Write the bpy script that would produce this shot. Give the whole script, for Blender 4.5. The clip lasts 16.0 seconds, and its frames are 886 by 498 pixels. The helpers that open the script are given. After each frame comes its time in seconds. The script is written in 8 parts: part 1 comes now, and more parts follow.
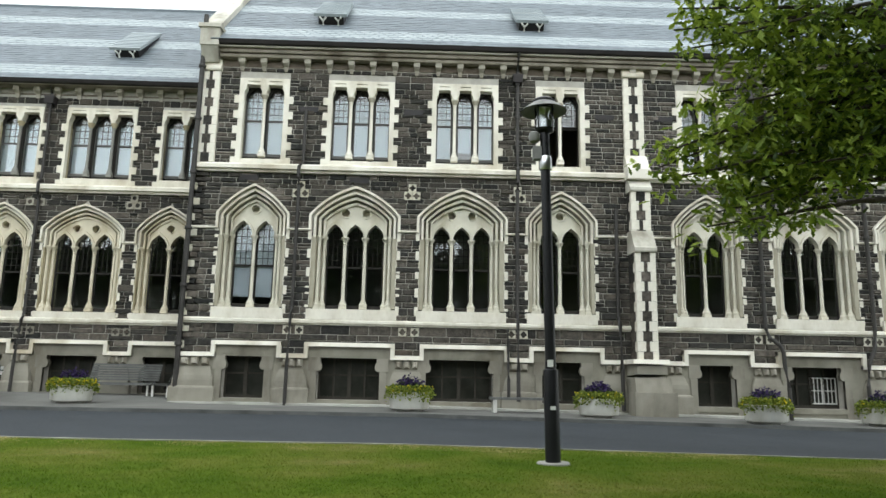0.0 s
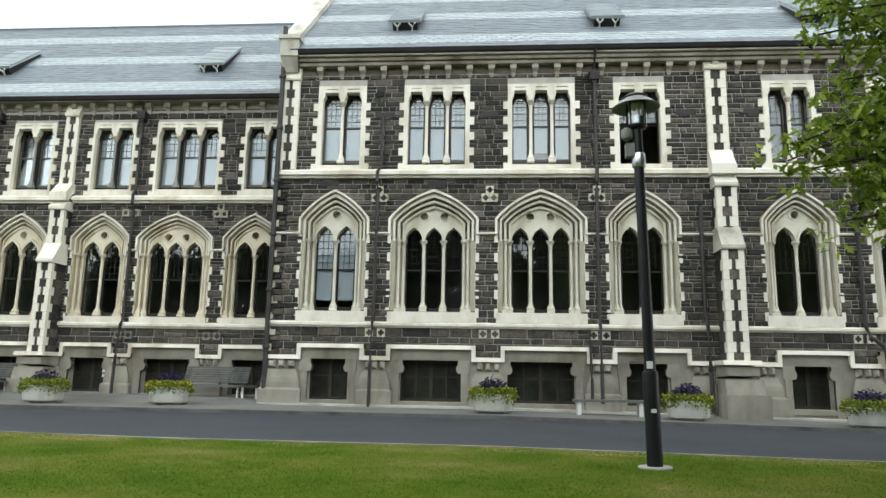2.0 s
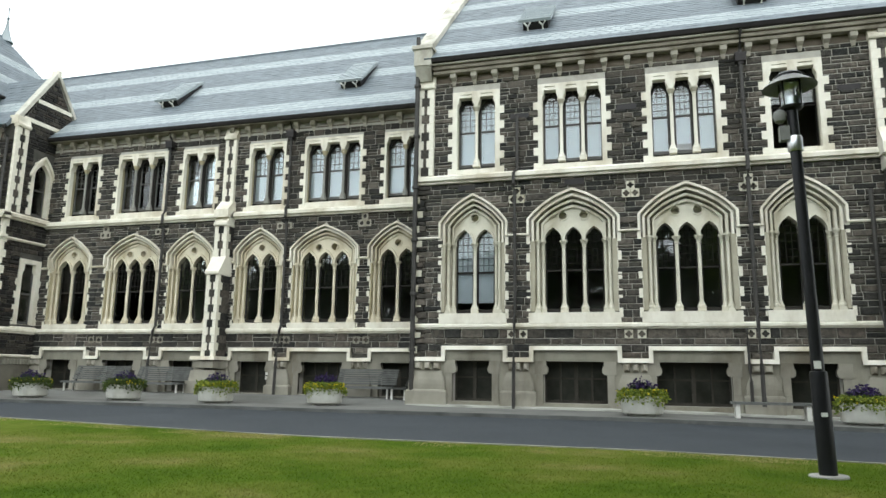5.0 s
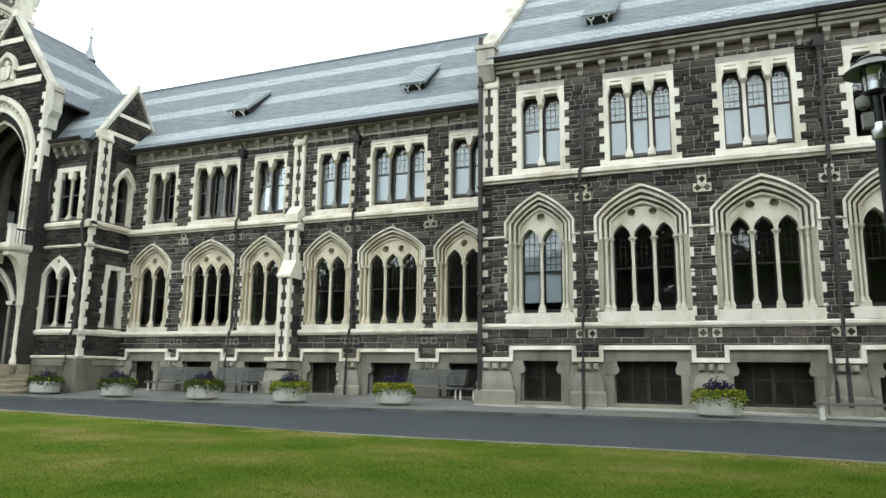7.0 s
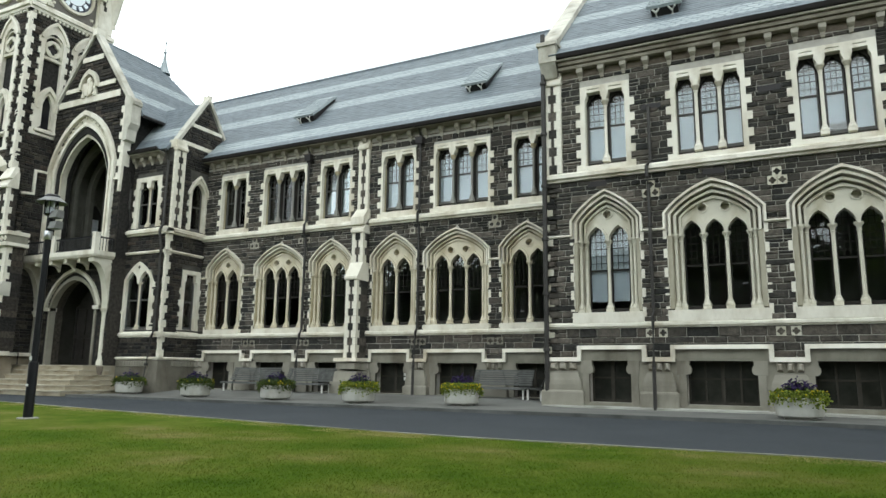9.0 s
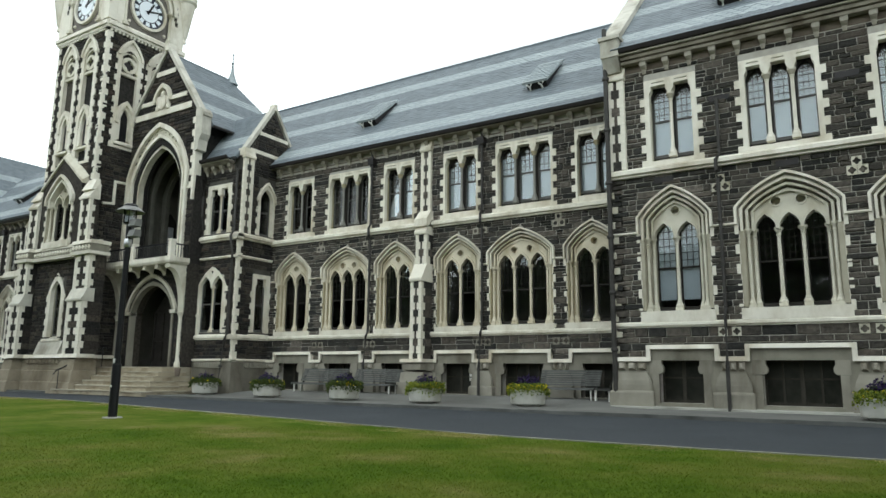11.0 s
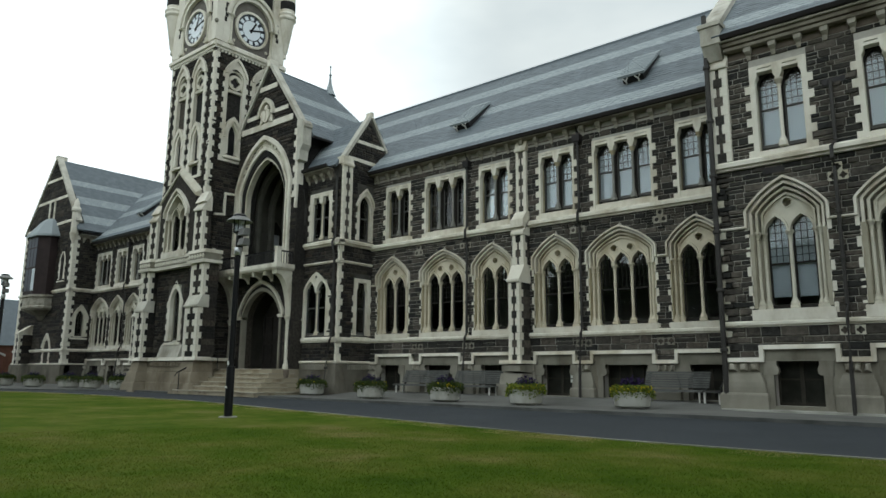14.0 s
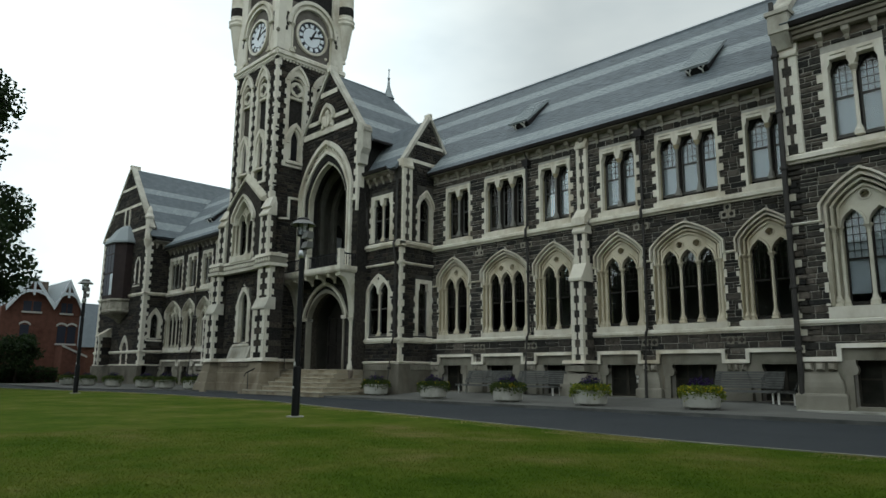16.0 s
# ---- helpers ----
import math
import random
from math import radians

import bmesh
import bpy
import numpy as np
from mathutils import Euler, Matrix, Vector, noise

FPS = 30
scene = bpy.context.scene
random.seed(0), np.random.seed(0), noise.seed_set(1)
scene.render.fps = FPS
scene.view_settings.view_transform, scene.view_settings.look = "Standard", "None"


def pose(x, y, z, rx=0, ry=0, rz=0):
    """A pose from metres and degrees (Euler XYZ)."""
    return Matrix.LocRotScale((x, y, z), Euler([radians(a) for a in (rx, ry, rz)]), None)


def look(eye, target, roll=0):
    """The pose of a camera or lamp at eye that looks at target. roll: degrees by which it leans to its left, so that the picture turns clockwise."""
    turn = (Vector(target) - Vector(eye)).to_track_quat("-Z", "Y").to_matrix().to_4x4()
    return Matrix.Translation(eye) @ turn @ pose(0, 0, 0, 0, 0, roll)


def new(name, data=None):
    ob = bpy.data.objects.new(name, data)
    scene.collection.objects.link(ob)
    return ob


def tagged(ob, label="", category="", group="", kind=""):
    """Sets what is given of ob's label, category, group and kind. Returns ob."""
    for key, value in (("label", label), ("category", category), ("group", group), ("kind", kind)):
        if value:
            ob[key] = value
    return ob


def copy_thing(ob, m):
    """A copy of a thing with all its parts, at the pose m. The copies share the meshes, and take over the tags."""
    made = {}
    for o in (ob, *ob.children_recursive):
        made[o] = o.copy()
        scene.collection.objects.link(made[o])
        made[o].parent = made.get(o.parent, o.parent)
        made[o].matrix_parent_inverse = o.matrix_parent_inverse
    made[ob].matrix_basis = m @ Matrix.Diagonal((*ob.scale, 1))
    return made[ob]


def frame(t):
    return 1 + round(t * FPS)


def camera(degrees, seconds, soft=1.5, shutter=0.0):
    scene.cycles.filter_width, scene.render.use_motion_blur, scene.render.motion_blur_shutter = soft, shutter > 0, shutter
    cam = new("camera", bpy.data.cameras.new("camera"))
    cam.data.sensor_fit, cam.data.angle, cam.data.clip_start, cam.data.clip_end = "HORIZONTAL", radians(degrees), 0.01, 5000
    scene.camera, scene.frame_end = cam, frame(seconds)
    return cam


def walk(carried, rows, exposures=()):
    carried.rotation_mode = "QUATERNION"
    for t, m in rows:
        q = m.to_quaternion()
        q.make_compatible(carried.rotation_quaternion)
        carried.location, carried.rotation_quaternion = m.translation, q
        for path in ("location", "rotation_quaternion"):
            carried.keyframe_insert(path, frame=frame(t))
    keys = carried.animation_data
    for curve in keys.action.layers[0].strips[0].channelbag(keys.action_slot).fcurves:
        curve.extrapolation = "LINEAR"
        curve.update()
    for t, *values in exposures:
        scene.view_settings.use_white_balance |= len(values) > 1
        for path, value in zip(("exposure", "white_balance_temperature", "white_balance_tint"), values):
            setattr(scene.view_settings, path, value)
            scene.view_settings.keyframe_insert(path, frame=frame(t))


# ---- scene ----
import numpy as np
from mathutils import geometry

EXPOSURES = [(0, -0.10, 6520, 8), (3.5, -0.08, 6510, 7), (7, -0.14, 6480, 6), (9, -0.38, 6450, 5), (12.5, -0.86, 6400, 4), (16, -1.54, 6360, 2.5)]
cam = camera(64.98, 16.0, 1.5)
# seconds, sideways place, yaw, pitch, lean
ROWS = [
    (0, 0.280, -1.40, 10.21, 1.15),
    (0.5, 0.050, -1.41, 10.23, 1.12),
    (1, 0.000, 0.31, 10.23, 1.10),
    (1.5, 0.000, 2.31, 10.23, 1.08),
    (2, 0.000, 4.37, 10.24, 1.04),
    (2.5, 0.000, 6.74, 10.25, 1.00),
    (3, 0.000, 9.02, 10.24, 0.97),
    (3.5, 0.000, 11.24, 10.23, 0.93),
    (4, 0.000, 12.88, 10.22, 0.90),
    (6.5, 0.000, 20.26, 10.15, 0.73),
    (7, 0.000, 21.48, 10.14, 0.73),
    (7.5, 0.000, 22.79, 10.12, 0.71),
    (8, 0.000, 24.09, 10.11, 0.70),
    (8.5, 0.000, 25.54, 10.10, 0.68),
    (9, 0.000, 26.88, 10.10, 0.67),
    (11.5, 0.000, 33.55, 10.10, 0.50),
    (12, 0.000, 34.96, 10.11, 0.52),
    (12.5, 0.000, 36.36, 10.12, 0.53),
    (13, 0.000, 37.64, 10.13, 0.50),
    (13.5, 0.000, 39.00, 10.14, 0.48),
    (14, 0.000, 40.25, 10.15, 0.47),
    (14.5, 0.000, 41.49, 10.15, 0.45),
    (15, 0.000, 42.71, 10.14, 0.42),
    (15.5, 0.000, 44.07, 10.14, 0.41),
    (16, 0.000, 45.30, 10.13, 0.41),
]
walk(cam, [(t, pose(x, -20.0, 1.0, 0, 0, yaw) @ pose(0, 0, 0, 90 + pitch) @ pose(0, 0, 0, 0, 0, lean)) for t, x, yaw, pitch, lean in ROWS], EXPOSURES)

# ---- light: an overcast sky with a soft, wide sun ----
world = bpy.data.worlds.new("sky")
scene.world = world
world.use_nodes = True
wn, wl = world.node_tree.nodes, world.node_tree.links
wn.clear()
w_out = wn.new("ShaderNodeOutputWorld")
w_bg = wn.new("ShaderNodeBackground")
w_sky = wn.new("ShaderNodeTexSky")
w_sky.sky_type, w_sky.sun_disc = "NISHITA", False
w_sky.sun_elevation, w_sky.sun_rotation = radians(64), radians(-44)
w_map = wn.new("ShaderNodeTexCoord")
w_scale = wn.new("ShaderNodeMapping")
w_scale.inputs["Scale"].default_value = (1.0, 1.0, 2.6)
w_noise = wn.new("ShaderNodeTexNoise")
w_noise.inputs["Scale"].default_value = 1.7
w_noise.inputs["Detail"].default_value = 5
w_noise.inputs["Roughness"].default_value = 0.55
w_ramp = wn.new("ShaderNodeValToRGB")
w_ramp.color_ramp.elements[0].position, w_ramp.color_ramp.elements[0].color = 0.32, (8.0, 8.75, 9.2, 1)
w_ramp.color_ramp.elements[1].position, w_ramp.color_ramp.elements[1].color = 0.62, (11.5, 11.9, 11.9, 1)
w_mix = wn.new("ShaderNodeMixRGB")
w_mix.inputs["Fac"].default_value = 0.88
wl.new(w_map.outputs["Generated"], w_scale.inputs["Vector"])
wl.new(w_scale.outputs["Vector"], w_noise.inputs["Vector"])
wl.new(w_noise.outputs["Fac"], w_ramp.inputs["Fac"])
wl.new(w_sky.outputs["Color"], w_mix.inputs["Color1"])
wl.new(w_ramp.outputs["Color"], w_mix.inputs["Color2"])
# the cloud is brightest round the hidden sun, beyond the building
w_dot = wn.new("ShaderNodeVectorMath")
w_dot.operation = "DOT_PRODUCT"
w_dot.inputs[1].default_value = Vector((-0.86, 0.36, 0.36)).normalized()
w_norm = wn.new("ShaderNodeVectorMath")
w_norm.operation = "NORMALIZE"
wl.new(w_map.outputs["Generated"], w_norm.inputs[0])
wl.new(w_norm.outputs["Vector"], w_dot.inputs[0])
w_glow = wn.new("ShaderNodeMapRange")
w_glow.interpolation_type = "SMOOTHSTEP"
for slot, value in (("From Min", 0.86), ("From Max", 1.0), ("To Min", 0.98), ("To Max", 2.0)):
    w_glow.inputs[slot].default_value = value
wl.new(w_dot.outputs["Value"], w_glow.inputs["Value"])
# and thinner over the open lawn that the building faces
w_front = wn.new("ShaderNodeVectorMath")
w_front.operation = "DOT_PRODUCT"
w_front.inputs[1].default_value = Vector((0.15, -0.80, 0.58)).normalized()
wl.new(w_norm.outputs["Vector"], w_front.inputs[0])
w_thin = wn.new("ShaderNodeMapRange")
w_thin.interpolation_type = "SMOOTHSTEP"
for slot, value in (("From Min", 0.2), ("From Max", 0.95), ("To Min", 1.0), ("To Max", 1.95)):
    w_thin.inputs[slot].default_value = value
wl.new(w_front.outputs["Value"], w_thin.inputs["Value"])
w_both = wn.new("ShaderNodeMath")
w_both.operation = "MULTIPLY"
wl.new(w_glow.outputs["Result"], w_both.inputs[0])
wl.new(w_thin.outputs["Result"], w_both.inputs[1])
w_mul = wn.new("ShaderNodeMixRGB")
w_mul.blend_type = "MULTIPLY"
w_mul.inputs["Fac"].default_value = 1.0
wl.new(w_mix.outputs["Color"], w_mul.inputs["Color1"])
wl.new(w_both.outputs[0], w_mul.inputs["Color2"])
wl.new(w_mul.outputs["Color"], w_bg.inputs["Color"])
w_bg.inputs["Strength"].default_value = 0.18
wl.new(w_bg.outputs["Background"], w_out.inputs["Surface"])

sun = new("sun", bpy.data.lights.new("sun", "SUN"))
sun.data.energy, sun.data.angle, sun.data.color = 0.5, radians(50), (1.0, 0.97, 0.92)
sun.matrix_world = look((-20, 20.7, 60), (0, 0, 0))

# ---- materials ----
def material(name, colour, rough=0.8, metal=0.0, spec=0.5):
    m = bpy.data.materials.new(name)
    m.use_nodes = True
    b = m.node_tree.nodes["Principled BSDF"]
    b.inputs["Base Color"].default_value = (*colour, 1)
    b.inputs["Roughness"].default_value = rough
    b.inputs["Metallic"].default_value = metal
    b.inputs["Specular IOR Level"].default_value = spec
    return m


def node(m, kind, **values):
    n = m.node_tree.nodes.new(kind)
    for key, value in values.items():
        n.inputs[key].default_value = value
    return n


def link(m, a, b):
    m.node_tree.links.new(a, b)


def noise_at(m, scale, detail=5, stretch=(1, 1, 1), rough=0.6):
    tc = node(m, "ShaderNodeTexCoord")
    mp = node(m, "ShaderNodeMapping", Scale=stretch)
    nz = node(m, "ShaderNodeTexNoise", Scale=scale, Detail=detail, Roughness=rough)
    link(m, tc.outputs["Object"], mp.inputs["Vector"])
    link(m, mp.outputs["Vector"], nz.inputs["Vector"])
    return nz.outputs["Fac"]


def ramp(m, fac, stops):
    r = node(m, "ShaderNodeValToRGB")
    e = r.color_ramp.elements
    while len(e) < len(stops):
        e.new(0.5)
    for el, (at, c) in zip(e, stops):
        el.position, el.color = at, (*c, 1)
    link(m, fac, r.inputs["Fac"])
    return r.outputs["Color"]


def mix(m, kind, fac, a, b):
    x = node(m, "ShaderNodeMixRGB")
    x.blend_type = kind
    for value, slot in ((fac, "Fac"), (a, "Color1"), (b, "Color2")):
        if isinstance(value, (int, float)):
            x.inputs[slot].default_value = value
        elif isinstance(value, tuple):
            x.inputs[slot].default_value = (*value, 1)
        else:
            link(m, value, x.inputs[slot])
    return x.outputs["Color"]


def finish(m, colour=None, height=None, strength=0.3, dist=0.01, rough=None):
    b = m.node_tree.nodes["Principled BSDF"]
    if colour is not None:
        link(m, colour, b.inputs["Base Color"])
    if rough is not None:
        link(m, rough, b.inputs["Roughness"])
    if height is not None:
        bp = node(m, "ShaderNodeBump", Strength=strength, Distance=dist)
        link(m, height, bp.inputs["Height"])
        link(m, bp.outputs["Normal"], b.inputs["Normal"])
    return m


def piece_random(m):
    """A number for each piece: by object for parts, by island for joined pieces."""
    a, g = node(m, "ShaderNodeObjectInfo"), node(m, "ShaderNodeNewGeometry")
    s = node(m, "ShaderNodeMath")
    link(m, a.outputs["Random"], s.inputs[0])
    link(m, g.outputs["Random Per Island"], s.inputs[1])
    f = node(m, "ShaderNodeMath")
    f.operation = "FRACT"
    link(m, s.outputs[0], f.inputs[0])
    return f.outputs[0]


def mottled(name, a, b, scale, rough=0.85, bump=0.3, dist=0.01, fine=40, dirt=None, dirt_scale=0.6, stretch=(1, 1, 1)):
    m = material(name, a, rough, spec=0.25)
    n1, n2 = noise_at(m, scale), noise_at(m, fine, 4)
    c = ramp(m, n1, [(0.3, a), (0.7, b)])
    if dirt:
        n3 = noise_at(m, dirt_scale, 6, stretch)
        mask = ramp(m, n3, [(0.48, (0, 0, 0)), (0.68, (1, 1, 1))])
        c = mix(m, "MULTIPLY", mask, c, dirt)
    return finish(m, c, n2, bump, dist)


limestone = mottled("cream limestone", (0.51, 0.485, 0.40), (0.66, 0.63, 0.535), 1.3, 0.88, 0.25, 0.008, 30, (0.66, 0.62, 0.54), 1.1, (1, 1, 0.35))
# yellowish freestone, its colour darkened to carry shade in reveals and grooves
shaded_freestone = mottled("yellowish freestone darkened for shade", (0.31, 0.285, 0.22), (0.44, 0.41, 0.325), 1.6, 0.9, 0.3, 0.008, 30, (0.6, 0.56, 0.48), 1.4, (1, 1, 0.3))
paint = mottled("pale painted stone", (0.67, 0.635, 0.55), (0.78, 0.745, 0.655), 2.0, 0.8, 0.25, 0.008, 30, (0.62, 0.58, 0.51), 0.8, (1, 1, 0.45))
dark_mortar = mottled("dark lime mortar", (0.055, 0.052, 0.046), (0.10, 0.095, 0.084), 3.0, 0.95, 0.3, 0.01, 50)
mortar = mottled("pale lime mortar", (0.33, 0.312, 0.278), (0.46, 0.437, 0.388), 3.0, 0.95, 0.3, 0.01, 50)

bluestone = material("dark bluestone", (0.05, 0.048, 0.046), 0.8, spec=0.15)
bs_r = piece_random(bluestone)
bs_c = ramp(bluestone, bs_r, [(0.0, (0.028, 0.029, 0.028)), (0.3, (0.049, 0.047, 0.043)), (0.6, (0.070, 0.064, 0.056)), (0.82, (0.112, 0.101, 0.087)), (0.93, (0.090, 0.078, 0.067)), (1.0, (0.155, 0.140, 0.122))])
bs_n = ramp(bluestone, noise_at(bluestone, 9, 6), [(0.3, (0.5, 0.5, 0.5)), (0.75, (1.6, 1.55, 1.5))])
finish(bluestone, mix(bluestone, "MULTIPLY", 1.0, bs_c, bs_n), noise_at(bluestone, 11, 6), 1.0, 0.05)

basalt = material("black basalt", (0.04, 0.038, 0.036), 0.8, spec=0.15)
ba_c = ramp(basalt, piece_random(basalt), [(0.0, (0.020, 0.020, 0.020)), (0.35, (0.034, 0.032, 0.030)), (0.7, (0.050, 0.045, 0.039)), (0.9, (0.074, 0.066, 0.056)), (1.0, (0.060, 0.047, 0.040))])
ba_n = ramp(basalt, noise_at(basalt, 9, 6), [(0.3, (0.5, 0.5, 0.5)), (0.75, (1.6, 1.55, 1.5))])
finish(basalt, mix(basalt, "MULTIPLY", 1.0, ba_c, ba_n), noise_at(basalt, 11, 6), 1.0, 0.05)

plinth_mat = mottled("grey brown plinth stone", (0.20, 0.188, 0.150), (0.285, 0.27, 0.22), 1.6, 0.88, 0.35, 0.01, 35, (0.6, 0.56, 0.52), 0.8, (1, 1, 0.4))
pier_mat = mottled("grey weathered pier stone", (0.225, 0.21, 0.172), (0.32, 0.30, 0.25), 1.1, 0.9, 0.5, 0.015, 28, (0.58, 0.56, 0.53), 0.9, (1, 1, 0.35))
tower_plinth = mottled("brown grey plinth stone", (0.20, 0.172, 0.126), (0.32, 0.28, 0.21), 0.9, 0.88, 0.35, 0.01, 35, (0.6, 0.55, 0.5), 0.7, (1, 1, 0.5))
step_mat = mottled("worn cream step stone", (0.33, 0.305, 0.24), (0.44, 0.405, 0.325), 1.2, 0.85, 0.25, 0.006, 40, (0.7, 0.66, 0.6), 0.9)
step_riser = mottled("brown stained risers", (0.32, 0.275, 0.20), (0.43, 0.38, 0.285), 1.0, 0.88, 0.25, 0.006, 40, (0.6, 0.55, 0.5), 1.3)
grey_shaft = mottled("dark grey polished shaft", (0.19, 0.188, 0.17), (0.29, 0.285, 0.26), 2.5, 0.6, 0.2, 0.005, 40)
corbel_stone = mottled("pale weathered corbel stone", (0.30, 0.28, 0.235), (0.45, 0.42, 0.355), 2.0, 0.88, 0.3, 0.01, 30, (0.5, 0.47, 0.42), 1.5)
cornice_stone = mottled("brown weathered cornice stone", (0.20, 0.18, 0.145), (0.33, 0.30, 0.245), 1.6, 0.88, 0.35, 0.01, 30, (0.5, 0.47, 0.42), 1.2, (1, 1, 0.5))
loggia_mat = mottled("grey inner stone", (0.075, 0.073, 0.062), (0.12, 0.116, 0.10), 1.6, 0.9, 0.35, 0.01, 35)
clock_field = mottled("grey brown stone field", (0.125, 0.113, 0.10), (0.175, 0.16, 0.145), 2.0, 0.85, 0.3, 0.01, 35)
brown_stone = mottled("brown frieze stone", (0.12, 0.096, 0.076), (0.18, 0.148, 0.12), 2.5, 0.85, 0.3, 0.01, 35)

slate = material("blue grey slate", (0.09, 0.1, 0.115), 0.62, spec=0.3)
sl_r = piece_random(slate)
sl_c = ramp(slate, sl_r, [(0, (0.130, 0.152, 0.170)), (0.5, (0.143, 0.167, 0.187)), (1, (0.158, 0.184, 0.205))])
sl_n = ramp(slate, noise_at(slate, 2.2, 6), [(0.3, (0.88, 0.88, 0.88)), (0.7, (1.1, 1.1, 1.1))])
finish(slate, mix(slate, "MULTIPLY", 1.0, sl_c, sl_n), noise_at(slate, 25, 4), 0.3, 0.01)
slate_light = material("pale grey slate", (0.2, 0.21, 0.22), 0.65, spec=0.3)
sb_r = piece_random(slate_light)
sb_c = ramp(slate_light, sb_r, [(0, (0.275, 0.31, 0.325)), (0.6, (0.30, 0.337, 0.353)), (1, (0.335, 0.37, 0.384))])
finish(slate_light, sb_c, noise_at(slate_light, 25, 4), 0.3, 0.01)

iron = mottled("dark grey painted iron", (0.034, 0.032, 0.030), (0.056, 0.052, 0.048), 3, 0.5, 0.1, 0.004, 60)
black_iron = mottled("black enamelled steel", (0.010, 0.010, 0.012), (0.018, 0.018, 0.020), 2, 0.28, 0.03, 0.002, 80)
gutter_mat = mottled("black cast gutter", (0.018, 0.017, 0.018), (0.035, 0.03, 0.03), 2, 0.5, 0.1, 0.004, 40)
timber = mottled("grey painted timber", (0.075, 0.073, 0.07), (0.115, 0.112, 0.106), 3, 0.6, 0.15, 0.004, 60)
dark_timber = mottled("blackened window timber", (0.016, 0.014, 0.012), (0.028, 0.025, 0.022), 3, 0.85, 0.1, 0.003, 60)
white_bar = mottled("faded white joinery", (0.55, 0.54, 0.5), (0.65, 0.64, 0.6), 4, 0.6, 0.1, 0.003, 60)
# cloths behind panes; their pale colour stands in for the reflected sky
sky_cloth = mottled("pale cloth for reflected sky", (0.58, 0.63, 0.68), (0.68, 0.73, 0.77), 1.2, 0.9, 0.05, 0.003, 30)
grey_sky_cloth = mottled("grey cloth for reflected sky", (0.58, 0.60, 0.63), (0.74, 0.76, 0.79), 0.8, 0.9, 0.05, 0.003, 30, (0.5, 0.52, 0.54), 0.6)
inside = mottled("dim plaster inside", (0.24, 0.222, 0.195), (0.31, 0.29, 0.26), 1, 0.9, 0.05, 0.003, 30)
clock_white = material("white opal clock glass", (0.78, 0.83, 0.88), 0.35)
clock_dark = material("dark blue clock ring", (0.025, 0.03, 0.05), 0.5)
metal = mottled("brushed aluminium", (0.55, 0.56, 0.57), (0.65, 0.66, 0.67), 4, 0.3, 0.05, 0.002, 80)
metal.node_tree.nodes["Principled BSDF"].inputs["Metallic"].default_value = 1.0

glass = material("window glass", (0.9, 0.95, 1.0), 0.02)
gn = glass.node_tree.nodes
g_t, g_g, g_f, g_m = node(glass, "ShaderNodeBsdfTransparent", Color=(0.88, 0.91, 0.92, 1)), node(glass, "ShaderNodeBsdfGlossy", Roughness=0.02, Color=(1, 1, 1, 1)), node(glass, "ShaderNodeFresnel", IOR=1.6), node(glass, "ShaderNodeMixShader")
link(glass, g_f.outputs[0], g_m.inputs[0])
link(glass, g_t.outputs[0], g_m.inputs[1])
link(glass, g_g.outputs[0], g_m.inputs[2])
link(glass, g_m.outputs[0], gn["Material Output"].inputs["Surface"])

basement_timber = mottled("brown basement joinery", (0.030, 0.027, 0.021), (0.048, 0.043, 0.034), 3, 0.75, 0.1, 0.003, 60)
dusty_glass = mottled("dusty basement glass", (0.012, 0.013, 0.010), (0.030, 0.030, 0.024), 2.5, 0.3, 0.05, 0.002, 40, (0.6, 0.58, 0.55), 1.5)
weathered = mottled("weathered grey coping stone", (0.42, 0.40, 0.345), (0.66, 0.635, 0.56), 1.1, 0.88, 0.3, 0.008, 30, (0.5, 0.48, 0.44), 0.7, (1, 1, 0.6))


# ---- mesh helpers ----
def within(p, loop):
    odd = False
    for (x0, z0), (x1, z1) in zip(loop, loop[1:] + loop[:1]):
        if (z0 > p.y) != (z1 > p.y) and p.x < x0 + (x1 - x0) * (p.y - z0) / (z1 - z0):
            odd = not odd
    return odd


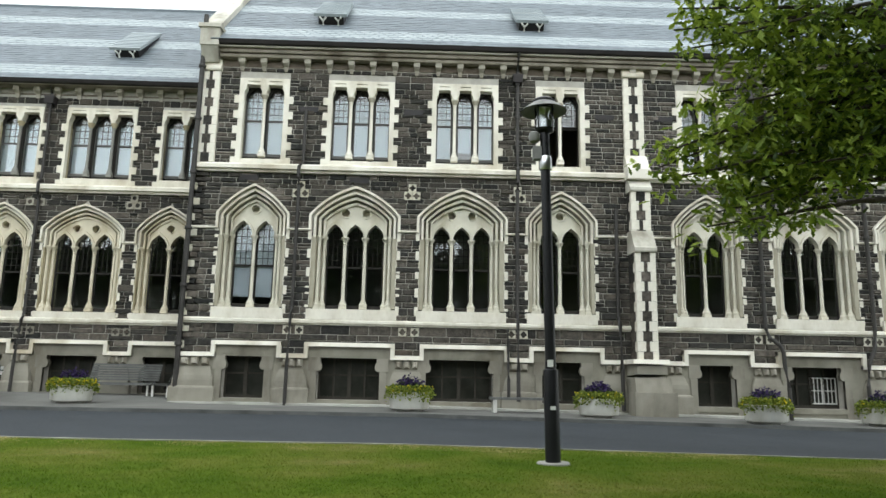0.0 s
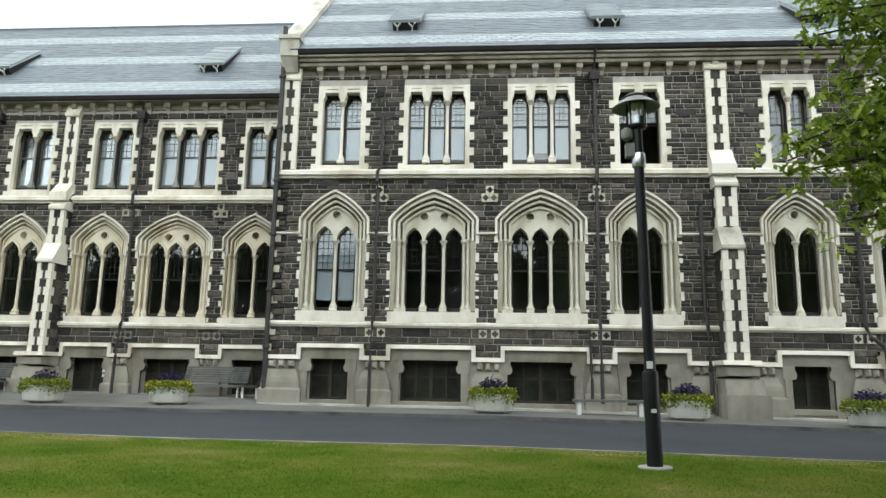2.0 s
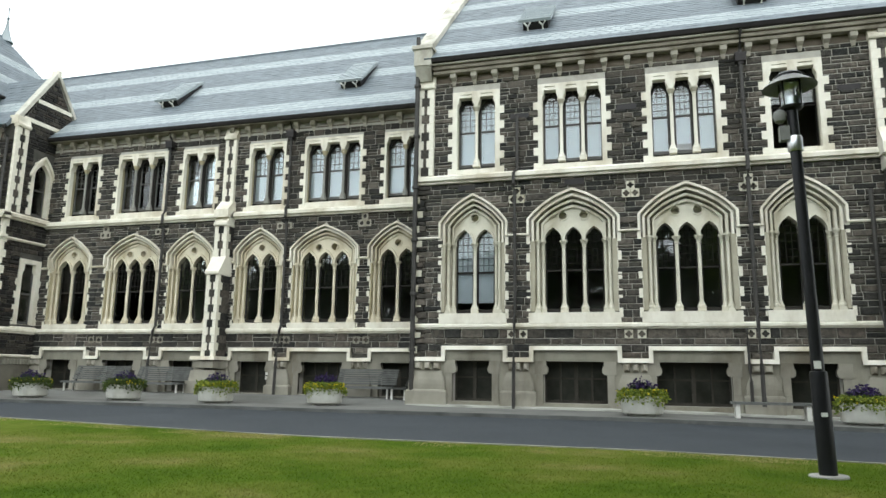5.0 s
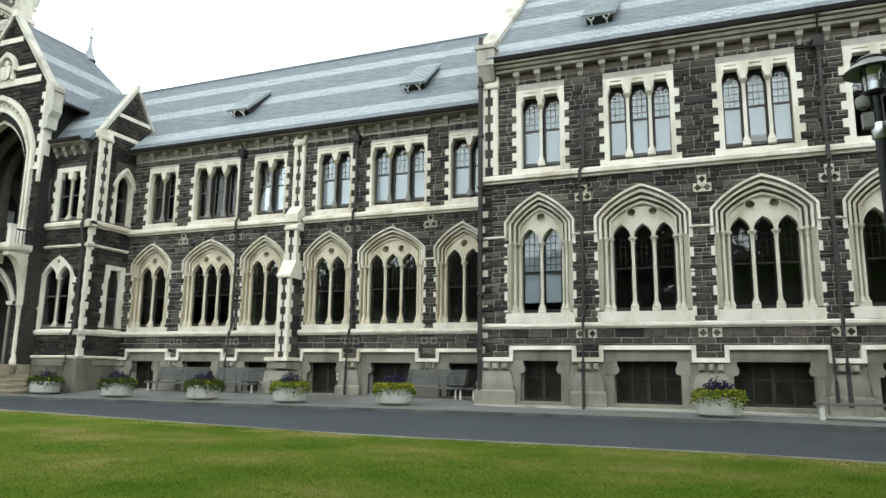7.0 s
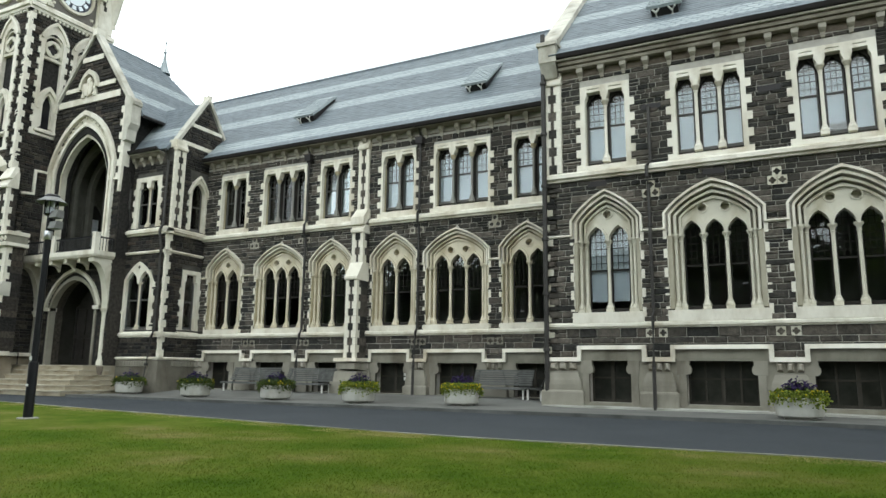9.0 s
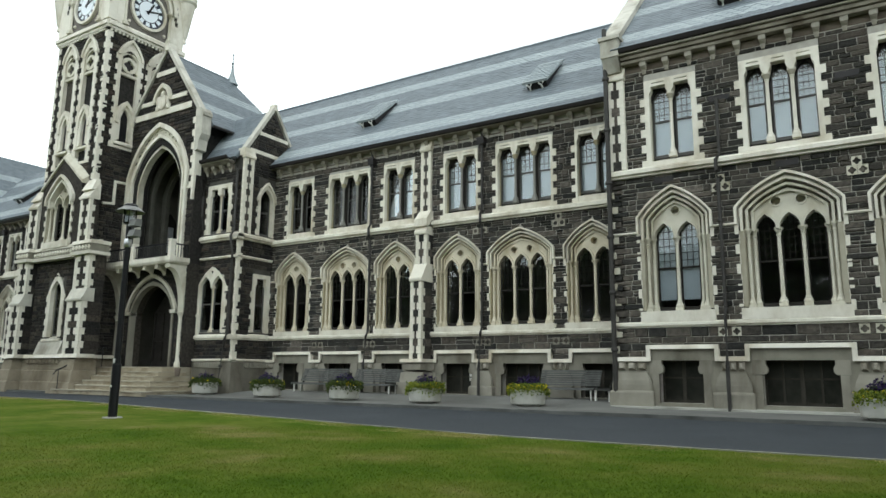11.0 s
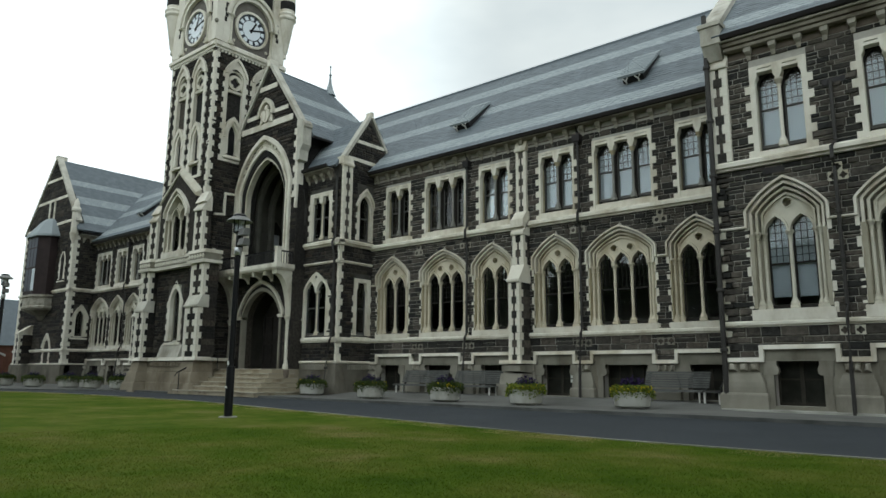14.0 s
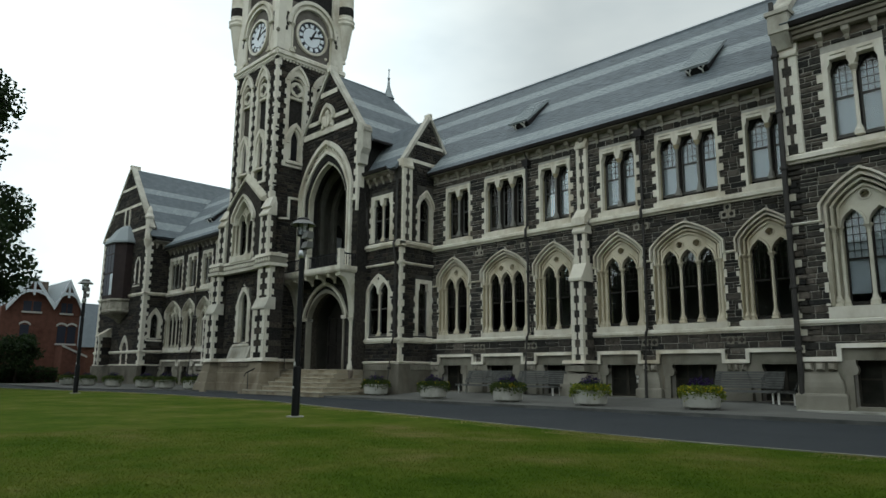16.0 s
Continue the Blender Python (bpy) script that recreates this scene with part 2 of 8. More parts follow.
class Mesh:
    """Collects vertices and faces in a wall's own axes: x along it, y into it, z up."""

    def __init__(self):
        self.v, self.f = [], []

    def add(self, verts, faces):
        n = len(self.v)
        self.v += [tuple(p) for p in verts]
        self.f += [tuple(i + n for i in f) for f in faces]
        return self

    def box(self, x0, x1, y0, y1, z0, z1, dy=0.0, dz=0.0):
        """dy: the top front edge lies that much further back; dz: the front top lies that much lower."""
        return self.add([(x0, y0, z0), (x1, y0, z0), (x1, y1, z0), (x0, y1, z0), (x0, y0 + dy, z1 - dz), (x1, y0 + dy, z1 - dz), (x1, y1, z1), (x0, y1, z1)],
                        [(0, 3, 2, 1), (4, 5, 6, 7), (0, 1, 5, 4), (1, 2, 6, 5), (2, 3, 7, 6), (3, 0, 4, 7)])

    def stone(self, x0, x1, y0, y1, z0, z1, b=0.018):
        """A block with a chamfered face towards the front; its back is open."""
        return self.add([(x0, y1, z0), (x1, y1, z0), (x1, y1, z1), (x0, y1, z1), (x0 + b, y0, z0 + b), (x1 - b, y0, z0 + b), (x1 - b, y0, z1 - b), (x0 + b, y0, z1 - b)],
                        [(4, 5, 6, 7), (0, 1, 5, 4), (1, 2, 6, 5), (2, 3, 7, 6), (3, 0, 4, 7)])

    def slanted(self, x0, x1, left, right, y0, z0, z1, b=0.022):
        """A wall stone; left and right: how far its upper corners lie further along."""
        return self.add([(x0, 0, z0), (x1, 0, z0), (x1 + right, 0, z1), (x0 + left, 0, z1), (x0 + b, y0, z0 + b), (x1 - b, y0, z0 + b), (x1 + right - b, y0, z1 - b), (x0 + left + b, y0, z1 - b)],
                        [(4, 5, 6, 7), (0, 1, 5, 4), (1, 2, 6, 5), (2, 3, 7, 6), (3, 0, 4, 7)])

    def prism(self, pts, z0, z1):
        """An outline in x and y, from z0 to z1."""
        n = len(pts)
        return self.add([(x, y, z0) for x, y in pts] + [(x, y, z1) for x, y in pts], [tuple(range(n)), tuple(reversed(range(n, 2 * n)))] + [(i, n + i, n + (i + 1) % n, (i + 1) % n) for i in range(n)])

    def plate(self, outer, holes, y0, y1):
        """An outline in x and z with holes, from y0 to y1."""
        loops = [outer, *holes]
        pts, faces = [], []
        for loop in loops:
            faces.append(list(range(len(pts), len(pts) + len(loop))))
            pts += [Vector(p) for p in loop]
        vs, _, fs, *_ = geometry.delaunay_2d_cdt(pts, [], faces, 0, 1e-5)
        fs = [f for f in fs if sum(within(sum((vs[i] for i in f), Vector((0, 0))) / len(f), loop) for loop in loops) % 2]
        n = len(vs)
        self.add([(p.x, y0, p.y) for p in vs] + [(p.x, y1, p.y) for p in vs], [tuple(f) for f in fs] + [tuple(i + n for i in reversed(f)) for f in fs])
        for k, loop in enumerate(loops):
            m = len(loop)
            side = [(i, m + i, m + (i + 1) % m, (i + 1) % m) for i in range(m)]
            self.add([(p[0], y0, p[1]) for p in loop] + [(p[0], y1, p[1]) for p in loop], side)
        return self

    def lathe(self, x, y, profile, n=10):
        """Profile: rows of (radius, z)."""
        ring = [(math.cos(2 * math.pi * i / n), math.sin(2 * math.pi * i / n)) for i in range(n)]
        verts = [(x + r * c, y + r * s, z) for r, z in profile for c, s in ring]
        k = len(profile)
        faces = [(a * n + i, a * n + (i + 1) % n, (a + 1) * n + (i + 1) % n, (a + 1) * n + i) for a in range(k - 1) for i in range(n)]
        return self.add(verts, faces + [tuple(reversed(range(n))), tuple(range((k - 1) * n, k * n))])

    def tube(self, path, r, n=8):
        path = [Vector(p) for p in path]
        verts, k = [], len(path)
        for i, p in enumerate(path):
            d = (path[min(i + 1, k - 1)] - path[max(i - 1, 0)]).normalized()
            a = d.orthogonal().normalized() if abs(d.z) < 0.99 else Vector((1, 0, 0))
            b = d.cross(a).normalized()
            rr = r[i] if isinstance(r, (list, tuple)) else r
            verts += [p + rr * (math.cos(2 * math.pi * j / n) * a + math.sin(2 * math.pi * j / n) * b) for j in range(n)]
        faces = [(q * n + j, q * n + (j + 1) % n, (q + 1) * n + (j + 1) % n, (q + 1) * n + j) for q in range(k - 1) for j in range(n)]
        return self.add(verts, faces + [tuple(reversed(range(n))), tuple(range((k - 1) * n, k * n))])

    def data(self, name, mat, smooth=False):
        me = bpy.data.meshes.new(name)
        me.from_pydata(self.v, [], self.f)
        me.materials.append(mat)
        bm = bmesh.new()
        bm.from_mesh(me)
        bmesh.ops.remove_doubles(bm, verts=bm.verts, dist=1e-5) if smooth else None
        bmesh.ops.recalc_face_normals(bm, faces=bm.faces)
        bm.to_mesh(me)
        bm.free()
        if smooth:
            for p in me.polygons:
                p.use_smooth = True
            me.set_sharp_from_angle(angle=radians(40))
        return me


def part(name, mesh, mat, parent, label="", smooth=False, kind="", at=None):
    data = mesh.data(name, mat, smooth) if isinstance(mesh, Mesh) else mesh
    ob = new(name, data)
    ob.parent = parent
    if at is not None:
        ob.matrix_basis = at
    return tagged(ob, label=label, kind=kind)


def thing(name, m, label, category, group="", kind=""):
    ob = new(name)
    ob.empty_display_size = 0.2
    ob.matrix_basis = m
    return tagged(ob, label, category, group, kind)

# ---- ground ----
def smooth_step(a, b, x):
    t = min(1.0, max(0.0, (x - a) / (b - a)))
    return t * t * (3 - 2 * t)


def road_z(x):
    return -0.014 * min(max(x, 0.0), 15.0)


def pave_z(x):
    return road_z(x) + 0.08


def pave_rise(x, y):
    """The pavement climbs towards the wall in the recess before the long wing."""
    return 0.16 * smooth_step(-1.1, 0.3, y) * smooth_step(-5.6, -7.6, x) * smooth_step(-23.5, -21.5, x)


def lawn_edge(x):
    """Where the lawn meets the road."""
    return -9.95 + 1.3 * smooth_step(-4, -14, x) + 1.7 * smooth_step(-11, -24, x) - 2.6 * smooth_step(-30, -46, x)


def kerb_y(x):
    return -3.3 - 4.2 * smooth_step(-33, -42, x)


def sheet(name, xs, rows, height, mat, label, kind="structure"):
    """A sheet over the steps xs; rows: functions of x that give y, from the near side to the far one."""
    m = Mesh()
    n = len(rows)
    verts = [(x, r(x), height(x, r(x))) for x in xs for r in rows]
    faces = [(i * n + j, (i + 1) * n + j, (i + 1) * n + j + 1, i * n + j + 1) for i in range(len(xs) - 1) for j in range(n - 1)]
    m.add(verts, faces)
    ob = new(name, m.data(name, mat, True))
    return tagged(ob, label, name.split("_")[0], kind=kind)


grass_mat = material("mown lawn", (0.07, 0.13, 0.02), 0.95, spec=0.03)
gr_1 = ramp(grass_mat, noise_at(grass_mat, 0.55, 6), [(0.26, (0.038, 0.076, 0.006)), (0.43, (0.063, 0.101, 0.010)), (0.57, (0.096, 0.118, 0.020)), (0.72, (0.165, 0.150, 0.055))])
gr_2 = ramp(grass_mat, noise_at(grass_mat, 45, 5), [(0.25, (0.8, 0.82, 0.76)), (0.75, (1.18, 1.15, 1.15))])
gr_3 = ramp(grass_mat, noise_at(grass_mat, 3.0, 8, (1, 1, 1), 0.75), [(0.28, (0.74, 0.79, 0.7)), (0.5, (1.0, 1.0, 1.0)), (0.74, (1.35, 1.25, 1.35))])
finish(grass_mat, mix(grass_mat, "MULTIPLY", 1.0, mix(grass_mat, "MULTIPLY", 1.0, gr_1, gr_3), gr_2), noise_at(grass_mat, 60, 5), 0.6, 0.02)

asphalt = mottled("dark asphalt", (0.031, 0.036, 0.042), (0.041, 0.047, 0.054), 0.5, 0.85, 0.5, 0.006, 120, (0.8, 0.8, 0.82), 0.25, (0.3, 1, 1))
pavement_mat = mottled("worn grey pavement", (0.11, 0.110, 0.102), (0.17, 0.169, 0.157), 0.7, 0.9, 0.3, 0.005, 80, (0.7, 0.68, 0.66), 0.5, (0.4, 1, 1))
footing_mat = mottled("pale footing stone", (0.33, 0.325, 0.295), (0.46, 0.45, 0.41), 1.5, 0.9, 0.3, 0.005, 60, (0.6, 0.6, 0.58), 0.7)
dark_kerb = mottled("dark worn kerb", (0.085, 0.088, 0.085), (0.14, 0.142, 0.135), 1.5, 0.9, 0.3, 0.005, 60, (0.6, 0.6, 0.58), 0.7)
kerb_mat = mottled("pale kerb stone", (0.25, 0.246, 0.228), (0.37, 0.363, 0.335), 1.5, 0.9, 0.3, 0.005, 60, (0.6, 0.6, 0.58), 0.7)

STEPS = [-420, -260, -160, -110, -80, -60] + [-50 + 1.0 * i for i in range(76)] + [30, 40, 60, 100, 200, 400]


def ground_z(x, y):
    return road_z(x) * smooth_step(-16, -9, y) - 0.06 - 0.012 * max(0.0, -22 - y) * smooth_step(-22, -60, y)


sheet("ground", STEPS, [lambda x, k=k: k for k in (-400, -200, -90, -50, -30, -20, -12, -8, -3, 5, 20, 60, 150, 420)], ground_z, grass_mat, "grassy ground that runs on to the horizon")
sheet("road", [x for x in STEPS if -170 < x < 110], [lambda x: lawn_edge(x) - 0.05, lambda x: lawn_edge(x) * 0.66 + kerb_y(x) * 0.34, lambda x: lawn_edge(x) * 0.33 + kerb_y(x) * 0.67, lambda x: kerb_y(x) + 0.05], lambda x, y: road_z(x), asphalt, "dark smooth asphalt driveway before the building")
sheet("pavement", [x for x in STEPS if -90 < x < 35], [lambda x: kerb_y(x) + 0.14, lambda x: -1.5, lambda x: -1.1, lambda x: -0.75, lambda x: -0.4, lambda x: -0.05, lambda x: 0.3, lambda x: 4.0], lambda x, y: pave_z(x) + pave_rise(x, y), pavement_mat, "worn grey concrete pavement along the building")
sheet("lawn", [x for x in STEPS if -90 < x < 65], [lambda x: -60, lambda x: -40, lambda x: -26, lambda x: -19, lambda x: -15, lambda x: -12.5, lambda x: lawn_edge(x) - 0.5, lambda x: lawn_edge(x) - 0.12],
      lambda x, y: road_z(x) * smooth_step(-16, -9, y) + 0.03, grass_mat, "mown green lawn with dry yellow patches")


def strip(name, xs, y_of, z_of, w, h, mat, label):
    m = Mesh()
    for a, b in zip(xs[:-1], xs[1:]):
        ya, yb, za, zb = y_of(a), y_of(b), z_of(a), z_of(b)
        m.add([(a, ya, za - 0.2), (b, yb, zb - 0.2), (b, yb + w, zb - 0.2), (a, ya + w, za - 0.2), (a, ya, za + h), (b, yb, zb + h), (b, yb + w, zb + h), (a, ya + w, za + h)],
              [(4, 5, 6, 7), (0, 1, 5, 4), (2, 3, 7, 6)])
    return tagged(new(name, m.data(name, mat)), label, name, kind="structure")


strip("kerb", [x for x in STEPS if -90 < x < 35], kerb_y, road_z, 0.15, 0.085, dark_kerb, "low dark kerb between driveway and pavement")
edging_mat = mottled("weathered edging concrete", (0.15, 0.148, 0.115), (0.33, 0.32, 0.275), 1.2, 0.9, 0.4, 0.01, 40, (0.55, 0.58, 0.45), 0.7)
strip("lawn_edging", [x for x in STEPS if -90 < x < 65], lambda x: lawn_edge(x) - 0.14, road_z, 0.08, 0.045, edging_mat, "narrow weathered concrete edging round the lawn")

# ---- the building's parts ----
def arch_curve(hw, z0, ze, za, bulge=0.09, n=9):
    """From the lower left over the point to the lower right."""
    left = [(-hw, z0), (-hw, ze)]
    c = (-hw * 0.5 - bulge * hw * 1.2, (ze + za) / 2 + bulge * hw * 1.6)
    for i in range(1, n):
        t = i / n
        left.append(((1 - t) ** 2 * -hw + 2 * t * (1 - t) * c[0], (1 - t) ** 2 * ze + 2 * t * (1 - t) * c[1] + t * t * za))
    return left + [(0, za)] + [(-x, z) for x, z in reversed(left)]


def light_head(l, r, zs, h, n=7):
    """A pointed head from the left springing over the point to the right one."""
    m, hw = (l + r) / 2, (r - l) / 2
    left = [(m - hw * (1 - (i / n) ** 2.4), zs + h * (i / n) ** 0.95) for i in range(n)]
    return left + [(m, zs + h)] + [(2 * m - x, z) for x, z in reversed(left)]


def circle(x, z, r, n=12):
    return [(x + r * math.cos(2 * math.pi * i / n), z + r * math.sin(2 * math.pi * i / n)) for i in range(n)]


def quatrefoil(x, z, r, n=6):
    pts = []
    for k in range(4):
        a = k * math.pi / 2
        for i in range(n):
            b = a - math.pi / 2 + math.pi * i / (n - 1)
            pts.append((x + r * (0.55 * math.cos(a) + 0.42 * math.cos(b)), z + r * (0.55 * math.sin(a) + 0.42 * math.sin(b))))
    return pts


def horseshoe(a, b):
    return a + list(reversed(b))


def toothed(u_in, u_long, u_short, z0, z1, step, first=0):
    """The outline of a run of long and short quoins; u_in is the plain edge."""
    rows = max(1, round((z1 - z0) / step))
    pts = [(u_in, z0)]
    for i in range(rows):
        u = u_long if (i + first) % 2 == 0 else u_short
        pts += [(u, z0 + (z1 - z0) * i / rows), (u, z0 + (z1 - z0) * (i + 1) / rows)]
    return pts + [(u_in, z1)]


UNIT_QUOIN = None


def quoin_run(owner, u_in, u_long, u_short, z0, z1, step, y0, y1, alt=0.0):
    """Long and short blocks one above the other, each a part."""
    global UNIT_QUOIN
    if UNIT_QUOIN is None:
        UNIT_QUOIN = Mesh().stone(0, 1, 0, 1, 0, 1, 0.012).data("quoin", paint)
    rows = max(1, round((z1 - z0) / step))
    h = (z1 - z0) / rows
    for i in range(rows):
        a, b = sorted((u_in, u_long if i % 2 == 0 else u_short))
        q = part("quoin", UNIT_QUOIN, None, owner)
        q.matrix_basis = Matrix.Translation((a, y0 + 0.002 * (i % 2), z0 + i * h)) @ Matrix.Diagonal((b - a, y1 - y0 + alt * (i % 2), h, 1))


def mirror(pts):
    return [(-x, z) for x, z in reversed(pts)]


def lights_of(n, lw, gap):
    half = (n * lw + (n - 1) * gap) / 2
    return half, [(-half + i * (lw + gap), -half + i * (lw + gap) + lw) for i in range(n)]


def shaft(x, y, z0, z1, r):
    """A colonnette: a base block with rounded rolls, a slim shaft, a necking ring and a spreading capital."""
    m = Mesh().box(x - r * 2.0, x + r * 2.0, y - r * 2.0, y + r * 2.0, z0 - 0.02, z0 + 0.06)
    return m.lathe(x, y, [(r * 2.0, z0 + 0.055), (r * 2.25, z0 + 0.09), (r * 2.1, z0 + 0.14), (r * 1.55, z0 + 0.17), (r * 1.6, z0 + 0.20), (r * 1.2, z0 + 0.23), (r, z0 + 0.27), (r * 0.96, z1 - 0.225), (r * 1.35, z1 - 0.215), (r * 1.35, z1 - 0.195), (r * 1.05, z1 - 0.185),
                          (r * 1.3, z1 - 0.11), (r * 2.1, z1 - 0.06), (r * 2.25, z1 - 0.05), (r * 2.25, z1)], 10)


def glazing(win, lights, z0, zmid, z1, y, leaded=True, blind=False, frame_mat=None, cloth_top=0.0, cloth_look=None, cloth_foot=0.06, lead=None):
    """A sash in each light: a frame with a meeting rail, leaded quarries above, one pane, and, where asked for, a pale
    cloth behind it in place of reflected sky.
    """
    for k, (l, r) in enumerate(lights):
        m, f = Mesh(), 0.04
        for a, b, c, d in ((l, l + f, z0, z1), (r - f, r, z0, z1), (l + f, r - f, z0, z0 + 0.09), (l + f, r - f, zmid - 0.025, zmid + 0.025)):
            m.box(a, b, y - 0.03, y + 0.03, c, d)
        part("sash", m, frame_mat or timber, win)
        if leaded:
            m = Mesh()
            for i in range(1, 3):
                u = l + f + (r - l - 2 * f) * i / 3
                m.box(u - 0.007, u + 0.007, y - 0.012, y + 0.012, zmid + 0.03, z1)
            rows = max(2, round((z1 - zmid) / 0.22))
            for i in range(1, rows):
                z = zmid + (z1 - zmid) * i / rows
                m.box(l + f, r - f, y - 0.012, y + 0.012, z - 0.007, z + 0.007)
            part("leading", m, lead or timber, win)
        pane = part("pane", Mesh().box(l + 0.01, r - 0.01, y - 0.003, y + 0.003, z0, z1), glass, win)
        pane.visible_shadow = False
        # the cloth's colour takes the place of the sky's reflection
        if blind:
            part("blind", Mesh().box(l - 0.02, r + 0.02, y + 0.05, y + 0.06, z0 + cloth_foot + 0.25 * (k % 2) * (blind > 1), z1 - cloth_top), cloth_look or sky_cloth, win, "pale cloth behind the glass that stands in for reflected sky")


def lower_window(wing, n, Z, hw, light_w, gap, label, blind=False, orders=7, cloth_look=None, shaft_mat=None, deep=1.0):
    """A ground floor window: stepped pointed hood, tracery head with round piercings, shafts, long and short quoins."""
    half, lights = lights_of(n, light_w, gap)
    zb, zs, ze, za, drop = Z["zb"], Z["zs"], Z["ze"], Z["za"], Z["drop"]
    d = (hw - half - 0.02) / orders
    off = [k * d for k in range(orders + 1)]
    curves = lambda k, low: arch_curve(hw - off[k], low, ze - 0.25 * off[k], za - 1.12 * off[k])
    m = Mesh()
    # head with the pointed lights cut out of its lower edge
    inner = curves(orders, zs)
    head = [inner[0]]
    for l, r in lights:
        head += light_head(l, r, zs, 0.82 * light_w)
    head.append(inner[-1])
    outline = list(reversed(inner[1:-1]))
    ring = [circle(0, za - 0.70, 0.12, 16)] if n == 2 else [circle(-0.30, za - 0.76, 0.12, 16), circle(0.30, za - 0.76, 0.12, 16)]
    m.plate(head + outline, ring, 0.20 * deep, 0.33)
    win = part("window", m, limestone, wing, label)
    part("backing", Mesh().plate(head + outline, [], 0.46, 0.5), limestone, win)
    part("backing_rim", Mesh().plate(head + outline, ring, 0.33, 0.46), limestone, win)
    for hole in ring:
        cx, cz = sum(p[0] for p in hole) / 16, sum(p[1] for p in hole) / 16
        part("roundel", Mesh().plate(circle(cx, cz, 0.155, 16), [circle(cx, cz, 0.118, 16)], 0.20 * deep - 0.025, 0.21), limestone, win)
    for k in range(orders):
        low = drop if k == 0 else zs - 0.02
        y0 = -0.14 if k == 0 else (-0.16, 0.26 * deep, -0.06, 0.32 * deep, 0.03, 0.36 * deep, 0.12 * deep)[k]
        # recessed orders get the darkened stone, as painted shade between the pale ones
        part("hood_mould" if k == 0 else "arch_order", Mesh().plate(horseshoe(curves(k, low), curves(k + 1, low)), [], y0, 0.44), paint if k in (0, 2) else (shaded_freestone if k % 2 else limestone), win)
    # moulded edge round each light
    for l, r in lights:
        a, b = light_head(l - 0.05, r + 0.05, zs, 0.82 * light_w + 0.10), light_head(l, r, zs, 0.82 * light_w)
        part("light_moulding", Mesh().plate(horseshoe(a, b), [], 0.20 * deep - 0.08, 0.21), limestone, win)
    for s in (-1, 1):
        f = min(half + 0.27, hw - off[1] - 0.04)
        prof = [(hw - off[1], 0.45), (hw - off[1], -0.03), (f, -0.03), (f, 0.05), (f - 0.02, 0.05), (f - 0.02, 0.20), (half + 0.13, 0.20), (half + 0.13, 0.24), (half + 0.11, 0.24), (half + 0.11, 0.34), (half, 0.34), (half, 0.45)]
        part("jamb", Mesh().prism([(s * x, y if y < 0 or y > 0.4 else y * deep) for x, y in prof], zb - 0.012, zs), shaded_freestone, win)
        quoin_run(win, s * (hw - off[1] - 0.02), s * (hw + 0.02), s * (hw - 0.10), zb - 0.2, drop, 0.26, -0.045, 0.06)
        for u, y in ((half + 0.06, 0.24), (half + 0.19, 0.10)):
            part("shaft", shaft(s * u, y * deep, zb - 0.02, zs + 0.04, 0.046), shaft_mat or limestone, win, smooth=True)
    for (l, r), (l2, r2) in zip(lights[:-1], lights[1:]):
        part("colonnette", shaft((r + l2) / 2, 0.26 * deep, zb, zs + 0.04, 0.052), shaft_mat or limestone, win, smooth=True)
    part("sill", Mesh().box(-hw + 0.04, hw - 0.04, -0.10, 0.5, zb - 0.35, zb - 0.01, dz=0.04), paint, win)
    glazing(win, lights, zb, zb + 0.42 * (zs - zb) + 0.35, zs + 0.82 * light_w, 0.34 * deep + 0.03, True, blind, cloth_look=cloth_look, cloth_foot=0.3, lead=dark_timber, frame_mat=dark_timber)
    return win


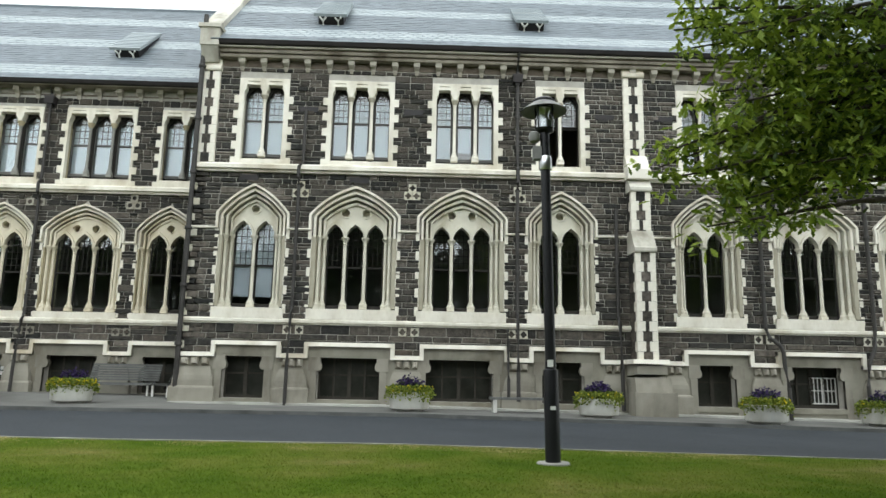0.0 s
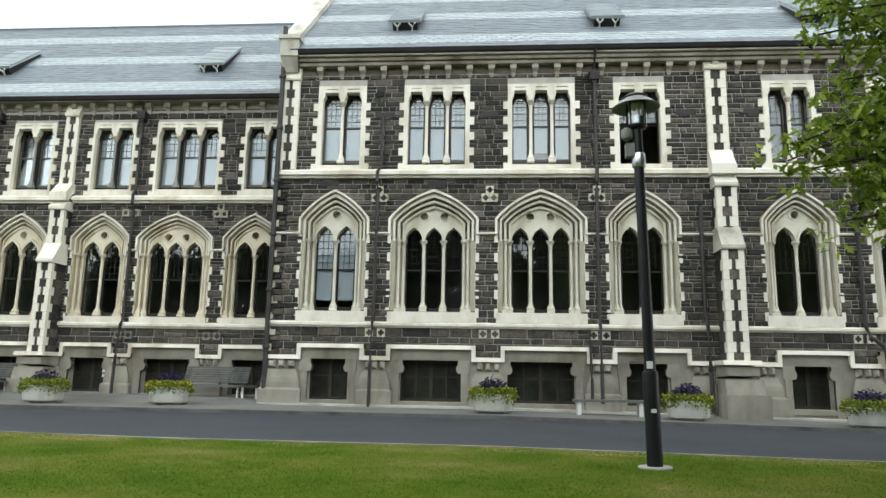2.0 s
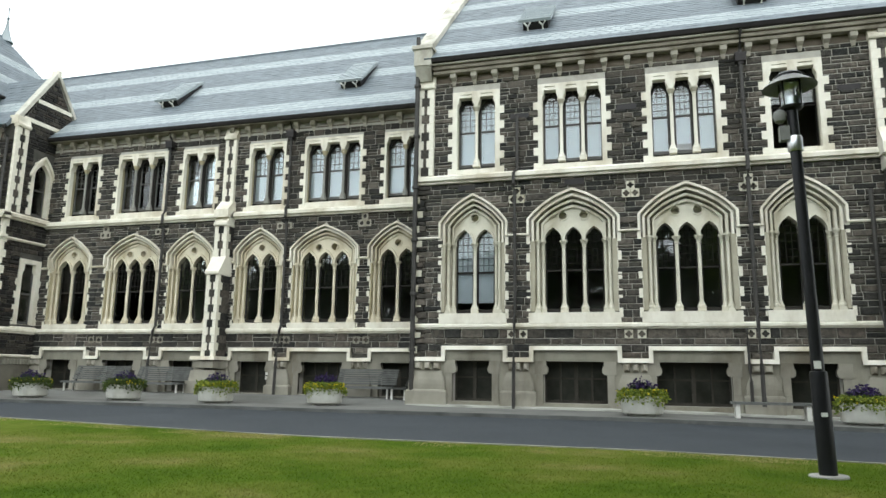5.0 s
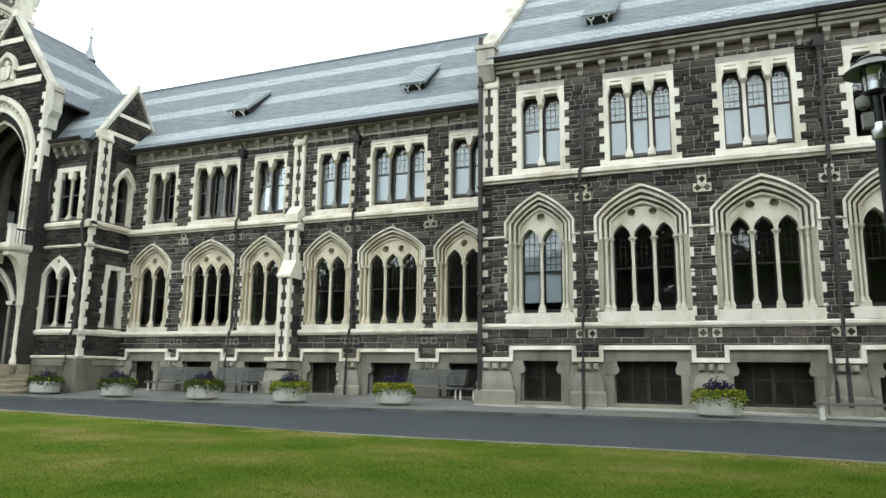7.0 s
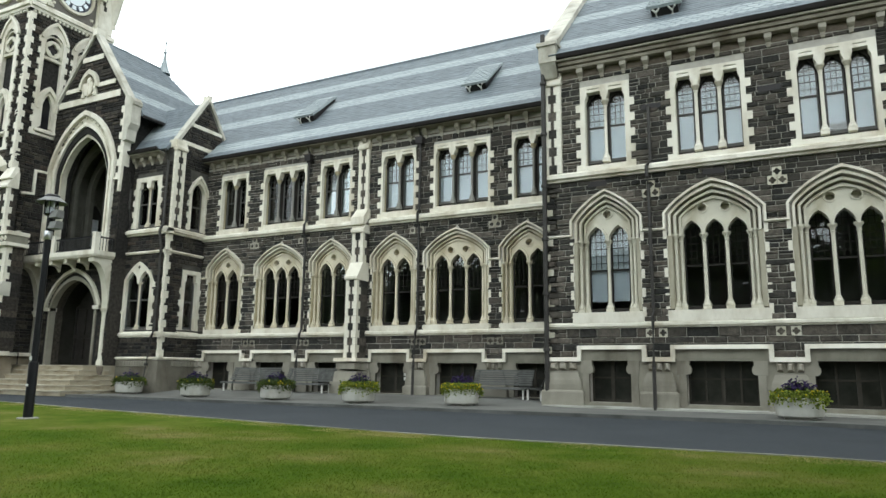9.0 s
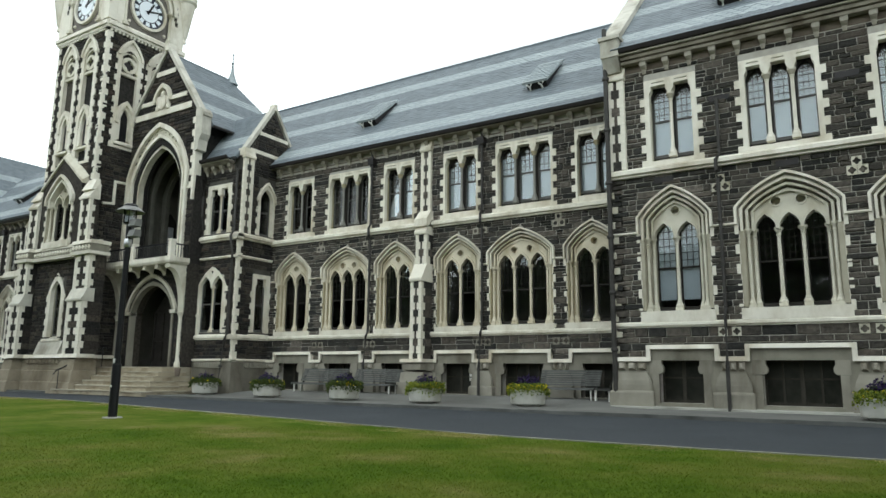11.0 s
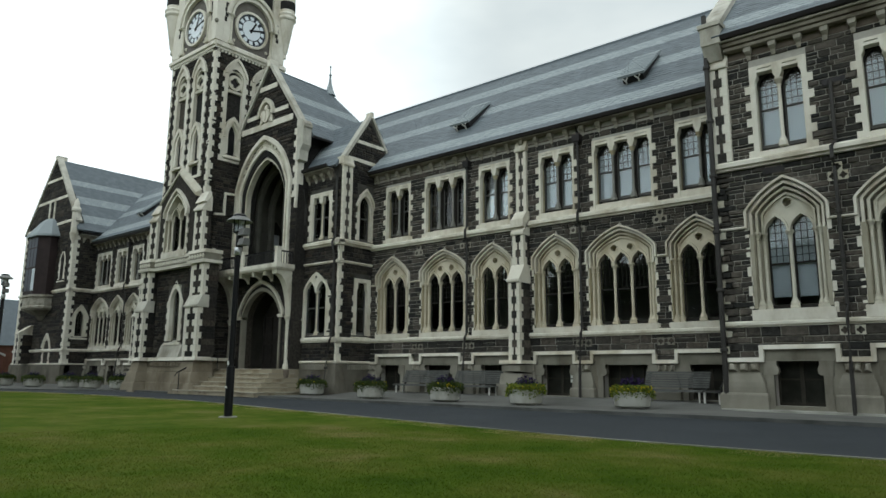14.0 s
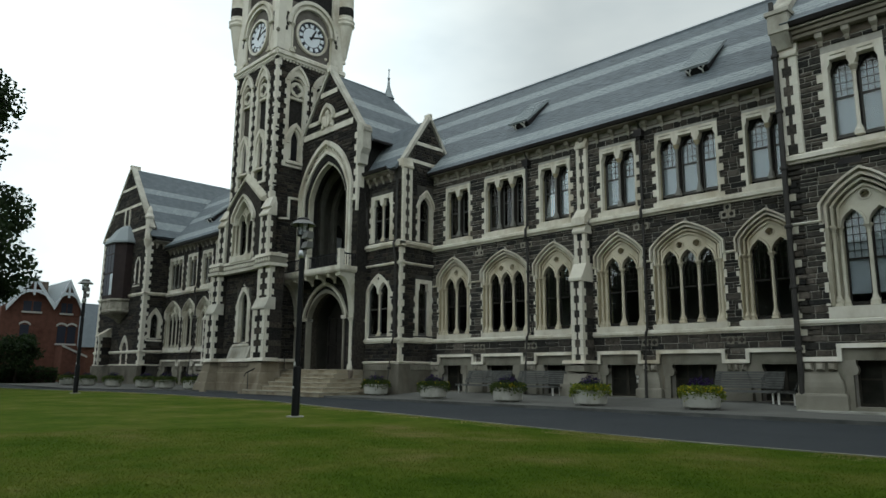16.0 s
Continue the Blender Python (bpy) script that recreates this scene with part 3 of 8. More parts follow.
def upper_window(wing, n, Z, top_hw, light_w, gap, label, blind=False, opened=False, slim=None):
    """A first floor window: shouldered lights in a toothed flat surround, colonnettes between them."""
    half, lights = lights_of(n, light_w, gap)
    z0, zb, zt, zq = Z["band"], Z["ub"], Z["ut"], Z["uq"]
    tooth = toothed(half - 0.02, top_hw + 0.14, top_hw + 0.0, z0 - 0.02, zq - 0.32, 0.235)
    right = tooth[1:-1] + [(top_hw + 0.0, zq - 0.32), (top_hw, zq)]
    holes = []
    head = []
    for l, r in lights:
        s = 0.06
        head += [(l, zt - 0.29), (l + 0.005, zt - 0.22), (l + 0.035, zt - 0.17), (l + s, zt - 0.11), (l + s, zt), (r - s, zt), (r - s, zt - 0.11), (r - 0.035, zt - 0.17), (r - 0.005, zt - 0.22), (r, zt - 0.29)]
        holes.append([(l + 0.08, zt + 0.09), (r - 0.08, zt + 0.09), (r - 0.08, zt + 0.12), (l + 0.08, zt + 0.12)])
    m = Mesh()
    zs = zt - 0.29
    outer = mirror(right) 
    low = [(-half, z0 - 0.02), (-half, zs)]
    m.plate([(p[0], p[1]) for p in low] + head + [(half, zs), (half, z0 - 0.02)] + right + outer, holes, -0.05, 0.12)
    m.plate([(-half, zs)] + head + [(half, zs), (half + 0.1, zs), (half + 0.1, zq - 0.05), (-half - 0.1, zq - 0.05), (-half - 0.1, zs)], [], 0.12, 0.19)
    win = part("window", m, paint, wing, label)
    for s in (-1, 1):
        part("jamb", Mesh().box(min(s * half, s * (half + 0.1)), max(s * half, s * (half + 0.1)), 0.12, 0.24, z0, zt), shaded_freestone, win)
        # near-black back half of the reveal; the colour stands in for its deep shade
        part("sash_box", Mesh().box(min(s * half, s * (half + 0.1)), max(s * half, s * (half + 0.1)), 0.24, 0.47, z0, zt), dark_timber, win)
    # dark pointed sash heads and mullions set back behind the stone
    for l, r in lights:
        arch = light_head(l + 0.03, r - 0.03, zt - 0.42, 0.38)
        part("sash_head", Mesh().plate([(l, zt - 0.42)] + arch + [(r, zt - 0.42), (r, zt + 0.03), (l, zt + 0.03)], [], 0.21, 0.27), dark_timber, win)
    for (l, r), (l2, r2) in zip(lights[:-1], lights[1:]):
        part("mullion", Mesh().box(r + 0.005, l2 - 0.005, 0.19, 0.34, zb - 0.03, zt), dark_timber, win)
    for (l, r), (l2, r2) in zip(lights[:-1], lights[1:]):
        part("colonnette", shaft((r + l2) / 2, 0.07, zb - 0.04, zs + 0.04, 0.044 if slim else 0.052), slim or paint, win, smooth=True)
        part("base", Mesh().lathe((r + l2) / 2, 0.07, [(0.08, zb - 0.05), (0.085, zb - 0.01), (0.08, zb + 0.06), (0.062, zb + 0.12), (0.046, zb + 0.18)], 10), limestone if slim else paint, win, smooth=True)
        part("capital", Mesh().lathe((r + l2) / 2, 0.07, [(0.06, zs - 0.15), (0.08, zs - 0.10), (0.11, zs - 0.03), (0.11, zs + 0.0)], 10), shaded_freestone, win, smooth=True)
    part("sill", Mesh().box(-half - 0.02, half + 0.02, -0.02, 0.5, z0 - 0.02, zb, dz=0.14), paint, win)
    zm = zb + 0.52 * (zt - zb)
    if opened:
        glazing(win, lights, zm, zm + 0.05, zt, 0.30, True, False, dark_timber)
    else:
        glazing(win, lights, zb, zm, zt, 0.30, True, blind, None, 0.30)
    return win


def arched_wall(u0, u1, z0, z1, thick, holes):
    """A wall from y = 0 to thick with openings of any outline."""
    return Mesh().plate([(u0, z0), (u1, z0), (u1, z1), (u0, z1)], holes, 0.0, thick)


def rect(u0, u1, z0, z1):
    return [(u0, z0), (u1, z0), (u1, z1), (u0, z1)]


def arch_hole(c, hw, Z):
    """The opening behind a ground floor window's dressings."""
    return [(c + x, z) for x, z in arch_curve(hw - 0.11, Z["zb"] - 0.2, Z["ze"] - 0.03, Z["za"] - 0.14)]


def merge_into(main, side):
    """Hands all parts of one thing over to another."""
    for ob in list(side.children):
        m = main.matrix_basis.inverted() @ side.matrix_basis @ ob.matrix_basis
        ob.parent = main
        ob.matrix_basis = m
    bpy.data.objects.remove(side)


def wall_panel(u0, u1, z0, z1, thick, holes):
    """A wall from y = 0 to thick with rectangular openings through it."""
    m = Mesh()
    us = sorted({u0, u1, *[min(max(h[i], u0), u1) for h in holes for i in (0, 1)]})
    zs = sorted({z0, z1, *[min(max(h[i], z0), z1) for h in holes for i in (2, 3)]})
    for a, b in zip(us[:-1], us[1:]):
        for c, d in zip(zs[:-1], zs[1:]):
            u, z = (a + b) / 2, (c + d) / 2
            if not any(h[0] < u < h[1] and h[2] < z < h[3] for h in holes):
                m.add([(a, 0, c), (b, 0, c), (b, 0, d), (a, 0, d)], [(0, 1, 2, 3)])
                m.add([(a, thick, c), (b, thick, c), (b, thick, d), (a, thick, d)], [(3, 2, 1, 0)])
    for a, b, c, d in [*holes, (u0, u1, z0, z1)]:
        m.add([(a, 0, c), (b, 0, c), (b, 0, d), (a, 0, d), (a, thick, c), (b, thick, c), (b, thick, d), (a, thick, d)], [(0, 1, 5, 4), (1, 2, 6, 5), (2, 3, 7, 6), (3, 0, 4, 7)])
    return m


UNIT_STONE = None


def lay_stones(wall, u0, u1, z0, z1, blocked, seed, mean=0.34, course=0.165, pick=None, limit=300, top=None, mat=None):
    """Squared rubble in courses. blocked: rows (u0, u1, z0, z1) or functions of z that give (u0, u1). top: a function of z that gives the wall's ends.
    pick: the stretch of the wall whose stones are parts of their own."""
    global UNIT_STONE
    if UNIT_STONE is None:
        UNIT_STONE = Mesh().stone(0, 1, -1, 0, 0, 1, 0.08).data("stone", bluestone)
    rnd = random.Random(seed)
    rest, singles, z = Mesh(), 0, z0
    while z < z1 - 0.08:
        h = course * rnd.choice((0.8, 0.95, 1.0, 1.1, 1.3))
        if z + h > z1 - 0.12:
            h = z1 - z
        a, b = (u0, u1) if top is None else top(z + h)
        spans = [(a, b, a, b)]
        for s in blocked:
            if callable(s):
                lo, hi = s(z + 0.01), s(z + h - 0.01)
                if lo is None:
                    continue
                c, d = lo
                c2, d2 = hi or ((c + d) / 2, (c + d) / 2)
            else:
                if s[3] <= z + 0.02 or s[2] >= z + h - 0.02:
                    continue
                c, d = c2, d2 = s[0], s[1]
            cut = []
            for p, r, p2, r2 in spans:
                if d <= p or c >= r:
                    cut.append((p, r, p2, r2))
                    continue
                if c - p > 0.04:
                    cut.append((p, c, p2, max(c, min(c2, r2))))
                if r - d > 0.04:
                    cut.append((d, r, min(d, max(d2, p2)), r2))
            spans = cut
        for p, r, p2, r2 in spans:
            u = p
            while u < r - 1e-6:
                w = mean * rnd.uniform(0.55, 1.6)
                if r - u - w < 0.2:
                    w = r - u
                left, right = (p2 - p if u == p else 0.0), (r2 - r if u + w >= r - 1e-6 else 0.0)
                plain = abs(left) + abs(right) < 0.005
                split = plain and h > course * 1.05 and rnd.random() < 0.3
                for c, d in (((z, z + h * 0.5), (z + h * 0.5, z + h)) if split else ((z, z + h),)):
                    dep = rnd.uniform(0.018, 0.05)
                    g = 0.008
                    if plain and pick and pick[0] <= u and u + w <= pick[1] and pick[2] <= c and d <= pick[3] and singles < limit:
                        ob = part("stone", UNIT_STONE, None, wall)
                        ob.matrix_basis = Matrix.Translation((u + g, 0, c + g)) @ Matrix.Diagonal((w - 2 * g, dep, d - c - 2 * g, 1))
                        singles += 1
                    else:
                        rest.slanted(u + g, u + w - g, left, right, -dep, c + g, d - g)
                u += w
        z += h
    part("stonework", rest, mat or bluestone, wall, kind="stuff")


def arch_block(uc, hw, ze, za):
    curve = [(x, z) for x, z in arch_curve(hw, ze - 0.6, ze, za) if x >= 0]

    def ends(z):
        if z < ze - 0.6 or z > za - 0.03:
            return None
        for (xa, a), (xb, b) in zip(curve[:-1], curve[1:]):
            if b <= z <= a:
                x = xa + (xb - xa) * (a - z) / max(a - b, 1e-6)
                return uc - x + 0.02, uc + x - 0.02
        return uc - hw + 0.02, uc + hw - 0.02
    return ends


def band(wing, name, u0, u1, z0, z1, proud, mat, label="", back=0.1):
    """A string course with a weathered top and a drip under it."""
    h = z1 - z0
    pts = [(back, z0), (-proud * 0.55, z0), (-proud * 0.6, z0 + h * 0.25), (-proud, z0 + h * 0.32), (-proud, z0 + h * 0.72), (-proud * 0.45, z1), (back, z1)]
    m = Mesh()
    n = len(pts)
    m.add([(u0, y, z) for y, z in pts] + [(u1, y, z) for y, z in pts], [tuple(range(n)), tuple(reversed(range(n, 2 * n)))] + [(i, n + i, n + (i + 1) % n, (i + 1) % n) for i in range(n)])
    return part(name, m, mat, wing, label)


def stepped_band(wing, path, h, proud):
    """The moulding that steps over the basement windows. path: rows of (u, z)."""
    m = Mesh()
    for (a, c), (b, d) in zip(path[:-1], path[1:]):
        if abs(c - d) < 1e-6:
            m.box(a - h / 2, b + h / 2, -proud, 0.05, c - h / 2, c + h / 2, dy=0.03)
        else:
            m.box(a - h / 2, a + h / 2, -proud + 0.003, 0.05, min(c, d) - h / 2 + 0.005, max(c, d) + h / 2 - 0.005)
    return part("basement_moulding", m, paint, wing, "pale stepped moulding above the basement windows")


def cornice(wing, u0, u1, zc, zg, spacing, first):
    """Corbels on a brown frieze, a stack of mouldings and an iron gutter. zc: the corbels' foot; zg: the gutter's foot."""
    part("frieze", Mesh().box(u0, u1, -0.02, 0.1, zc + 0.16, zg - 0.2), brown_stone, wing)
    data, u = None, first
    while u < u1 - 0.1:
        if u > u0 + 0.1:
            if data is None:
                pts = [(-0.02, zc + 0.02), (-0.06, zc + 0.03), (-0.09, zc + 0.16), (-0.20, zc + 0.25), (-0.22, zc + 0.38), (-0.02, zc + 0.38)]
                n, wide = 6, [0.04, 0.05, 0.065, 0.09, 0.10, 0.10]
                data = Mesh().add([(-h, y, z) for h, (y, z) in zip(wide, pts)] + [(h, y, z) for h, (y, z) in zip(wide, pts)], [tuple(range(n)), tuple(reversed(range(n, 2 * n)))] + [(i, n + i, n + (i + 1) % n, (i + 1) % n) for i in range(n)]).data("corbel", corbel_stone)
            part("corbel", data, None, wing, at=Matrix.Translation((u, 0, 0)))
        u += spacing
    top = zg - (zc + 0.38)
    for k, (a, b, out, mat) in enumerate(((0.0, 0.26, 0.25, cornice_stone), (0.26, 0.42, 0.20, brown_stone), (0.42, 0.68, 0.30, cornice_stone), (0.68, 0.86, 0.27, brown_stone), (0.86, 0.99, 0.37, weathered))):
        part("cornice_moulding", Mesh().box(u0, u1, -out, 0.1, zc + 0.38 + top * a, zc + 0.38 + top * b - 0.002, dy=-0.03), mat, wing, "brown weathered cornice moulding on corbels" if k == 0 else "")
    g = Mesh()
    pts = [(-0.36, zg), (-0.47, zg + 0.03), (-0.52, zg + 0.14), (-0.49, zg + 0.15), (-0.40, zg + 0.06), (-0.2, zg + 0.06), (-0.2, zg)]
    n = len(pts)
    g.add([(u0, y, z) for y, z in pts] + [(u1, y, z) for y, z in pts], [tuple(range(n)), tuple(reversed(range(n, 2 * n)))] + [(i, n + i, n + (i + 1) % n, (i + 1) % n) for i in range(n)])
    part("gutter", g, gutter_mat, wing, "black iron gutter along the eaves")


UNIT_SLATE = {}


def slate_roof(wing, o, along, up, length, run, bands, seed, clip=None, thick=0.12, pick=None):
    """A slated slope. o: the lower corner; along and up: its unit directions; run: its length up the slope. bands: (from, to) rows of pale scalloped slates.
    clip(t): the (from, to) stretch kept at the height t. pick: the stretch (s0, s1, t0, t1) whose slates are parts of their own."""
    if not UNIT_SLATE:
        UNIT_SLATE[False] = Mesh().add([(0, 0, 1), (1, 0, 1), (1, 1, 0.2), (0, 1, 0.2), (0, 0, 0), (1, 0, 0)], [(0, 1, 2, 3), (4, 5, 1, 0)]).data("slate", slate)
        UNIT_SLATE[True] = Mesh().add([(0, 0.32, 1), (0.36, -0.12, 1.1), (0.64, -0.12, 1.1), (1, 0.32, 1), (1, 1, 0.2), (0, 1, 0.2), (0, 0.32, 0), (0.36, -0.12, 0), (0.64, -0.12, 0), (1, 0.32, 0)], [(0, 1, 2, 3, 4, 5), (6, 7, 1, 0), (7, 8, 2, 1), (8, 9, 3, 2)]).data("slate", slate_light)
    o, along, up = Vector(o), Vector(along).normalized(), Vector(up).normalized()
    nrm = along.cross(up).normalized()
    clip = clip or (lambda t: (0.0, length))
    rnd = random.Random(seed)
    base = Mesh()
    steps = 1
    rows = [(clip(run * i / steps), run * i / steps) for i in range(steps + 1)]
    for ((a, b), t), ((c, d), t2) in zip(rows[:-1], rows[1:]):
        p = [o + along * a + up * t, o + along * b + up * t, o + along * d + up * t2, o + along * c + up * t2]
        base.add(p + [q - nrm * thick for q in p], [(0, 1, 2, 3), (7, 6, 5, 4), (0, 4, 5, 1), (1, 5, 6, 2), (2, 6, 7, 3), (3, 7, 4, 0)])
    roof = part("roof", base, slate, wing, "blue-grey slate roof with pale scalloped bands")
    dark, pale = Mesh(), Mesh()
    t, k, exp, w = 0.0, 0, 0.205, 0.30
    while t < run - 0.05:
        a, b = clip(t + exp * 0.5)
        s = a - (k % 2) * w * 0.5
        inband = any(x0 <= t + exp / 2 <= x1 for x0, x1 in bands)
        lift = 0.010
        while s < b:
            l, r = max(s, a) + 0.004, min(s + w, b) - 0.004
            s += w
            if r - l < 0.05:
                continue
            j = rnd.uniform(-0.008, 0.008)
            q = lift + rnd.uniform(-0.004, 0.006)
            hi = min(t + exp + 0.03, run)
            at = lambda u, v, e: o + along * u + up * v + nrm * e
            if pick and pick[0] <= l and r <= pick[1] and pick[2] <= t < pick[3]:
                ob = part("slate", UNIT_SLATE[inband], None, roof)
                at0 = o + along * l + up * t
                ob.matrix_basis = Matrix((along * (r - l), up * (hi - t), nrm * q)).transposed().to_4x4()
                ob.matrix_basis.translation = at0
            elif inband:
                mid = (l + r) / 2
                pts = [at(l, t + 0.035, q), at(mid - 0.05, t - 0.015, q + 0.003), at(mid + 0.05, t - 0.015, q + 0.003), at(r, t + 0.035, q), at(r, hi, 0.004), at(l, hi, 0.004)]
                low = [at(l, t + 0.035, 0), at(mid - 0.05, t - 0.015, 0), at(mid + 0.05, t - 0.015, 0), at(r, t + 0.035, 0)]
                pale.add(pts + low, [(0, 1, 2, 3, 4, 5), (6, 7, 1, 0), (7, 8, 2, 1), (8, 9, 3, 2)])
            else:
                pts = [at(l, t + j, q), at(r, t + j, q), at(r, hi, 0.004), at(l, hi, 0.004), at(l, t + j, 0), at(r, t + j, 0)]
                dark.add(pts, [(0, 1, 2, 3), (4, 5, 1, 0)])
        t += exp
        k += 1
    for m, mat in ((dark, slate), (pale, slate_light)):
        if m.f:
            me = bpy.data.meshes.new("slates")
            me.from_pydata(m.v, [], m.f)
            me.materials.append(mat)
            part("slating", me, mat, roof, kind="stuff")
    return roof


def ornament(wing, u, z, rows, blind_eye=False, mat=None):
    """Small pierced stone blocks: rows gives how many stand in each row from below."""
    s = 0.24
    for k, n in enumerate(rows):
        for i in range(n):
            x = u + (i - (n - 1) / 2) * s * (1.0 if k or len(rows) > 1 else 1.45)
            hole = circle(x, z + k * s, 0.075, 8) if blind_eye else quatrefoil(x, z + k * s, 0.10)
            m = Mesh().plate([(x - s / 2 + 0.005, z + (k - 0.5) * s), (x + s / 2 - 0.005, z + (k - 0.5) * s), (x + s / 2 - 0.005, z + (k + 0.5) * s), (x - s / 2 + 0.005, z + (k + 0.5) * s)], [hole], -0.055, 0.0)
            block = part("ornament_block", m, mat or limestone, wing)
            part("hollow", Mesh().box(x - 0.09, x + 0.09, -0.010, 0.0, z + k * s - 0.09, z + k * s + 0.09), bluestone, block)


def drainpipe(wing, path, r=0.05, hopper=None, shoe=True):
    m = Mesh()
    m.tube(path, r, 8)
    z0, z1 = min(p[2] for p in path), max(p[2] for p in path)
    pipe = part("drainpipe", m, iron, wing, "dark grey iron drainpipe on the wall", smooth=True)
    for (x0, y0, a), (x1, y1, b) in zip(path[:-1], path[1:]):
        if abs(a - b) > 1.2:
            for k in range(1, int(abs(a - b) / 1.8) + 1):
                t = k / (int(abs(a - b) / 1.8) + 1)
                x, y, z = x0 + (x1 - x0) * t, y0 + (y1 - y0) * t, a + (b - a) * t
                part("pipe_collar", Mesh().lathe(x, y, [(r * 1.35, z - 0.05), (r * 1.5, z - 0.03), (r * 1.5, z + 0.03), (r * 1.35, z + 0.05)], 8), iron, pipe)
    if hopper:
        x, y, z = hopper
        part("hopper", Mesh().box(x - 0.07, x + 0.07, y - 0.05, y + 0.12, z - 0.08, z).box(x - 0.14, x + 0.14, y - 0.10, y + 0.12, z, z + 0.20, dy=-0.03).box(x - 0.16, x + 0.16, y - 0.13, y + 0.12, z + 0.20, z + 0.24), gutter_mat, pipe)
    return pipe


def buttress(wing, u, w, stages, foot, label, deep=0.05, cap_mat=None):
    """A stepped buttress. stages: rows from below of (top z, how far it stands out); a weathered cap ends each. deep: how far it runs back."""
    core = Mesh()
    edges = []
    z = foot
    for k, (zt, out) in enumerate(stages):
        core.box(u - w / 2 + 0.02, u + w / 2 - 0.02, -out + 0.02, deep, z - (0.3 if k else 0.0), zt - 0.3)
        edges.append((z, zt, out))
        z = zt
    b = part("buttress", core, bluestone, wing, label)
    long, short = (w * 0.41, w * 0.27) if w < 0.7 else (w * 0.38, w * 0.2)
    cap = lambda out: min(deep, -out + 0.5) if deep > 0.1 else deep
    for k, (z0, z1, out) in enumerate(edges):
        nxt = edges[k + 1][2] if k + 1 < len(edges) else 0.05
        # long and short quoins up both edges, dark stones between them
        rows = max(2, round((z1 - 0.45 - z0) / 0.27))
        st = (z1 - 0.42 - z0) / rows
        for s in (-1, 1):
            quoin_run(b, u + s * w / 2, u + s * (w / 2 - short), u + s * (w / 2 - long), z0, z1 - 0.42, st, -out - 0.012, min(0.05, -out + 0.12), min(0.12, max(0.0, out - 0.15)))
        m = Mesh()
        for i in range(rows):
            wide = w - 2 * short if i % 2 == 0 else w - 2 * long
            if wide > 0.06:
                m.stone(u - wide / 2, u + wide / 2, -out + 0.008, -out + 0.05, z0 + i * st + 0.01, z0 + (i + 1) * st - 0.01, 0.01)
            if out + deep > 0.4:
                for s in (-1, 1):
                    x = u + s * (w / 2 - 0.004)
                    m.box(min(x, x - s * 0.04), max(x, x - s * 0.04), -out + 0.25, deep, z0 + i * st + 0.012, z0 + (i + 1) * st - 0.012)
        part("stonework", m, bluestone, b, kind="stuff")
        # weathered cap: a drip and one long slope
        back, x0, x1 = cap(out), u - w / 2 - 0.03, u + w / 2 + 0.03
        pts = [(back, z1 - 0.42), (-out - 0.06, z1 - 0.42), (-out - 0.08, z1 - 0.38), (-out - 0.08, z1 - 0.30), (-out - 0.03, z1 - 0.26), (min(-nxt - 0.01, back - 0.02), z1 + min(0.3, (out - nxt) * 0.9)), (back, z1 + min(0.3, (out - nxt) * 0.9))]
        n = len(pts)
        part("weathering", Mesh().add([(x0, y, z) for y, z in pts] + [(x1, y, z) for y, z in pts], [tuple(range(n)), tuple(reversed(range(n, 2 * n)))] + [(i, n + i, n + (i + 1) % n, (i + 1) % n) for i in range(n)]), cap_mat or paint, b)
    return b

# ---- the near wing: taller, its gabled end stands above the next wing ----
ZA = dict(zb=2.82, zs=4.88, ze=5.52, za=6.40, drop=5.05, band=7.01, ub=7.33, ut=9.50, uq=9.71)
ZB = dict(zb=2.72, zs=4.70, ze=5.27, za=6.08, drop=4.84, band=6.650, ub=7.070, ut=9.090, uq=9.290)


CORBEL = ((0.0, 0.37), (0.5, 0.37), (0.9, 0.34), (1.15, 0.28), (1.15, 0.21), (0.95, 0.15), (0.75, 0.12), (0.75, 0.0))


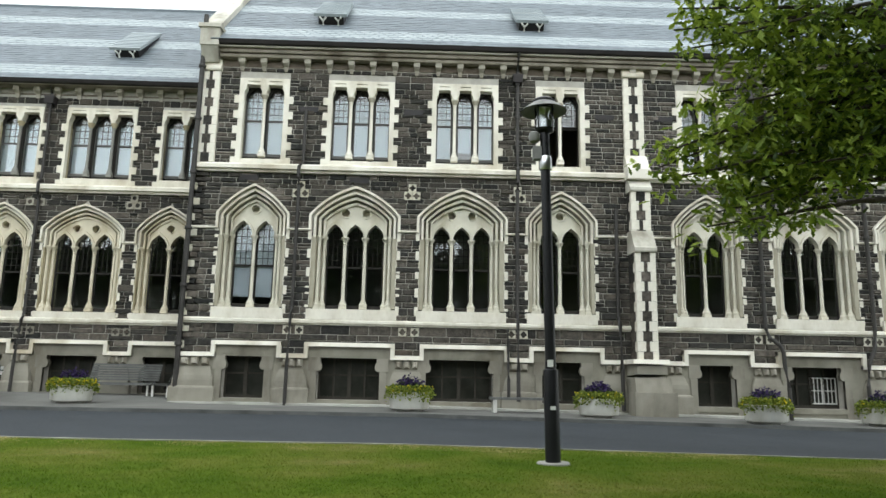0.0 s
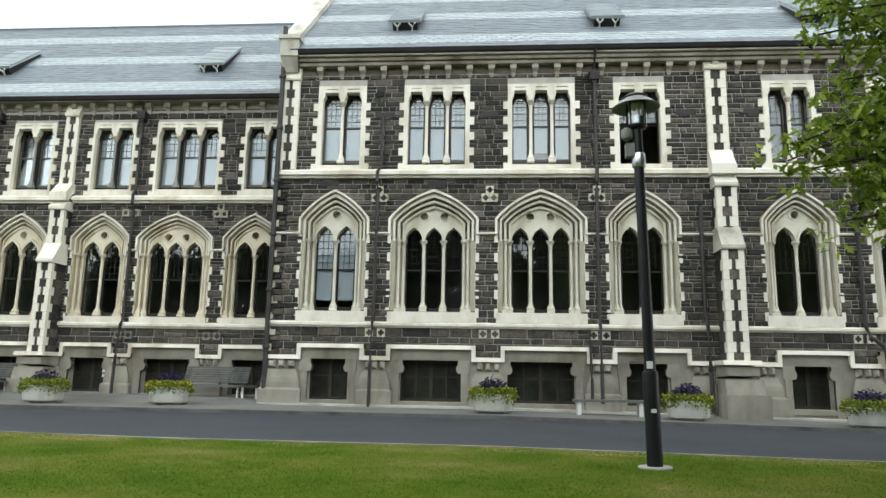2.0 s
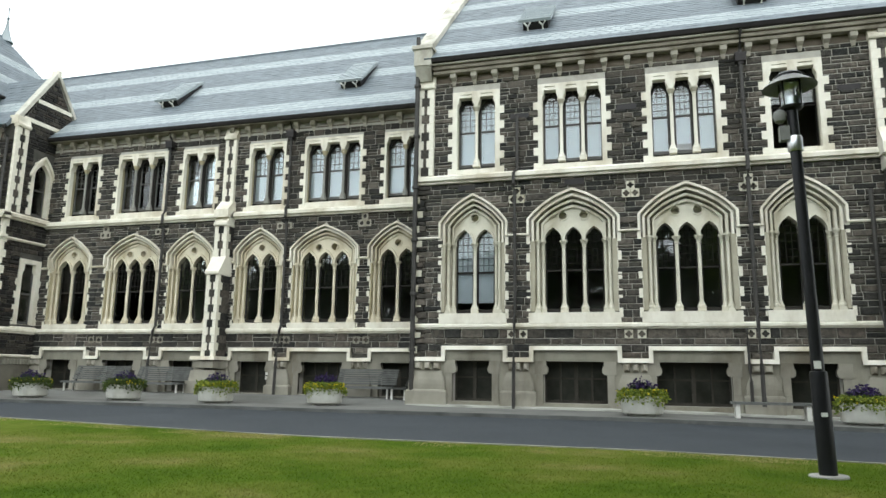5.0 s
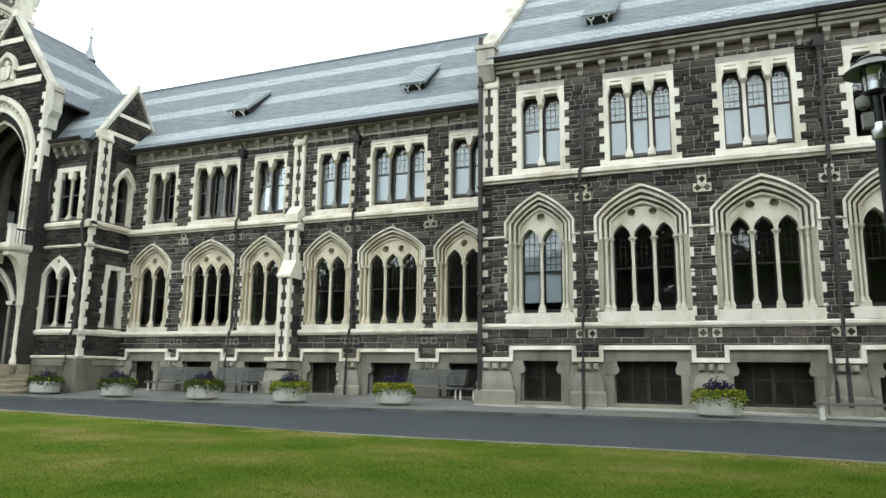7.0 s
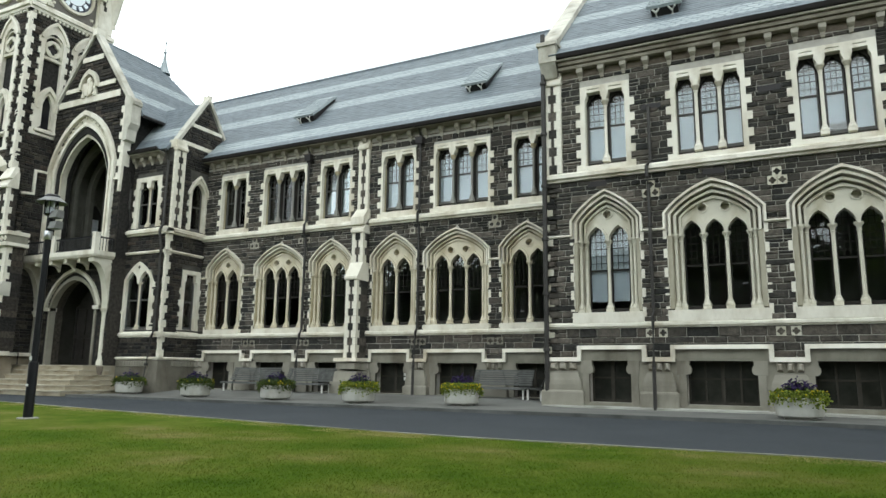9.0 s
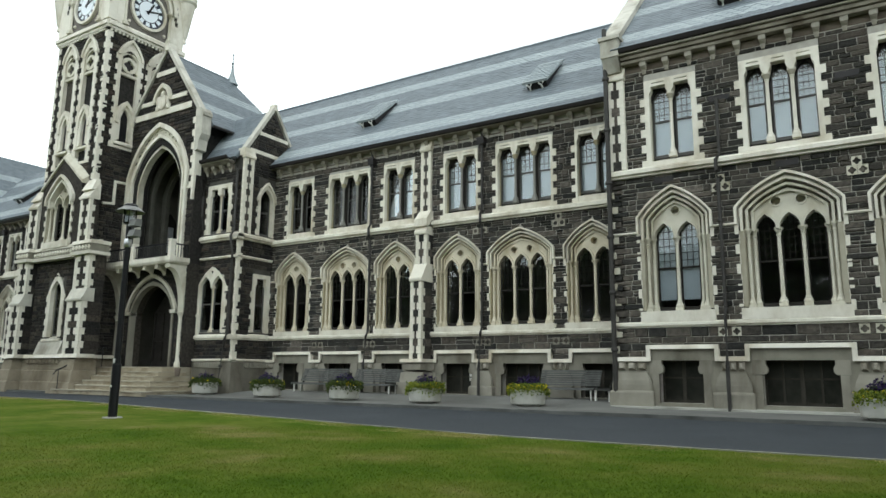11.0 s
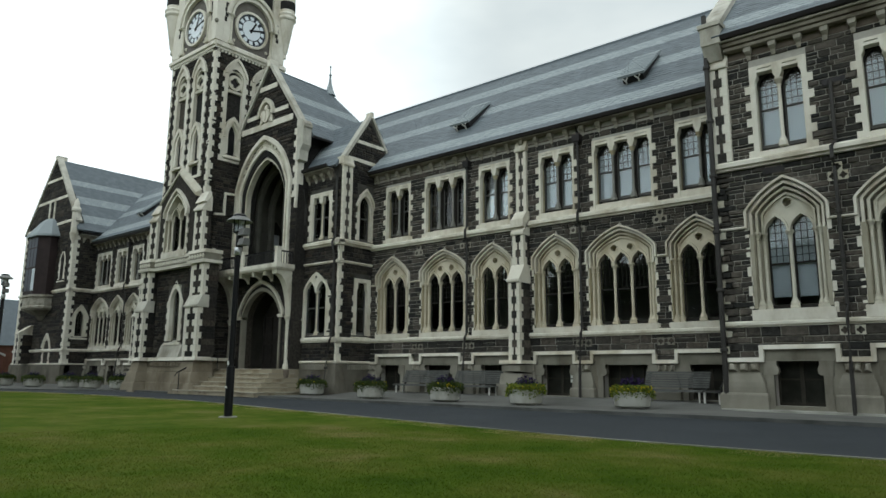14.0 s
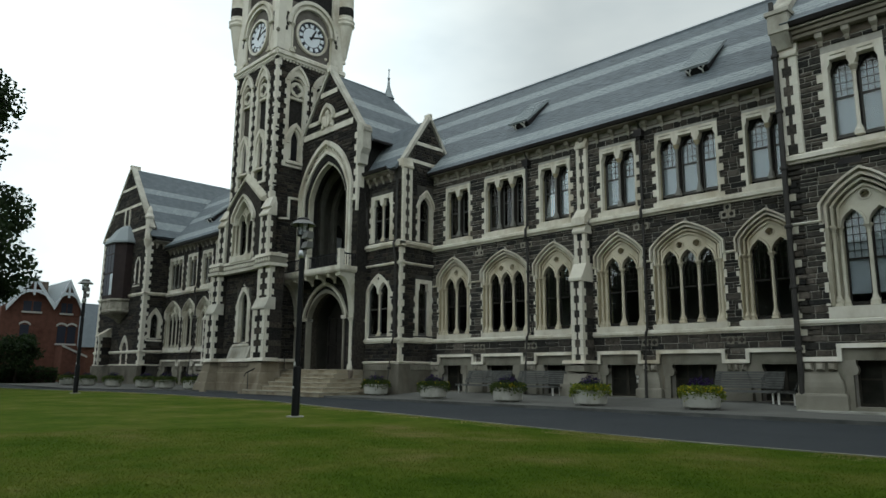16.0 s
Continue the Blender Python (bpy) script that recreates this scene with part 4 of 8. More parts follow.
def basement(wing, u0, u1, wins, lows, zt, zl, zw, foot, piers=True):
    """The plinth: pale grey-brown stone with shouldered openings under the stepped moulding. wins: (centre, half width); lows: stretches where the moulding runs low."""
    holes = []
    for c, w in wins:
        s = 0.12 if w > 0.7 else 0.11
        holes.append([(c - w, foot), (c + w, foot), *((c + w - q * s, zw - d) for q, d in CORBEL), *((c - w + q * s, zw - d) for q, d in reversed(CORBEL))])
    path = [(u0, zl if lows and lows[0][0] <= u0 + 0.01 else zt)]
    for a, b in lows:
        if a > u0 + 0.01:
            path += [(a, zt), (a, zl)]
        if b < u1 - 0.01:
            path += [(b, zl), (b, zt)]
    path.append((u1, path[-1][1]))
    m = Mesh().plate([(u0, -0.5), (u1, -0.5)] + list(reversed(path)), holes, -0.09, 0.0)
    p = part("plinth", m, plinth_mat, wing, "grey-brown dressed stone plinth with shouldered openings")
    stepped_band(wing, path, 0.115, 0.2)
    for (c, w), hole in zip(wins, holes):
        n = 4 if w > 0.7 else 2
        win = part("basement_window", Mesh().plate(rect(c - w, c + w, foot, zw), [rect(c - w + 0.05, c + w - 0.05, foot + 0.08, zw - 0.04)], 0.26, 0.32), basement_timber, wing, "dark timber basement casement behind a shouldered opening")
        for k in range(1, n):
            x = c - w + 2 * w * k / n
            part("mullion", Mesh().box(x - (0.05 if k * 2 == n else 0.025), x + (0.05 if k * 2 == n else 0.025), 0.262, 0.318, foot + 0.08, zw - 0.04), basement_timber, win)
        part("transom", Mesh().box(c - w + 0.05, c + w - 0.05, 0.265, 0.315, zw - 0.5, zw - 0.45), basement_timber, win)
        pane = part("pane", Mesh().box(c - w, c + w, 0.295, 0.30, foot, zw), dusty_glass, win)
        pane.visible_shadow = False
        part("sill", Mesh().box(c - w - 0.05, c + w + 0.05, -0.13, 0.32, foot - 0.14, foot + 0.0, dz=0.03), plinth_mat, win)
        # jambs of two stones under a slab whose rounded end carries the lintel
        sw = 0.12 if w > 0.7 else 0.11
        for t in (-1, 1):
            x0 = c + t * w
            for z0, z1, wide in ((-0.5, 0.545, 0.21), (0.56, zw - 0.38, 0.19)):
                part("jamb_stone", Mesh().box(min(x0, x0 + t * wide), max(x0, x0 + t * wide), -0.125 if z0 < 0 else -0.112, 0.0, z0, z1), pier_mat, win)
            part("shoulder_stone", Mesh().plate([(x0 + t * 0.24, zw - 0.37)] + [(x0 - t * q * sw, zw - d) for q, d in CORBEL] + [(x0 + t * 0.24, zw)], [], -0.122, 0.05), pier_mat, win)
        part("lintel", Mesh().box(c - w + 0.02, c + w - 0.02, -0.105, 0.0, zw + 0.06, zw + 0.12), plinth_mat, win)
    if piers:
        for a, b in lows:
            c, w = (a + b) / 2, max(0.3, (b - a) / 2 + 0.06)
            for x, h in ((c, w),) if w < 0.8 else ((c - w * 0.70, w * 0.28), (c + w * 0.70, w * 0.28)):
                y0 = -0.27
                rows = [(h + 0.07, y0 - 0.03, -0.5), (h + 0.07, y0 - 0.03, 0.50), (h + 0.05, y0 - 0.01, 0.545), (h + 0.005, y0 + 0.03, 0.56), (h + 0.0, y0 + 0.03, 0.72), (h - 0.025, y0 + 0.045, 0.84), (h - 0.07, y0 + 0.075, 0.95), (h - 0.11, y0 + 0.10, 1.05), (h - 0.11, y0 + 0.10, 1.09)]
                verts = [(x + s * k, y, z) for k, yf, z in rows for s, y in ((-1, -0.05), (-1, yf), (1, yf), (1, -0.05))]
                faces = [(i * 4 + j, i * 4 + j + 1, i * 4 + j + 5, i * 4 + j + 4) for i in range(len(rows) - 1) for j in range(3)]
                pier = part("plinth_pier", Mesh().add(verts, faces + [(0, 1, 2, 3), tuple(len(verts) - 4 + i for i in (3, 2, 1, 0))]), pier_mat, p)
                n = max(2, round(2 * h / 0.34))
                g = h - 0.12
                for k in range(n):
                    q = x - g + 2 * g * (k + 0.5) / n
                    part("pier_cap_block", Mesh().stone(q - g / n + 0.015, q + g / n - 0.015, -0.22, -0.05, zl - 0.32, zl - 0.06, 0.07), corbel_stone, pier)


wing_a = thing("near_wing", pose(0, 0, 0), "dark bluestone wing with cream limestone dressings and slate roof", "building", "wings of the gothic building")
A0, A1 = -6.6, 20.0
A_LOW = [(-4.78, 2), (-1.82, 3), (1.32, 3), (4.24, 2), (8.57, 2), (11.75, 3), (14.9, 3), (17.8, 2)]
A_UP = [(-4.71, 2), (-1.79, 3), (1.36, 3), (4.25, 2), (8.56, 2), (11.75, 3), (14.9, 3), (17.8, 2)]
HW = {2: 1.06, 3: 1.33}
UHW = {2: 0.745, 3: 1.0}
A_BASE = [(-4.77, 0.59), (-1.83, 0.88), (1.30, 0.95), (4.24, 0.6), (8.63, 0.56), (11.52, 0.8), (14.8, 0.8), (17.8, 0.56)]
A_LOWS = [(A0, -5.62), (-3.79, -3.03), (-0.6, 0.22), (2.62, 3.33), (5.35, 7.75), (9.65, 10.45), (12.9, 13.7), (16.0, 16.8)]


def half_light(n, up=False):
    return (0.60 if n == 2 else 0.84) if not up else (0.60 if n == 2 else 0.87)


holes = [arch_hole(c, HW[n], ZA) for c, n in A_LOW]
holes += [rect(c - half_light(n, True) - 0.05, c + half_light(n, True) + 0.05, 7.05, 9.6) for c, n in A_UP]
holes += [rect(c - w, c + w, 0.24, 1.40) for c, w in A_BASE]
wall_a = part("wall", arched_wall(A0, A1, -0.5, 10.6, 0.5, holes), mortar, wing_a, "dark squared bluestone wall with pale joints")
blocked = [arch_block(c, HW[n], 5.52, 6.40) for c, n in A_LOW]
blocked += [(c - HW[n] + 0.12, c + HW[n] - 0.12, 2.5, 5.0) for c, n in A_LOW]
blocked += [(c - UHW[n] - 0.0, c + UHW[n] + 0.0, 7.0, 9.75) for c, n in A_UP]
lay_stones(wall_a, A0 + 0.05, A1, 1.50, 2.33, [], 2, 0.52, 0.21)
lay_stones(wall_a, A0 + 0.05, A1, 2.47, 6.76, blocked, 3, pick=(-4.2, 3.2, 5.0, 6.8), limit=150)
lay_stones(wall_a, A0 + 0.05, A1, 7.0, 10.05, blocked, 4, pick=(-3.9, 3.4, 7.0, 10.1), limit=150)
basement(wing_a, A0, A1, A_BASE, A_LOWS, 1.765, 1.43, 1.40, 0.24)
for a, b in ((A0 - 0.06, 0.0), (0.0, 15.0), (15.0, A1)):
    za, zb = pave_z(a) + 0.07, pave_z(b) + 0.07
    part("footing", Mesh().add([(a, -0.46, -0.5), (b, -0.46, -0.5), (b, 0.0, -0.5), (a, 0.0, -0.5), (a, -0.46, za - 0.02), (b, -0.46, zb - 0.02), (b, 0.0, zb), (a, 0.0, za)], [(0, 3, 2, 1), (4, 5, 6, 7), (0, 1, 5, 4), (1, 2, 6, 5), (2, 3, 7, 6), (3, 0, 4, 7)]), footing_mat, wing_a, "low pale stone footing")
band(wing_a, "sill_band", A0, A1, 2.31, 2.48, 0.13, paint)
band(wing_a, "upper_sill_band", A0 - 0.05, A1, 6.76, 7.03, 0.2, paint)
for (c, n), (c2, n2) in zip([(-7.9, 2)] + A_LOW[:-1], A_LOW):
    band(wing_a, "label_string", max(A0, c + HW[n] - 0.04), c2 - HW[n2] + 0.04, 5.04, 5.12, 0.09, paint)
first = {}
for c, n in A_LOW:
    key = (n, c < -4)
    if key not in first:
        first[key] = lower_window(wing_a, n, ZA, HW[n], 0.55 if n == 2 else 0.50, 0.10 if n == 2 else 0.09, "pointed limestone window of %s lights with round piercings" % {2: "two", 3: "three"}[n], 1 if c < -4 else 0, cloth_look=grey_sky_cloth)
        first[key].matrix_basis = pose(c, 0, 0)
    else:
        copy_thing(first[key], pose(c, 0, 0))
first = {}
for c, n in A_UP:
    kind_cloth = 1 if c < 0.5 else (2 if c < 3 else 0)
    opened = 3.0 < c < 5.0
    key = (n, kind_cloth, opened)
    if key not in first:
        first[key] = upper_window(wing_a, n, ZA, UHW[n], 0.54 if n == 2 else 0.48, 0.12 if n == 2 else 0.15, "cream stone window of %s shouldered lights with leaded upper sashes" % {2: "two", 3: "three"}[n], kind_cloth, opened)
        first[key].matrix_basis = pose(c, 0, 0)
    else:
        copy_thing(first[key], pose(c, 0, 0))
cornice(wing_a, A0 + 0.54, A1, 9.91, 10.60, 0.66, -5.42)
for u, rows in ((-3.45, (2, 1)), (-0.17, (2, 1)), (2.95, (2, 1)), (10.1, (2, 1)), (13.3, (2, 1))):
    ornament(wing_a, u, 6.16, rows)
    ornament(wing_a, u, 2.16, (2,))
for u, z in ((-5.0, 6.62), (-1.75, 6.62), (-3.35, 8.78), (-0.2, 8.78), (5.6, 8.80), (7.4, 8.80)):
    part("vent_slot", Mesh().box(u - 0.28, u + 0.28, -0.045, 0.0, z - 0.10, z + 0.06), gutter_mat, wall_a)
drainpipe(wing_a, [(-3.42, -0.1, 8.75), (-3.42, -0.1, 7.1), (-3.5, -0.3, 6.9), (-3.5, -0.3, 6.6), (-3.5, -0.12, 6.4), (-3.5, -0.12, 2.8), (-3.5, -0.27, 2.55), (-3.5, -0.4, 1.2), (-3.5, -0.43, 0.05)], 0.05)
drainpipe(wing_a, [(2.93, -0.45, 10.6), (2.93, -0.15, 10.1), (2.93, -0.13, 7.2), (2.93, -0.28, 7.0), (2.93, -0.28, 6.6), (2.93, -0.14, 6.4), (2.93, -0.14, 2.7), (2.93, -0.27, 2.5), (2.93, -0.4, 1.1), (2.93, -0.43, 0.3)], 0.055, (2.93, -0.16, 9.75))
drainpipe(wing_a, [(2.66, -0.14, 2.3), (2.66, -0.22, 1.9), (2.66, -0.27, 1.2), (2.66, -0.38, 0.9), (2.66, -0.38, 0.35)], 0.045)
drainpipe(wing_a, [(5.85, -0.12, 5.9), (5.85, -0.12, 2.7), (5.85, -0.27, 2.5), (5.85, -0.4, 1.2), (5.85, -0.45, 0.1)], 0.06)
drainpipe(wing_a, [(10.1, -0.45, 10.6), (10.1, -0.13, 10.1), (10.1, -0.13, 7.2), (10.1, -0.28, 6.9), (10.1, -0.14, 6.4), (10.1, -0.14, 2.5), (10.16, -0.25, 2.2), (10.44, -0.26, 2.0), (10.52, -0.27, 1.8), (10.52, -0.3, 1.4), (10.52, -0.45, 0.8), (10.52, -0.48, -0.15)], 0.06)
drainpipe(wing_a, [(13.3, -0.13, 6.6), (13.3, -0.14, 2.5), (13.2, -0.25, 2.0), (12.95, -0.3, 1.5), (12.8, -0.42, 0.9), (12.8, -0.45, 0.0)], 0.06)
buttress(wing_a, 6.5, 0.58, [(4.95, 0.7), (6.80, 0.42)], 1.45, "stepped weathered limestone and bluestone buttress", cap_mat=weathered)
buttress(wing_a, 6.46, 0.60, [(10.45, 0.14)], 7.5, "flat pilaster with long and short quoins")
part("weathering", Mesh().box(6.12, 6.82, -0.5, 0.05, 6.76, 7.05).box(6.14, 6.80, -0.48, 0.05, 7.05, 7.55, dy=0.32), paint, wing_a)
part("plinth_pier", Mesh().box(6.0, 7.15, -1.05, 0.0, -0.5, 0.62).box(6.05, 7.05, -0.98, 0.0, 0.62, 1.02, dy=0.12).stone(6.05, 7.0, -0.9, 0.0, 1.05, 1.40, 0.06), pier_mat, wing_a)
part("moulding", Mesh().box(6.0, 7.0, -0.98, 0.0, 1.39, 1.51, dy=0.04), paint, wing_a)
# corner pilaster, kneeler and gable coping
buttress(wing_a, -6.32, 0.56, [(10.30, 0.12)], 7.03, "corner pilaster with long and short quoins")
for k in range(11):
    z = 1.6 + 0.46 * k
    part("quoin", Mesh().box(A0 - 0.02, A0 + 0.12 + 0.1 * (k % 2), -0.045, 0.1, z, z + 0.2), limestone, wing_a)
part("kneeler", Mesh().box(-6.60, -6.10, -0.20, 0.2, 10.12, 10.55, dy=-0.25).box(-6.62, -6.06, -0.48, 0.4, 10.55, 11.1).box(-6.68, -6.02, -0.53, 0.45, 11.1, 11.22), weathered, wing_a, "carved limestone kneeler at the gable's foot")
PITCH_A = radians(43)
RA = 10.4
up_a = Vector((0, math.cos(PITCH_A), math.sin(PITCH_A)))
for k in range(14):
    p, q = Vector((0, -0.1, 11.05)) + up_a * (k * 0.72), Vector((0, -0.1, 11.05)) + up_a * (k * 0.72 + 0.705)
    nr = Vector((0, -math.sin(PITCH_A), math.cos(PITCH_A))) * 0.22
    m = Mesh().add([(x, *(v + d)[1:]) for x in (-6.72, -6.18) for v, d in ((p, nr * -0.6), (q, nr * -0.6), (q, nr), (p, nr))], [(0, 1, 2, 3), (7, 6, 5, 4), (0, 4, 5, 1), (1, 5, 6, 2), (2, 6, 7, 3), (3, 7, 4, 0)])
    part("coping_stone", m, weathered, wing_a)
part("gable_wall", Mesh().add([(x, y, z) for x in (-6.6, -6.25) for y, z in ((0, -0.5), (0, 10.9), (7.2, 18.0), (14.4, 10.9), (14.4, -0.5))], [(0, 1, 2, 3, 4), (9, 8, 7, 6, 5), (0, 5, 6, 1), (1, 6, 7, 2), (2, 7, 8, 3), (3, 8, 9, 4)]), bluestone, wing_a)
part("gable_wall", Mesh().add([(x, y, z) for x in (19.6, 20.0) for y, z in ((0, -0.5), (0, 10.9), (7.2, 18.0), (14.4, 10.9), (14.4, -0.5))], [(0, 1, 2, 3, 4), (9, 8, 7, 6, 5), (0, 5, 6, 1), (1, 6, 7, 2), (2, 7, 8, 3), (3, 8, 9, 4)]), bluestone, wing_a)
slate_roof(wing_a, (-6.3, -0.5, 10.74), (1, 0, 0), up_a, 26.4, RA, [(0.45, 1.2), (3.0, 3.8), (5.6, 6.4), (8.2, 9.0)], 5, pick=(2.5, 7.7, 0.0, 3.0))
slate_back = Mesh().add([(-6.3, 7.1, 17.8), (20, 7.1, 17.8), (20, 14.6, 10.8), (-6.3, 14.6, 10.8)], [(0, 1, 2, 3)])
part("back_roof", slate_back, slate, wing_a)
part("back_wall", Mesh().box(A0, A1, 14.0, 14.4, -0.5, 10.8), bluestone, wing_a)


def interior(wing, u0, u1, levels, depth, y0=0.5):
    """Floors and walls that close the rooms behind the windows."""
    part("inner_wall", Mesh().box(u0, u1, depth, depth + 0.1, levels[0] - 0.1, levels[-1]), inside, wing)
    for z in levels:
        part("inner_floor", Mesh().box(u0, u1, y0, depth, z - 0.15, z), inside, wing)
    for u in (u0, (u0 + u1) / 2, u1 - 0.1):
        part("inner_wall", Mesh().box(u, u + 0.1, y0, depth, levels[0], levels[-1]), inside, wing)


interior(wing_a, A0 + 0.4, A1 - 0.4, [-0.2, 1.7, 6.6, 10.4], 4.0)



def lucarne(wing, x, o, pitch, t0):
    """A slated ventilator that opens on the roof slope, with forked white brackets under its front edge."""
    up, nr = Vector((0, math.cos(pitch), math.sin(pitch))), Vector((0, -math.sin(pitch), math.cos(pitch)))
    at = lambda u, t, e: Vector((x + u, 0, 0)) + Vector((0, o[1], o[2])) + up * t + nr * e
    m, w = Mesh(), 0.52
    L = 2.15
    p = [at(-w, t0, 0.28), at(w, t0, 0.28), at(w, t0 + L, 0.12), at(-w, t0 + L, 0.12)]
    m.add(p + [q + nr * 0.07 for q in p], [(0, 1, 2, 3), (7, 6, 5, 4), (0, 4, 5, 1), (1, 5, 6, 2), (2, 6, 7, 3), (3, 7, 4, 0)])
    for k in range(11):
        a, b = t0 + L / 11 * k, t0 + L / 11 * (k + 1)
        e = lambda t: 0.36 - 0.16 * (t - t0) / L
        m.add([at(-w, a, e(a) + 0.02), at(w, a, e(a) + 0.02), at(w, b, e(b)), at(-w, b, e(b)), at(-w, a, e(a) - 0.02), at(w, a, e(a) - 0.02)], [(0, 1, 2, 3), (4, 5, 1, 0)])
    # the paler slate colour stands in for skylight on the flatter top
    v = part("roof_vent", m, slate_light, wing, "small slated roof ventilator with white brackets")
    for s in (-1, 1):
        d = Mesh()
        d.add([at(s * 0.40, t0 + 0.1, 0.26), at(s * 0.40, t0 + L - 0.02, 0.11), at(s * 0.40, t0 + 0.1, 0.0), at(s * 0.40, t0 + L - 0.02, 0.0), at(s * 0.34, t0 + 0.1, 0.26), at(s * 0.34, t0 + L - 0.02, 0.11), at(s * 0.34, t0 + 0.1, 0.0), at(s * 0.34, t0 + L - 0.02, 0.0)], [(0, 1, 3, 2), (6, 7, 5, 4), (0, 4, 5, 1), (1, 5, 7, 3), (2, 6, 4, 0)])
        part("cheek", d, gutter_mat, v)
        f = Mesh()
        f.tube([at(s * 0.24, t0 - 0.02, 0.02), at(s * 0.24, t0 - 0.02, 0.15), at(s * 0.34, t0 - 0.03, 0.28)], 0.035, 5).tube([at(s * 0.24, t0 - 0.02, 0.15), at(s * 0.14, t0 - 0.03, 0.27)], 0.03, 5)
        part("bracket", f, white_bar, v)
    part("louvre", Mesh().add([at(-0.36, t0 + 0.08, 0.0), at(0.36, t0 + 0.08, 0.0), at(0.36, t0 + 0.08, 0.27), at(-0.36, t0 + 0.08, 0.27)], [(0, 1, 2, 3)]), gutter_mat, v)


for x in (-2.95, 3.5, 9.9, 16.3):
    lucarne(wing_a, x, (0, -0.5, 10.74), PITCH_A, 1.75)

# white inner casement in one basement opening
for k in range(2):
    x = 11.68 + 0.40 * k
    part("white_casement", Mesh().plate(rect(x - 0.19, x + 0.19, 0.36, 1.12), [rect(x - 0.16 + 0.112 * i, x - 0.065 + 0.112 * i, z, z + 0.33) for i in range(3) for z in (0.40, 0.76)], 0.262, 0.285), white_bar, wing_a, "white leaded inner casement")

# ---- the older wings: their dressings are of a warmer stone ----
pale_set = paint, limestone, shaded_freestone
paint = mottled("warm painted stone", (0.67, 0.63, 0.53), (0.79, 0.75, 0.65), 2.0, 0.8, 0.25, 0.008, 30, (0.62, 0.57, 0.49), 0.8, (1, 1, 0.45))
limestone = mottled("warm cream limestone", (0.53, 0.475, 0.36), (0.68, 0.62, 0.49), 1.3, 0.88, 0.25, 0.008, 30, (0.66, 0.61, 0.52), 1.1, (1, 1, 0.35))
# a yellower freestone here, likewise darkened for the shade of the jambs
shaded_freestone = mottled("yellow freestone darkened for shade", (0.36, 0.312, 0.20), (0.47, 0.415, 0.285), 1.6, 0.9, 0.3, 0.008, 30, (0.6, 0.55, 0.45), 1.4, (1, 1, 0.3))
UNIT_QUOIN = None

# ---- the long wing, set back ----
YB = 1.8
wing_b = thing("long_wing", pose(0, YB, 0), "long lower bluestone wing with limestone windows and buttress", "building", "wings of the gothic building")
B0, B1 = -22.75, -6.6
B_LOW = [(-21.3, 2), (-18.38, 3), (-15.86, 2), (-13.03, 2), (-10.5, 3), (-7.85, 2)]
B_UP = [(-21.08, 2), (-18.36, 3), (-15.80, 2), (-12.95, 2), (-10.33, 3), (-7.64, 2)]
HB = {2: 1.02, 3: 1.30}
UB = {2: 0.75, 3: 1.12}


